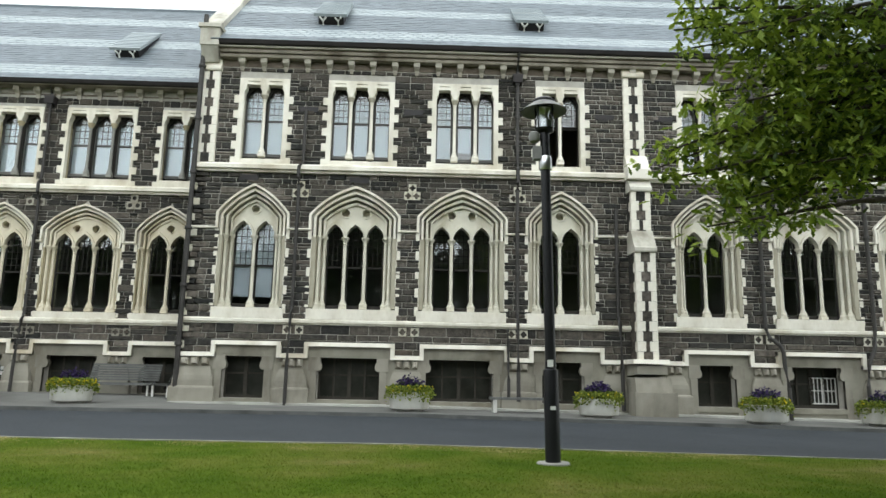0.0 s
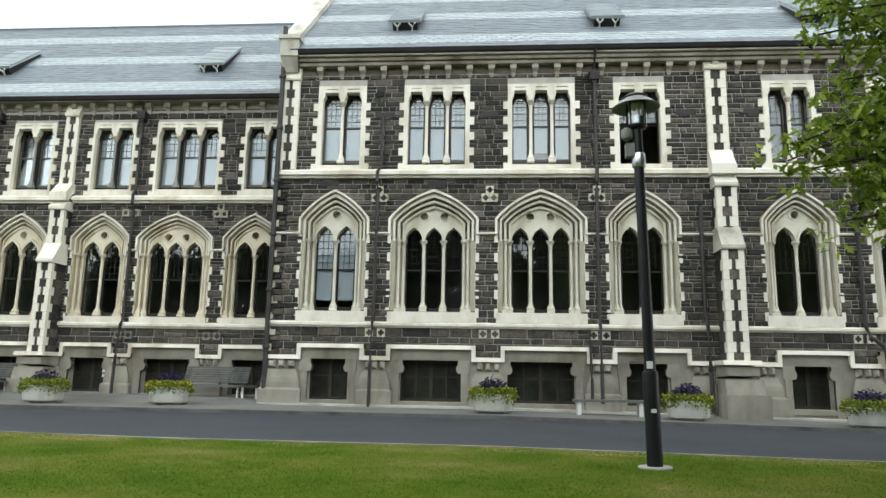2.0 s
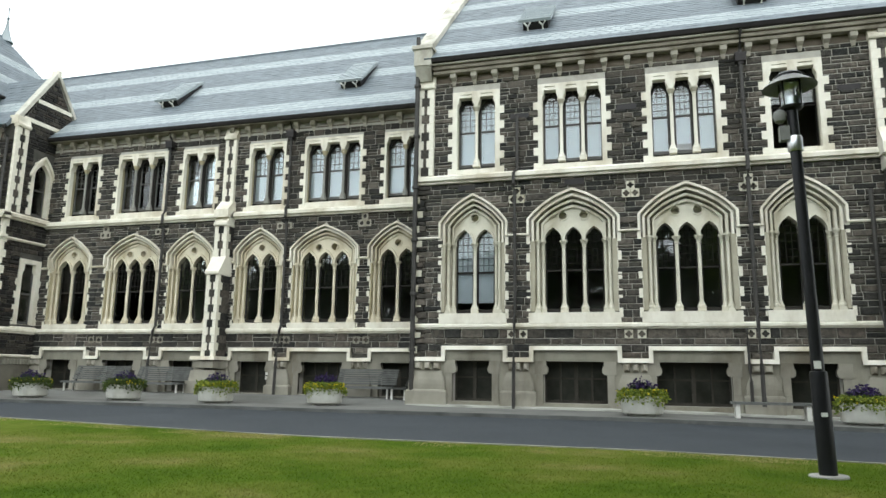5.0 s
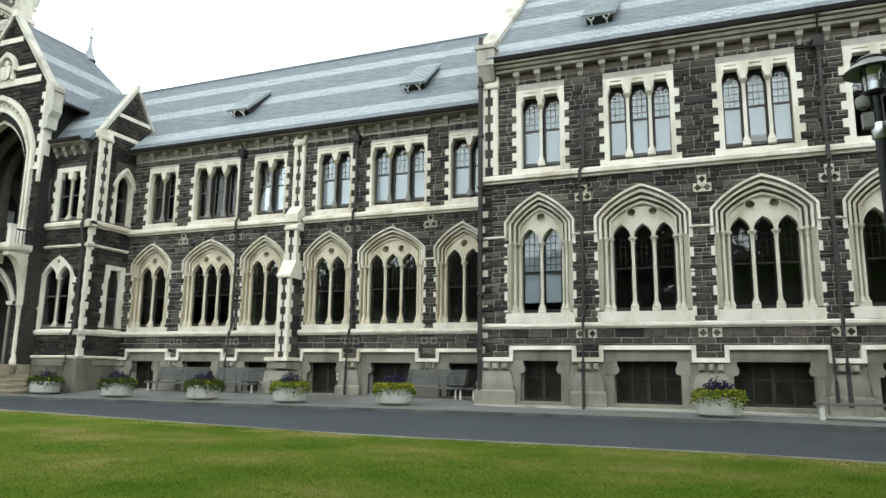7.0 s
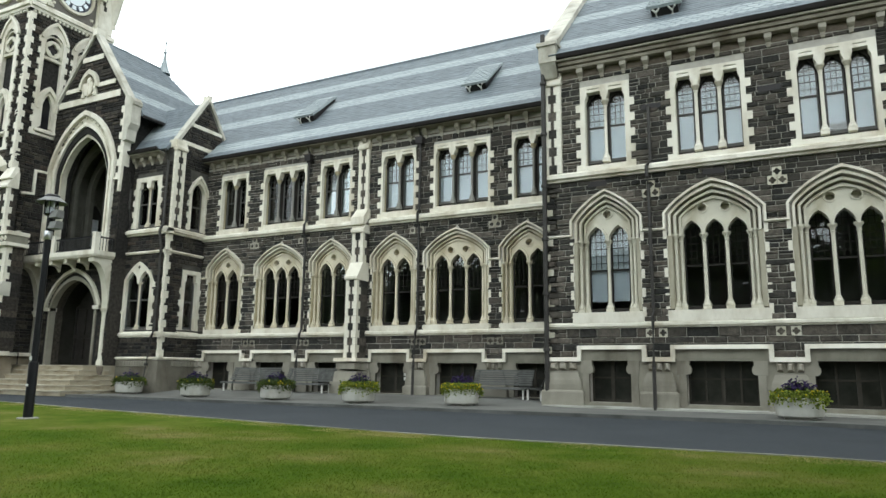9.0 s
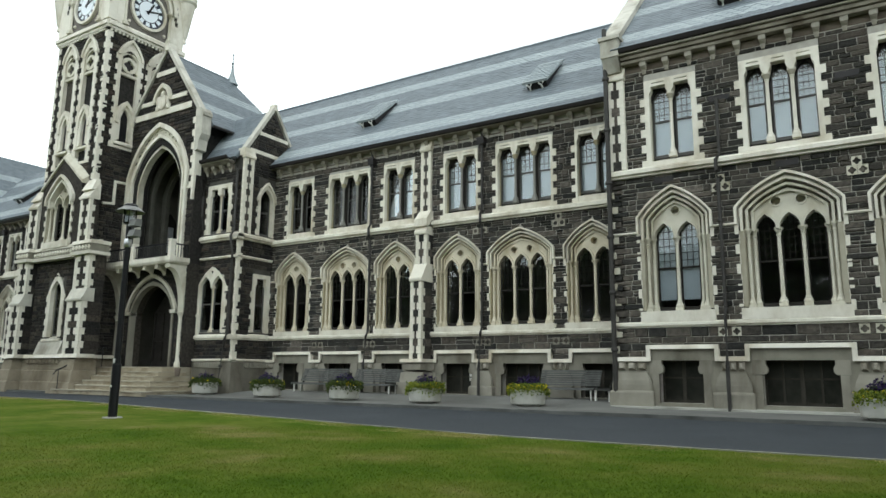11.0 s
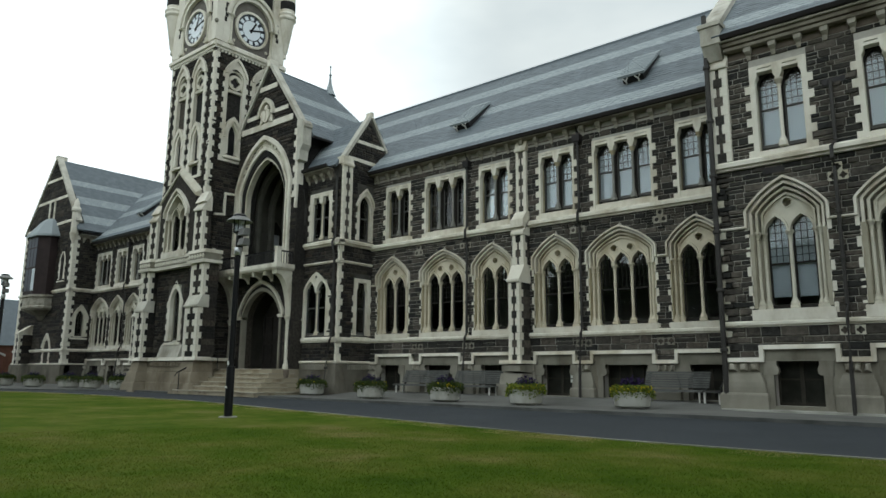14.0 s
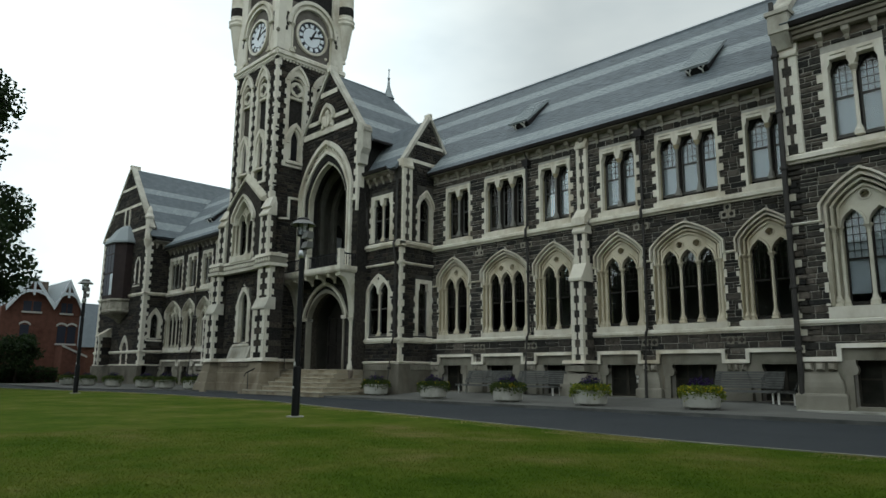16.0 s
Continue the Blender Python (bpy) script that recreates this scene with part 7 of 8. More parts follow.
merge_into(block_c, side_c)
merge_into(tower, tower_side)

# ---- far wing and far gabled block ----
wing_d = thing("far_wing", pose(0, YB, 0), "far bluestone wing beyond the clock tower", "building", "wings of the gothic building")
D_LOW = [(-49.95, 3), (-47.3, 2), (-45.05, 2)]
long_wing(wing_d, -51.5, -34.1, D_LOW, D_LOW, [(-51.5, -51.2), (-48.6, -48.2), (-46.3, -46.0), (-44.0, -42.9)], [(-49.95, 0.74), (-47.3, 0.5), (-45.05, 0.5)], [-46.17], [-43.45], 61, None, (-49.95, -47.3, -45.05))
slate_roof(wing_d, (-54.5, -0.5, 10.2), (1, 0, 0), up_b, 20.5, 7.6, [(0.5, 1.2), (3.0, 3.85), (5.5, 6.35)], 62)
part("back_roof", Mesh().add([(-54.5, 4.9, 15.56), (-34, 4.9, 15.56), (-34, 10.2, 10.2), (-54.5, 10.2, 10.2)], [(0, 1, 2, 3)]), slate, wing_d)
part("back_wall", Mesh().box(-54.5, -34.0, 9.9, 10.2, -0.5, 10.2), bluestone, wing_d)
lucarne(wing_d, -47.0, (0, -0.5, 10.2), PITCH_B, 2.1)
interior(wing_d, -51.4, -34.2, [-0.2, 1.6, 6.3, 10.0], 4.0)
YE = 0.2
far = thing("far_gabled_block", pose(0, YE, 0), "far gabled bluestone block with a dark oriel window", "building", "wings of the gothic building")
E0, E1, EC, EZ = -60.6, -51.45, -55.95, 16.9
wall_e = part("wall", Mesh().plate([(E0, -0.5), (E1, -0.5), (E1, 11.6), (EC, EZ), (E0, 11.6)], [], 0.0, 0.5), dark_mortar, far, "dark squared bluestone gable wall")
lay_stones(wall_e, E0, E1, 1.5, 16.6, [], 63, mean=0.6, course=0.24, top=lambda z: (E0, E1) if z < 11.6 else (E0 + (z - 11.6) * 0.86, E1 - (z - 11.6) * 0.84), mat=basalt)
coping(far, (E0 - 0.2, 11.5), (EC, EZ + 0.2), (-0.12, 0.3), 0.2, weathered)
coping(far, (E1 + 0.2, 11.5), (EC, EZ + 0.2), (-0.12, 0.3), 0.17, weathered)
part("apex_stone", Mesh().box(EC - 0.14, EC + 0.14, -0.16, 0.6, EZ, EZ + 0.36), paint, far)
for z in (11.6, 13.6, 15.2):
    w = (EZ - z) / (EZ - 11.6)
    part("gable_band", Mesh().box(EC - 4.6 * w, EC + 4.4 * w, -0.07, 0.05, z, z + 0.2), paint, far)
for s in (-0.55, 0.35):
    part("gable_slit", Mesh().box(EC + s, EC + s + 0.2, -0.09, 0.0, 11.8, 13.6), paint, far)
for z0, z1 in ((2.28, 2.5), (6.5, 6.76), (1.38, 1.5)):
    band(far, "string_course", E0 - 0.1, E1 + 0.15, z0, z1, 0.15, paint)
part("plinth", Mesh().box(E0 - 0.2, E1 + 0.2, -0.2, 0.1, -0.5, 1.38), block_plinth, far)
corner_quoins(far, E1 + 0.03, -1, 1.5, 11.4, -0.06, 0.5, 0.3)
corner_quoins(far, E0 - 0.03, 1, 1.5, 11.4, -0.06, 0.5, 0.3)
part("pinnacle", Mesh().lathe(E1 - 0.1, -0.05, [(0.08, 9.9), (0.25, 10.3), (0.32, 10.65), (0.26, 10.7), (0.26, 12.2), (0.34, 12.25), (0.34, 12.4), (0.22, 12.6), (0.18, 12.9), (0.04, 13.2)], 8), paint, far, "limestone pinnacle at the gable's foot")
placed(lancet(far, "pointed doorway in a limestone surround", 0.42, 1.45, 2.6, 3.2, 0.22, hood=True), -54.4)
placed(lancet(far, "pointed doorway in a limestone surround", 0.42, 1.45, 2.6, 3.2, 0.22, hood=True), -58.9)
placed(lancet(far, "small pointed window with pierced head", 0.3, 7.5, 8.9, 9.4, 0.2), -53.1)
buttress(far, -57.6, 0.7, [(4.0, 0.9)], 1.45, "stepped buttress under the oriel")
oriel_red = mottled("weathered dark red timber", (0.028, 0.020, 0.020), (0.045, 0.030, 0.029), 2.0, 0.7, 0.2, 0.01, 30)


def octagon(x, r, z, flat=0.55):
    return [(x - r, 0.05, z), (x - r, -r * 0.35, z), (x - r * flat, -r * 0.75, z), (x + r * flat, -r * 0.75, z), (x + r, -r * 0.35, z), (x + r, 0.05, z)]


def bay(rows, x):
    m = Mesh()
    pts = [p for r, z in rows for p in octagon(x, r, z)]
    n = 6
    return m.add(pts, [(k * n + i, k * n + (i + 1) % n, (k + 1) * n + (i + 1) % n, (k + 1) * n + i) for k in range(len(rows) - 1) for i in range(n)] + [tuple(reversed(range(n))), tuple(range((len(rows) - 1) * n, len(rows) * n))])


OX = -55.8
ori = part("oriel", bay([(1.52, 6.4), (1.52, 10.7)], OX), oriel_red, far, "dark red timber oriel window on a stone base")
part("oriel_base", bay([(1.62, 5.42), (1.62, 5.55), (1.54, 5.6), (1.54, 6.2), (1.66, 6.25), (1.66, 6.4)], OX), corbel_stone, ori)
part("oriel_corbel", bay([(0.25, 4.6), (0.5, 4.9), (1.1, 5.15), (1.5, 5.3), (1.5, 5.42)], OX), plinth_mat, ori)
part("oriel_roof", bay([(1.8, 10.7), (1.78, 10.85), (0.9, 11.9), (0.5, 12.2)], OX), slate_light, ori)
for k, (z0, z1) in enumerate(((6.7, 8.3), (8.45, 9.8), (9.9, 10.6))):
    for s in (-0.84, -0.25, 0.34):
        part("oriel_pane", Mesh().box(OX + s, OX + s + 0.5, -1.16, -1.13, z0, z1), sky_cloth if k == 0 and s > 0.2 else clock_dark, ori)
side_e = thing("far_block_side", pose(E1, YE, 0, 0, 0, 90), "side wall of the far gabled block", "building", "wings of the gothic building")
wall_es = part("wall", wall_panel(0, 1.7, -0.5, 10.8, 0.4, [(0.55, 1.2, 3.3, 5.2)]), dark_mortar, side_e, "dark squared bluestone wall with pale joints")
lay_stones(wall_es, 0, 1.7, 1.5, 10.7, [(0.4, 1.35, 3.0, 5.6)], 64, mat=basalt)
placed(lancet(side_e, "pointed window with hood in a limestone surround", 0.28, 3.4, 4.6, 5.2, 0.2, hood=True), 0.88)
for z0, z1 in ((2.28, 2.5), (6.5, 6.76), (1.38, 1.5)):
    band(side_e, "string_course", -0.1, 1.7, z0, z1, 0.15, paint)
corner_quoins(side_e, -0.03, 1, 1.5, 10.5, -0.06, 0.4, 0.24)
cornice(side_e, 0.3, 1.7, 10.0, 10.6, 0.5, 0.6)
slate_roof(side_e, (0.0, -0.4, 10.9), (1, 0, 0), (0, 0.62, 0.785), 12.0, 7.7, [(0.9, 1.6), (2.9, 3.6), (4.9, 5.6)], 65)
part("roof_left", Mesh().add([(E0 - 0.3, 0.2, 11.3), (E0 - 0.3, 12, 11.3), (EC, 12, EZ), (EC, 0.2, EZ)], [(0, 1, 2, 3)]), slate, far)
part("left_wall", Mesh().box(E0, E0 + 0.4, 0.5, 12, -0.5, 11.5).box(E0, E1, 11.6, 12, -0.5, 11.5), bluestone, far)
merge_into(far, side_e)

# ---- lamps ----
hat_mat = mottled("dark weathered steel", (0.15, 0.15, 0.145), (0.22, 0.22, 0.21), 4, 0.45, 0.1, 0.003, 60)
label_mat = material("pale sticker", (0.6, 0.6, 0.58), 0.6)


def street_lamp(x, y, flood, label, size=1.0, lean=0.0):
    z0 = road_z(x) * smooth_step(-16, -9, y) + 0.03
    lamp = thing("street_lamp", pose(x, y, z0, 0, lean, 0) @ Matrix.Scale(size, 4), label, "lamp", "lamps along the lawn")
    part("footing", Mesh().lathe(0, 0, [(0.19, -0.1), (0.19, 0.014), (0.175, 0.024)], 16), kerb_mat, lamp, "pale round concrete footing")
    part("lower_pole", Mesh().lathe(0, 0, [(0.088, 0.0), (0.088, 1.02), (0.084, 1.05), (0.064, 1.06), (0.058, 3.45)], 16), black_iron, lamp, smooth=True)
    part("collar", Mesh().lathe(0, 0, [(0.072, 3.43), (0.08, 3.45), (0.08, 3.58), (0.072, 3.60)], 16), metal, lamp, "brushed metal collar", smooth=True)
    part("upper_pole", Mesh().lathe(0, 0, [(0.058, 3.60), (0.058, 3.90), (0.11, 3.92), (0.12, 3.95)], 14), black_iron, lamp, smooth=True)
    head = part("lantern", Mesh().lathe(0, 0, [(0.118, 3.95), (0.12, 3.96), (0.12, 4.20), (0.12, 4.22)], 16), glass, lamp, "clear glass lantern")
    part("reflector", Mesh().lathe(0, 0, [(0.10, 3.955), (0.10, 4.05), (0.06, 4.07), (0.06, 4.14), (0.105, 4.21)], 12), metal, head, smooth=True)
    for k in range(4):
        a = math.pi / 4 + k * math.pi / 2
        part("stay", Mesh().tube([(0.122 * math.cos(a), 0.122 * math.sin(a), 3.94), (0.122 * math.cos(a), 0.122 * math.sin(a), 4.23)], 0.009, 5), black_iron, head)
    part("hat", Mesh().lathe(0, 0, [(0.0, 4.262), (0.12, 4.255), (0.274, 4.172), (0.285, 4.176), (0.21, 4.238), (0.13, 4.295)], 20), hat_mat, lamp, "wide shallow metal hat", smooth=True)
    part("cap", Mesh().lathe(0, 0, [(0.14, 4.285), (0.142, 4.315), (0.11, 4.34), (0.0, 4.35)], 18), black_iron, lamp, "low black cap")
    part("access_door", Mesh().box(-0.03, 0.03, -0.094, -0.07, 0.60, 0.64), label_mat, lamp)
    part("sticker", Mesh().box(-0.045, 0.02, -0.069, -0.04, 1.08, 1.16), label_mat, lamp)
    if flood == 0:
        part("sensor_ball", Mesh().lathe(-0.13, -0.02, [(0.02, 3.76), (0.06, 3.785), (0.075, 3.84), (0.06, 3.895), (0.02, 3.92)], 10), hat_mat, lamp, "small grey sensor ball", smooth=True)
        part("junction_box", Mesh().box(-0.15, -0.05, -0.06, 0.04, 3.56, 3.72), hat_mat, lamp)
    else:
        for k in range(2):
            part("floodlight", Mesh().box(0.09, 0.30, -0.1, 0.08, 3.63 + 0.22 * k, 3.78 + 0.22 * k, dy=0.05).box(0.05, 0.10, -0.03, 0.03, 3.66 + 0.22 * k, 3.74 + 0.22 * k), hat_mat, lamp, "small grey box floodlight")
    return lamp


street_lamp(1.79, -11.78, 0, "black steel lamp post with a wide metal hat and sensor", 1.015, -1.1)
street_lamp(-13.5, -11.2, 1, "black steel lamp post with two grey floodlights", 1.035)
street_lamp(-33.2, -9.6, 1, "far black steel lamp post by the driveway", 1.15)

# ---- planters ----
concrete = mottled("pale cast concrete", (0.46, 0.455, 0.415), (0.58, 0.575, 0.525), 2.5, 0.85, 0.25, 0.004, 60, (0.72, 0.7, 0.66), 1.6, (1, 1, 0.4))
soil = mottled("dark potting soil", (0.03, 0.022, 0.016), (0.05, 0.038, 0.028), 8, 0.95, 0.8, 0.02, 30)


def leaf_material(name, a, b):
    m = material(name, a, 0.55, spec=0.3)
    c = ramp(m, piece_random(m), [(0.0, a), (1.0, b)])
    bsdf = m.node_tree.nodes["Principled BSDF"]
    t = node(m, "ShaderNodeBsdfTranslucent")
    x = node(m, "ShaderNodeMixShader")
    x.inputs[0].default_value = 0.42
    link(m, c, bsdf.inputs["Base Color"])
    link(m, c, t.inputs["Color"])
    link(m, bsdf.outputs[0], x.inputs[1])
    link(m, t.outputs[0], x.inputs[2])
    link(m, x.outputs[0], m.node_tree.nodes["Material Output"].inputs["Surface"])
    return m


herb_mat = leaf_material("trailing green leaves", (0.06, 0.10, 0.012), (0.28, 0.325, 0.045))
dusky_mat = leaf_material("dark trailing leaves", (0.022, 0.040, 0.010), (0.11, 0.15, 0.03))
yellow_mat = leaf_material("yellow pansy petals", (0.55, 0.42, 0.01), (0.75, 0.62, 0.03))
violet_mat = leaf_material("deep violet flowers", (0.018, 0.010, 0.045), (0.05, 0.03, 0.11))
dark_leaf = leaf_material("dusky leaves", (0.02, 0.035, 0.015), (0.045, 0.07, 0.03))


def leaf_spray(m, p, size, rnd, tilt=0.9):
    """One folded leaf at p."""
    q = Euler((rnd.uniform(-tilt, tilt), rnd.uniform(-tilt, tilt), rnd.uniform(0, 6.28))).to_matrix()
    s = size * rnd.uniform(0.6, 1.25)
    pts = [(0, 0, 0), (s * 0.32, s * 0.35, s * 0.06), (s * 0.26, s * 0.75, s * 0.03), (0, s, -s * 0.06), (-s * 0.26, s * 0.75, s * 0.03), (-s * 0.32, s * 0.35, s * 0.06)]
    m.add([Vector(p) + q @ Vector(v) for v in pts], [(0, 1, 2, 3), (0, 3, 4, 5)])


def raw(m, name, mat):
    me = bpy.data.meshes.new(name)
    me.from_pydata(m.v, [], m.f)
    me.materials.append(mat)
    return me


def planter(x, y, seed, yellow, violet, label):
    rnd = random.Random(seed)
    pl = thing("planter", pose(x, y, pave_z(x), 0, 0, rnd.uniform(0, 90)) @ Matrix.Scale(0.9, 4), label, "planter", "planters along the pavement")
    part("tub", Mesh().lathe(0, 0, [(0.36, -0.01), (0.37, 0.055), (0.49, 0.06), (0.53, 0.085), (0.54, 0.12), (0.575, 0.47), (0.57, 0.51), (0.54, 0.525), (0.51, 0.51), (0.49, 0.42), (0.0, 0.42)], 28), concrete, pl, "round pale concrete tub", smooth=True)
    part("soil", Mesh().lathe(0, 0, [(0.49, 0.40), (0.49, 0.45), (0.0, 0.47)], 20), soil, pl)
    herb, yel, vio, dark = Mesh(), Mesh(), Mesh(), Mesh()
    for k in range(2600):
        a, r = rnd.uniform(0, 6.28), 0.67 * math.sqrt(rnd.uniform(0.15, 1.0))
        z = 0.63 - 0.24 * max(0.0, (r - 0.5) / 0.15) * rnd.random() + rnd.uniform(-0.08, 0.07)
        if r > 0.52 and math.sin(a * 3 + seed) > 0.3:
            z -= rnd.uniform(0, 0.12)
        leaf_spray(herb, (r * math.cos(a), r * math.sin(a), z), 0.07, rnd, 1.2)
    for k in range(int(170 * yellow)):
        a, r = rnd.uniform(0, 6.28), rnd.uniform(0.40, 0.66)
        leaf_spray(yel, (r * math.cos(a), r * math.sin(a), 0.60 + rnd.uniform(-0.10, 0.08)), 0.07, rnd, 1.4)
    for k in range(int(330 * violet)):
        a, r = rnd.uniform(0, 6.28), 0.36 * math.sqrt(rnd.random())
        leaf_spray(vio, (r * math.cos(a), r * math.sin(a), rnd.uniform(0.66, 1.02 - 0.5 * r)), 0.08, rnd, 1.5)
    for k in range(260):
        a, r = rnd.uniform(0, 6.28), 0.38 * math.sqrt(rnd.random())
        leaf_spray(dark, (r * math.cos(a), r * math.sin(a), rnd.uniform(0.55, 0.92 - 0.5 * r)), 0.085, rnd, 1.5)
    for m, mat, nm in ((herb, herb_mat if yellow > 0.4 else dusky_mat, "trailing_foliage"), (yel, yellow_mat, "yellow_blossom"), (vio, violet_mat, "violet_blossom"), (dark, dark_leaf, "inner_foliage")):
        if m.f:
            part(nm, raw(m, nm, mat), mat, pl, kind="stuff")
    return pl


for k, (x, y, ye, vi) in enumerate(((-22.85, -1.25, 0.15, 0.3), (-18.75, -1.88, 0.35, 0.5), (-15.2, -1.88, 0.3, 0.6), (-11.95, -1.95, 0.9, 0.55), (-8.75, -1.45, 1.3, 1.0), (-0.05, -2.3, 0.5, 0.9), (4.7, -2.25, 0.45, 1.2), (8.7, -2.75, 0.5, 0.8), (12.1, -2.0, 0.5, 0.8),
                              (-35.62, -3.12, 0.1, 0.3), (-37.6, -3.75, 0.1, 0.3), (-40.3, -3.75, 0.1, 0.3), (-43.4, -4.4, 0.1, 0.3), (-47.6, -4.5, 0.1, 0.2), (-50.0, -4.85, 0.1, 0.2))):
    planter(x, y, 70 + k, ye, vi, "round concrete planter with %s on the pavement" % ("yellow and violet flowers" if ye > 0.4 else "green leaves and violet flowers"))

# ---- benches ----
slat_mat = mottled("weathered grey timber", (0.088, 0.090, 0.086), (0.150, 0.152, 0.145), 6, 0.8, 0.3, 0.004, 70, (0.75, 0.73, 0.7), 3.0, (0.3, 3, 3))


def bench(x, y, turn, length, label):
    b = thing("bench", pose(x, y, pave_z(x) + pave_rise(x, y), 0, 0, turn), label, "bench", "slatted benches")
    h = length / 2
    for k in range(7):
        part("back_slat", Mesh().box(-h, h, 0.30 + 0.035 * k, 0.325 + 0.035 * k, 0.40 + 0.07 * k, 0.458 + 0.07 * k), slat_mat, b)
    for k in range(7):
        part("seat_slat", Mesh().box(-h, h, -0.22 + 0.075 * k, -0.172 + 0.075 * k, 0.325 - 0.006 * k, 0.355 - 0.006 * k), slat_mat, b)
    part("front_rail", Mesh().box(-h, h, -0.25, -0.225, 0.28, 0.34), slat_mat, b)
    for s in (-h + 0.12, h - 0.12):
        part("leg", Mesh().box(s - 0.022, s + 0.022, -0.2, -0.14, -0.02, 0.31), white_bar, b, "white painted leg")
        part("leg", Mesh().box(s - 0.022, s + 0.022, 0.22, 0.28, -0.02, 0.31), white_bar, b, "white painted leg")
        part("back_stay", Mesh().add([(s - 0.025, 0.26, 0.27), (s + 0.025, 0.26, 0.27), (s + 0.025, 0.32, 0.27), (s - 0.025, 0.32, 0.27), (s - 0.025, 0.56, 0.87), (s + 0.025, 0.56, 0.87), (s + 0.025, 0.61, 0.87), (s - 0.025, 0.61, 0.87)], [(0, 3, 2, 1), (4, 5, 6, 7), (0, 1, 5, 4), (1, 2, 6, 5), (2, 3, 7, 6), (3, 0, 4, 7)]), black_iron, b)
    return b


bench(-8.42, 0.55, 0, 2.0, "weathered grey slatted bench with white legs by the wall")
bench(-16.0, 0.55, 0, 2.15, "weathered grey slatted bench with white legs by the wall")
bench(-18.6, 0.55, 0, 2.3, "weathered grey slatted bench with white legs by the wall")
bench(-7.2, 0.95, -90, 1.5, "weathered slatted bench end-on in the corner")
sb = thing("backless_bench", pose(2.95, -1.35, pave_z(2.95)), "low backless bench with timber seat and white supports", "bench", "slatted benches")
for k in range(4):
    part("seat_slat", Mesh().box(-0.92, 0.92, -0.2 + 0.1 * k, -0.11 + 0.1 * k, 0.34, 0.40), slat_mat, sb)
for s in (-0.78, 0.78):
    part("support", Mesh().box(s - 0.05, s + 0.05, -0.17, 0.17, -0.05, 0.34), white_bar, sb, "white concrete support")
pot = thing("small_pot", pose(-24.15, -1.6, 0.768) @ Matrix.Scale(0.66, 4), "small dark terracotta pot on the steps", "pot")
part("body", Mesh().lathe(0, 0, [(0.12, 0.0), (0.17, 0.2), (0.19, 0.45), (0.16, 0.5), (0.14, 0.45), (0.0, 0.42)], 12), brown_stone, pot, smooth=True)

# ---- trees ----
bark = mottled("dark fissured bark", (0.03, 0.024, 0.018), (0.06, 0.05, 0.04), 6, 0.9, 0.9, 0.03, 18)
# light in the oak's crown is set by colour: dark inside, bright at tips
oak_leaf = leaf_material("fresh oak leaves", (0.016, 0.038, 0.006), (0.125, 0.185, 0.024))
lit_leaf = leaf_material("oak leaves in lit colour", (0.09, 0.15, 0.015), (0.30, 0.38, 0.05))
far_leaf = leaf_material("dark summer leaves", (0.012, 0.028, 0.008), (0.035, 0.06, 0.018))


def oak_leaves(m, p, size, rnd, droop=0.5):
    """A lobed leaf with two halves folded a little along its rib."""
    q = Euler((rnd.uniform(-0.9, 0.5) - droop * 0.5, rnd.uniform(-0.7, 0.7), rnd.uniform(0, 6.28))).to_matrix()
    s = size * rnd.uniform(0.65, 1.2)
    half = [(0.03, 0.0), (0.13, 0.20), (0.08, 0.30), (0.25, 0.46), (0.13, 0.55), (0.27, 0.72), (0.12, 0.80), (0.10, 0.95), (0.0, 1.0)]
    rib = [(0, 0.0, 0), (0, 1.0, -0.10)]
    right = [(a, b, 0.16 * a - 0.10 * b * b) for a, b in half]
    left = [(-a, b, 0.16 * a - 0.10 * b * b) for a, b in reversed(half[:-1])]
    pts = [rib[0]] + right + left
    m.add([Vector(p) + q @ Vector(v) * s for v in pts], [tuple(range(0, 10)), (0, 9) + tuple(range(10, len(pts)))])


tree = thing("oak_tree", pose(0, 0, 0.03), "leafy oak whose low boughs hang into view", "tree")
part("trunk", Mesh().tube([(8.2, -15.2, -0.2), (8.1, -15.2, 0.6), (8.0, -15.3, 2.2), (7.9, -15.2, 4.2), (7.7, -15.3, 6.5), (7.5, -15.2, 8.5)], [0.55, 0.42, 0.36, 0.30, 0.2, 0.08], 12), bark, tree, smooth=True)
rnd = random.Random(11)
crown, fringe = Mesh(), Mesh()
TIPS = [(1.75, -16.2, 3.15), (1.72, -16.2, 3.01), (1.86, -16.1, 2.95), (2.05, -16.0, 3.32), (2.03, -16.3, 2.94), (2.12, -15.9, 2.95), (2.31, -16.1, 3.20), (2.17, -16.2, 2.78), (2.09, -15.9, 2.76), (2.14, -16.1, 2.61),
        (1.66, -16.2, 2.26), (1.60, -16.2, 2.16), (1.74, -16.1, 2.14), (1.89, -16.1, 2.39), (1.85, -16.3, 2.12), (2.14, -16.0, 2.36), (2.17, -16.2, 2.45), (2.34, -15.9, 2.29), (1.86, -16.2, 1.82), (1.96, -16.1, 1.93),
        (2.07, -16.2, 1.98), (2.09, -16.0, 2.09), (2.57, -15.9, 2.82), (2.43, -16.1, 2.37), (2.45, -16.0, 2.30), (2.65, -16.1, 2.99), (2.81, -15.8, 2.64), (2.65, -16.0, 2.32), (3.04, -15.7, 2.48), (2.84, -16.0, 2.30),
        (2.41, -16.2, 2.2), (3.03, -15.9, 2.42), (3.35, -15.6, 2.81), (3.37, -15.5, 3.27)]
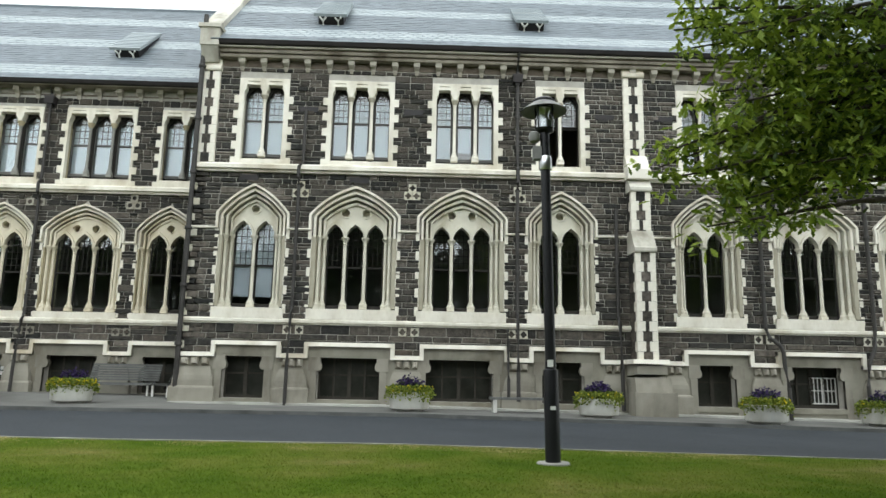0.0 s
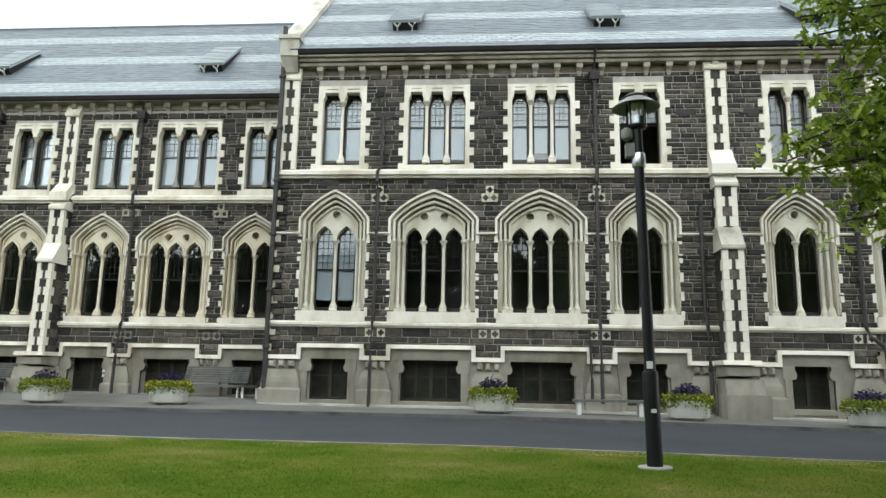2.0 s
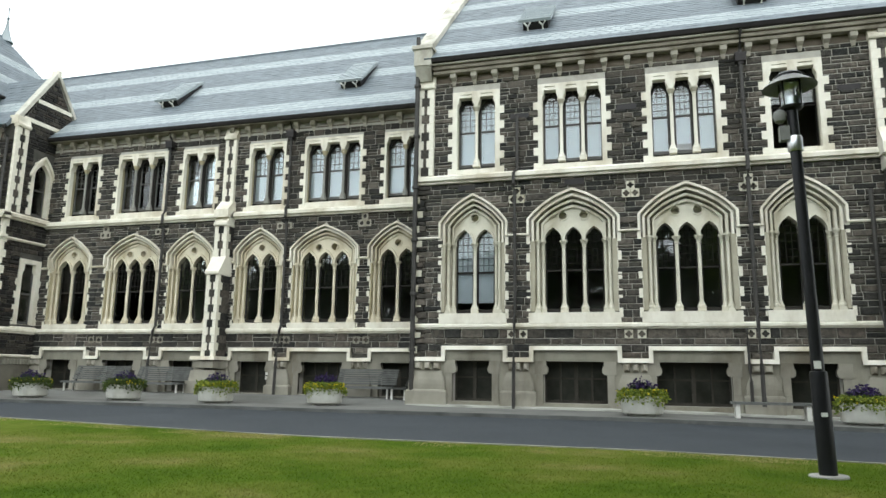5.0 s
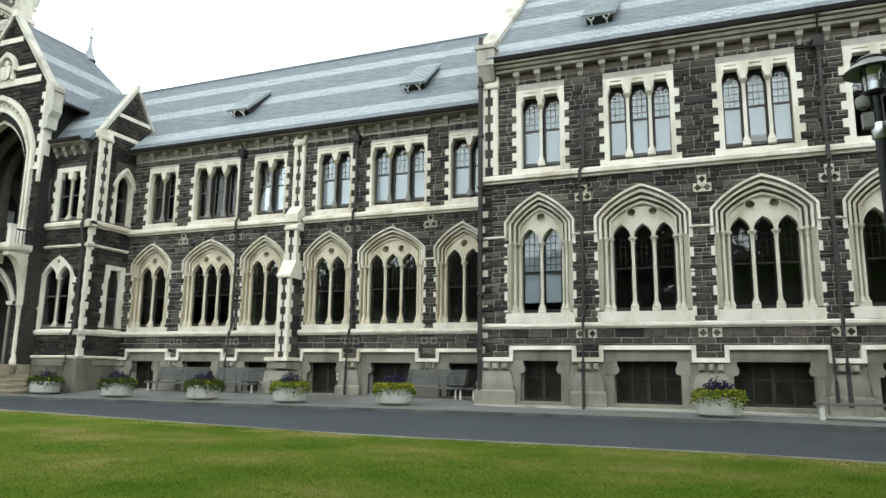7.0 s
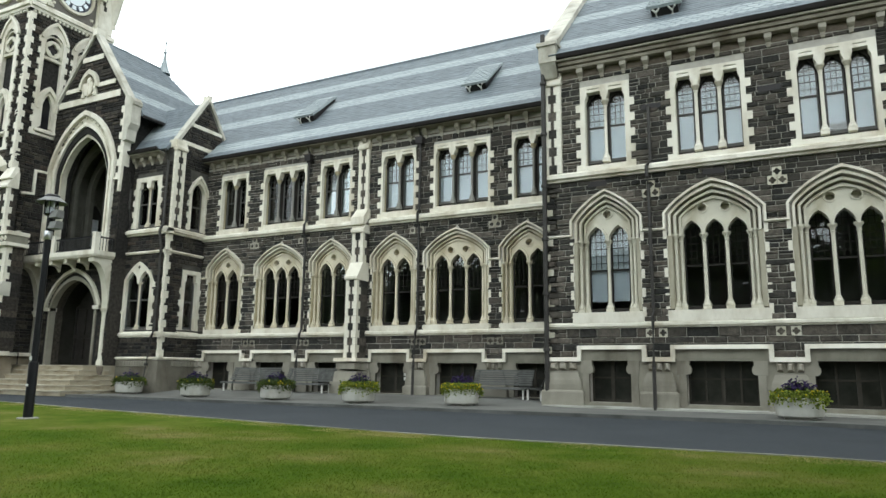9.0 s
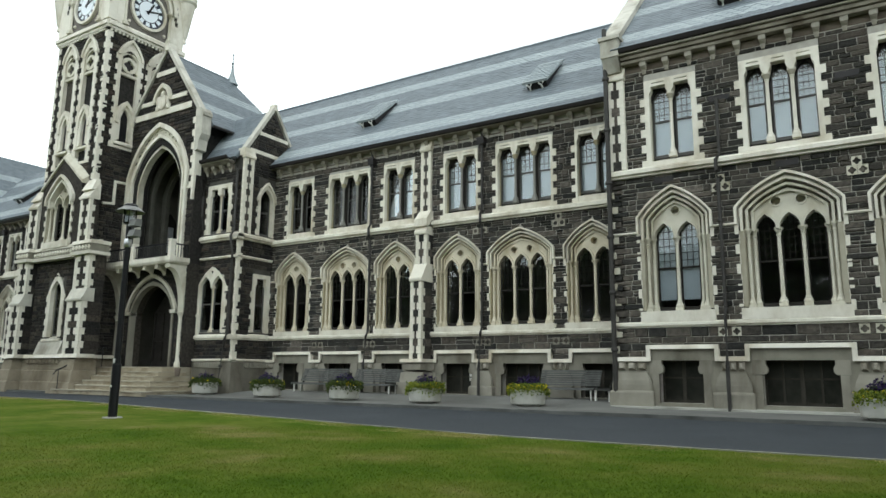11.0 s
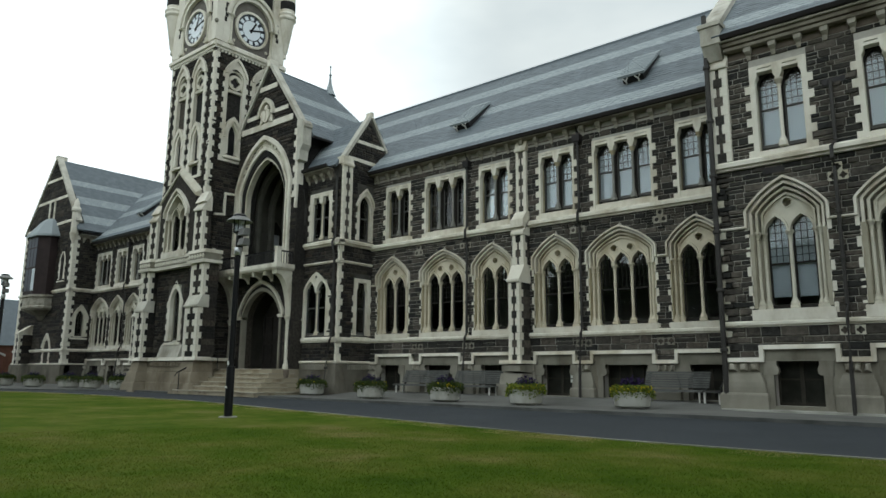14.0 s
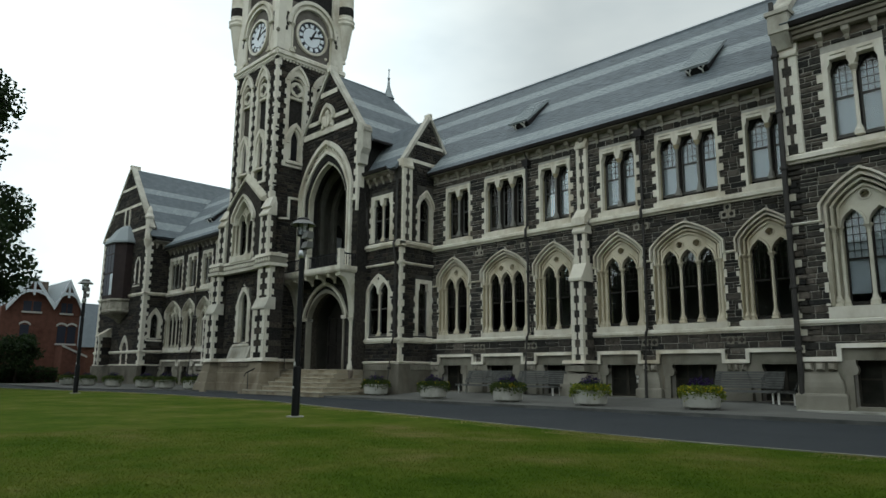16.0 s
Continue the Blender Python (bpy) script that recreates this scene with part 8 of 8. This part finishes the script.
for k, tip in enumerate(TIPS):
    tip = Vector(tip)
    root = Vector((7.95, -15.25, min(5.5, 2.4 + 0.35 * (k % 6) + 0.5 * max(0, tip.z - 2.5))))
    mid = root.lerp(tip, 0.5) + Vector((rnd.uniform(-0.2, 0.2), rnd.uniform(-0.25, 0.25), rnd.uniform(0.15, 0.5)))
    pre = tip.lerp(mid, 0.3) + Vector((0, rnd.uniform(-0.05, 0.05), 0.05))
    part("limb", Mesh().tube([root, root.lerp(mid, 0.5) + Vector((0, 0, 0.15)), mid, pre, tip], [0.07, 0.05, 0.032, 0.014, 0.005], 6), bark, tree, smooth=True)
    inner = tip.x > 2.5
    for j in range(190 if inner else 62):
        t = rnd.random() ** 0.8
        base = mid.lerp(pre, min(1, t * 2)) if t < 0.5 else pre.lerp(tip, (t - 0.5) * 2)
        if not inner and base.x > tip.x + 0.75:
            continue
        spread = 0.10 + 0.17 * (1 - t) + (0.10 if inner else 0)
        c = base + Vector((rnd.gauss(0, spread), rnd.gauss(0, spread), rnd.gauss(0, spread * 0.55)))
        for i in range(7):
            oak_leaves(fringe if rnd.random() < (0.3 if inner else 0.3 + 0.55 * t) else crown, c + Vector((rnd.gauss(0, 0.035), rnd.gauss(0, 0.035), rnd.gauss(0, 0.025))), 0.072, rnd)
for k in range(20000):
    a, z = rnd.uniform(0, 6.28), rnd.uniform(3.2, 11.5)
    rr = 6.5 * math.sin(math.pi * (z - 2.2) / 10.5) ** 0.5 * math.sqrt(rnd.random())
    x, y = 9.5 + rr * math.cos(a), -16.4 + rr * math.sin(a)
    if y < -20.8 + 1.488 * x:
        leaf_spray(crown, (x, y, z), 0.34, rnd, 1.2)
part("crown", raw(crown, "crown", oak_leaf), oak_leaf, tree, kind="stuff")
part("young_foliage", raw(fringe, "young_foliage", lit_leaf), lit_leaf, tree, "yellow-green leaves at the bough tips, coloured as lit", kind="stuff")


def big_tree(x, y, h, r, seed, leaves, size, label, mat, lean=(0, 0)):
    rnd = random.Random(seed)
    t = thing("tree", pose(x, y, -0.1), label, "tree", "trees round the lawn")
    part("trunk", Mesh().tube([(0, 0, -0.2), (0.05, 0, h * 0.15), (0.1, 0.05, h * 0.45), (0, 0, h * 0.8)], [h * 0.035, h * 0.027, h * 0.02, h * 0.006], 10), bark, t, smooth=True)
    lobes = []
    for k in range(40):
        a, z = rnd.uniform(0, 6.28), rnd.uniform(0.22, 0.95)
        rr = r * math.sin(math.pi * min(1, (z - 0.1) / 0.95)) ** 0.6 * rnd.uniform(0.5, 0.95)
        lobes.append((Vector((rr * math.cos(a), rr * math.sin(a), z * h)), r * rnd.uniform(0.26, 0.45)))
    for k in range(7):
        c, q = lobes[k]
        part("limb", Mesh().tube([(0.05, 0, c.z * 0.6), c * 0.5 + Vector((0, 0, c.z * 0.25)), c], [h * 0.014, h * 0.009, h * 0.002], 6), bark, t, smooth=True)
    m = Mesh()
    for k in range(leaves):
        c, q = lobes[k % len(lobes)]
        d = Vector((rnd.gauss(0, 1), rnd.gauss(0, 1), rnd.gauss(0, 1))).normalized() * q * rnd.uniform(0.55, 1.08)
        leaf_spray(m, c + Vector((d.x, d.y, d.z * 0.8)), size, rnd, 1.4)
    part("crown", raw(m, "crown", mat), mat, t, kind="stuff")
    return t


big_tree(-47.0, -15.2, 18.2, 5.5, 5, 90000, 0.27, "tall dark tree at the lawn's far corner", far_leaf)
big_tree(-47.5, -12.9, 9.0, 3.1, 7, 46000, 0.24, "dark leafy tree at the lawn's far corner", far_leaf)
big_tree(-58.0, -6.0, 3.7, 1.5, 6, 4500, 0.2, "dark leafy tree before the brick house", far_leaf)
for k, (x, y, h, r) in enumerate(((-44, -34, 11, 5.5), (-27, -50, 15, 6.5), (-16, -44, 12, 5.5), (-34, -42, 12, 6.0), (-7, -47, 16, 6.5), (4, -46, 17, 7), (15, -44, 16, 7), (27, -42, 15, 7), (-52, -36, 14, 6.5), (38, -34, 14, 7))):
    big_tree(x, y, h, r, 20 + k, 10000, 0.8, "broad leafy tree across the lawn", far_leaf)

# ---- brick house and hedge beyond the building ----
brick = mottled("red brick", (0.125, 0.056, 0.041), (0.18, 0.083, 0.060), 3, 0.85, 0.3, 0.01, 30, (0.7, 0.65, 0.62), 0.5)


def bow(c, half, z, rise, t, x0, x1, n=10):
    """An arched bar across y, from c - half to c + half, with its crown rise above z."""
    edge = [(c - half + 2 * half * i / n, z + rise * math.sin(math.pi * i / n) ** 0.8) for i in range(n + 1)]
    pts = [(x, y, zz + d) for y, zz in edge for x, d in ((x0, 0.0), (x1, 0.0), (x1, t), (x0, t))]
    faces = [(i * 4 + j, i * 4 + (j + 1) % 4, i * 4 + 4 + (j + 1) % 4, i * 4 + 4 + j) for i in range(n) for j in range(4)]
    return Mesh().add(pts, faces + [(0, 1, 2, 3), tuple(n * 4 + j for j in (3, 2, 1, 0))])


house = thing("brick_house", pose(-66, 0, 0), "red brick house with twin gables and white bargeboards", "house")
part("wall", Mesh().add([(0, -5.6, -0.5), (0, 0.45, -0.5), (0, 0.45, 6.4), (0, -0.7, 8.5), (0, -1.75, 6.5), (0, -3.4, 8.6), (0, -5.2, 6.5), (0, -5.6, 6.2), (-9, -5.6, -0.5), (-9, 0.45, -0.5), (-9, 0.45, 6.4), (-9, -0.7, 8.5), (-9, -1.75, 6.5), (-9, -3.4, 8.6), (-9, -5.2, 6.5), (-9, -5.6, 6.2)],
                        [tuple(range(8)), (0, 1, 9, 8), (1, 2, 10, 9), (0, 8, 15, 7)]), brick, house)
for y0, z0, y1, z1 in ((-5.35, 6.2, -3.4, 8.85), (-1.75, 6.45, -3.4, 8.85), (-1.75, 6.45, -0.7, 8.8), (0.7, 5.9, -0.7, 8.8)):
    part("roof", Mesh().add([(0.45, y0, z0), (0.45, y1, z1), (-9, y1, z1), (-9, y0, z0), (0.45, y0, z0 - 0.12), (0.45, y1, z1 - 0.12), (-9, y1, z1 - 0.12), (-9, y0, z0 - 0.12)], [(0, 1, 2, 3), (4, 7, 6, 5), (0, 4, 5, 1)]), slate_light, house)
    part("bargeboard", Mesh().add([(0.5, y0, z0 - 0.36), (0.5, y1, z1 - 0.36), (0.5, y1, z1 + 0.06), (0.5, y0, z0 + 0.06), (0.42, y0, z0 - 0.36), (0.42, y1, z1 - 0.36), (0.42, y1, z1 + 0.06), (0.42, y0, z0 + 0.06)], [(0, 1, 2, 3), (7, 6, 5, 4), (0, 3, 7, 4), (0, 4, 5, 1), (1, 5, 6, 2), (2, 6, 7, 3)]), clock_white, house)
for c, z, k in ((-3.4, 8.7, 1.0), (-0.7, 8.65, 0.66)):
    part("gable_post", Mesh().box(0.40, 0.46, c - 0.09, c + 0.09, z - 1.45, z), clock_white, house)
    part("gable_collar", Mesh().box(0.36, 0.40, c - 0.9 * k, c + 0.9 * k, z - 1.12, z - 0.98), clock_white, house)
    part("arched_brace", bow(c, 1.62 * k, z - 2.15, 0.95, 0.17, 0.40, 0.47), clock_white, house)
    for s in (-0.62 * k, 0.12 * k):
        w = part("window", Mesh().box(0.0, 0.05, c + s, c + s + 0.6 * k, 5.9, 6.75), clock_dark, house)
        part("sill", Mesh().box(0.0, 0.12, c + s - 0.1, c + s + 0.6 * k + 0.1, 5.75, 5.9), white_bar, w)
for y0 in (-1.25, -0.45, -4.1):
    w = part("window", Mesh().box(0.0, 0.05, y0, y0 + 0.65, 3.3, 4.75), clock_dark, house)
    part("lintel", bow(y0 + 0.325, 0.42, 4.72, 0.2, 0.16, 0.0, 0.09, 6), white_bar, w)
    part("sill", Mesh().box(0.0, 0.12, y0 - 0.1, y0 + 0.75, 3.15, 3.3), white_bar, w)
part("lean_to", Mesh().add([(0.0, -1.3, -0.5), (2.0, -1.3, -0.5), (2.0, 0.6, -0.5), (0.0, 0.6, -0.5), (0, -1.3, 3.0), (2.0, -1.3, 3.0), (2.0, 0.6, 2.1), (0, 0.6, 2.1)], [(0, 1, 5, 4), (1, 2, 6, 5), (2, 3, 7, 6), (4, 5, 6, 7)]), brick, house)
part("coping", Mesh().add([(2.0, -1.35, 3.0), (2.1, -1.35, 3.0), (2.1, 0.7, 2.08), (2.0, 0.7, 2.08), (2.0, -1.35, 3.16), (2.1, -1.35, 3.16), (2.1, 0.7, 2.24), (2.0, 0.7, 2.24)], [(0, 1, 5, 4), (1, 2, 6, 5), (4, 5, 6, 7), (2, 3, 7, 6), (3, 0, 4, 7)]), white_bar, house)
part("chimney", Mesh().box(-4.5, -3.6, -2.3, -1.3, 7.0, 8.9), brown_stone, house)
hall = thing("grey_hall", pose(-78, 3.0, 0), "grey slate-roofed hall behind the house", "building")
part("wall", Mesh().box(-8, 0, -2, 8, -0.5, 3.5), brick, hall)
part("roof", Mesh().add([(0.3, -2, 3.4), (0.3, 8, 3.4), (-4, 8, 8.3), (-4, -2, 8.3)], [(0, 1, 2, 3)]), slate, hall)
hm = Mesh()
rnd = random.Random(3)
for k in range(6000):
    y = rnd.uniform(-16, -2.8)
    t = rnd.uniform(0, math.pi)
    leaf_spray(hm, (-60 + 0.9 * math.cos(t), y, 1.2 * math.sin(t) ** 0.6 * rnd.uniform(0.85, 1.0)), 0.22, rnd, 1.4)
hedge = thing("hedge", pose(0, 0, 0), "low dark clipped hedge before the house", "hedge")
part("hedge_core", Mesh().box(-60.7, -59.3, -16, -2.9, -0.2, 1.0), soil, hedge)
part("foliage", raw(hm, "foliage", far_leaf), far_leaf, hedge, kind="stuff")

back = thing("hedge", pose(0, 0, 0), "tall clipped hedge along the lawn's far side", "hedge")
hm = Mesh()
for k in range(9000):
    leaf_spray(hm, (rnd.uniform(-70, 50), -52 + rnd.uniform(0, 0.7), rnd.uniform(0, 4.6)), 0.5, rnd, 1.4)
part("hedge_core", Mesh().box(-72, 52, -54, -52, -1.2, 4.4), soil, back)
part("foliage", raw(hm, "foliage", far_leaf), far_leaf, back, kind="stuff")

# ---- blades of the lawn, where the camera stands nearest ----
def blade_material(name, stops):
    m = material(name, stops[1][1], 0.8, spec=0.1)
    c = mix(m, "MULTIPLY", 1.0, ramp(m, noise_at(m, 0.55, 6), stops), ramp(m, piece_random(m), [(0.0, (0.82, 0.84, 0.8)), (1.0, (1.2, 1.16, 1.16))]))
    bsdf, t, x = m.node_tree.nodes["Principled BSDF"], node(m, "ShaderNodeBsdfTranslucent"), node(m, "ShaderNodeMixShader")
    x.inputs[0].default_value = 0.5
    link(m, c, bsdf.inputs["Base Color"])
    link(m, c, t.inputs["Color"])
    link(m, bsdf.outputs[0], x.inputs[1])
    link(m, t.outputs[0], x.inputs[2])
    link(m, x.outputs[0], m.node_tree.nodes["Material Output"].inputs["Surface"])
    return m


blade_mat = blade_material("grass blades", [(0.26, (0.060, 0.118, 0.009)), (0.43, (0.096, 0.152, 0.015)), (0.57, (0.145, 0.173, 0.030)), (0.72, (0.245, 0.220, 0.085))])
dry_mat = blade_material("dry grass blades", [(0.3, (0.27, 0.25, 0.09)), (0.5, (0.36, 0.32, 0.14)), (0.6, (0.40, 0.35, 0.17)), (0.7, (0.30, 0.29, 0.09))])
rng = np.random.default_rng(9)


def blade_mesh(name, gx, gy, low, high, mat):
    count = len(gx)
    gz = np.array([road_z(x) * smooth_step(-16, -9, y) + 0.03 for x, y in zip(gx, gy)])
    turn, width, tall = rng.uniform(0, 3.14, count), rng.uniform(0.003, 0.006, count), rng.uniform(low, high, count)
    lx, ly = rng.uniform(-0.03, 0.03, count), rng.uniform(-0.03, 0.03, count)
    verts = np.empty((count, 3, 3))
    verts[:, 0] = np.stack([gx - width * np.cos(turn), gy - width * np.sin(turn), gz - 0.004], 1)
    verts[:, 1] = np.stack([gx + width * np.cos(turn), gy + width * np.sin(turn), gz - 0.004], 1)
    verts[:, 2] = np.stack([gx + lx, gy + ly, gz + tall], 1)
    me = bpy.data.meshes.new(name)
    me.from_pydata(verts.reshape(-1, 3), [], np.arange(3 * count).reshape(-1, 3))
    me.materials.append(mat)
    return me


deg = rng.uniform(-60, 106, 400000)
ang = np.radians(deg)
far_off = 2.2 + 11.0 * rng.random(400000) ** 1.35
gx, gy = -far_off * np.sin(ang), -20 + far_off * np.cos(ang)
# the blades thin out towards the ends of their stretch
thin = np.clip((far_off - 2.2) / 2.2, 0, 1) * np.clip((deg + 60) / 24, 0, 1) * np.clip((106 - deg) / 24, 0, 1)
keep = (gy < np.array([lawn_edge(x) for x in gx]) - 0.14) & (rng.random(400000) < thin)
gr = thing("grass", pose(0, 0, 0), "short grass blades of the mown lawn", "grass", kind="stuff")
part("blade", blade_mesh("blade", gx[keep], gy[keep], 0.010, 0.024, blade_mat), blade_mat, gr, kind="stuff")
# longer dry blades along the lawn's edge
ex = rng.uniform(-36, 11, 60000)
ex = ex[np.sin(ex * 1.9) + np.sin(ex * 4.3 + 1.0) + 0.8 * np.sin(ex * 0.7) + rng.normal(0, 0.7, 60000) > 0.4]
ey = np.array([lawn_edge(x) for x in ex]) - 0.15 - 0.6 * rng.random(len(ex)) ** 1.8
part("dry_blade", blade_mesh("dry_blade", ex, ey, 0.008, 0.024, dry_mat), dry_mat, gr, "dry straw-coloured blades along the edging", kind="stuff")
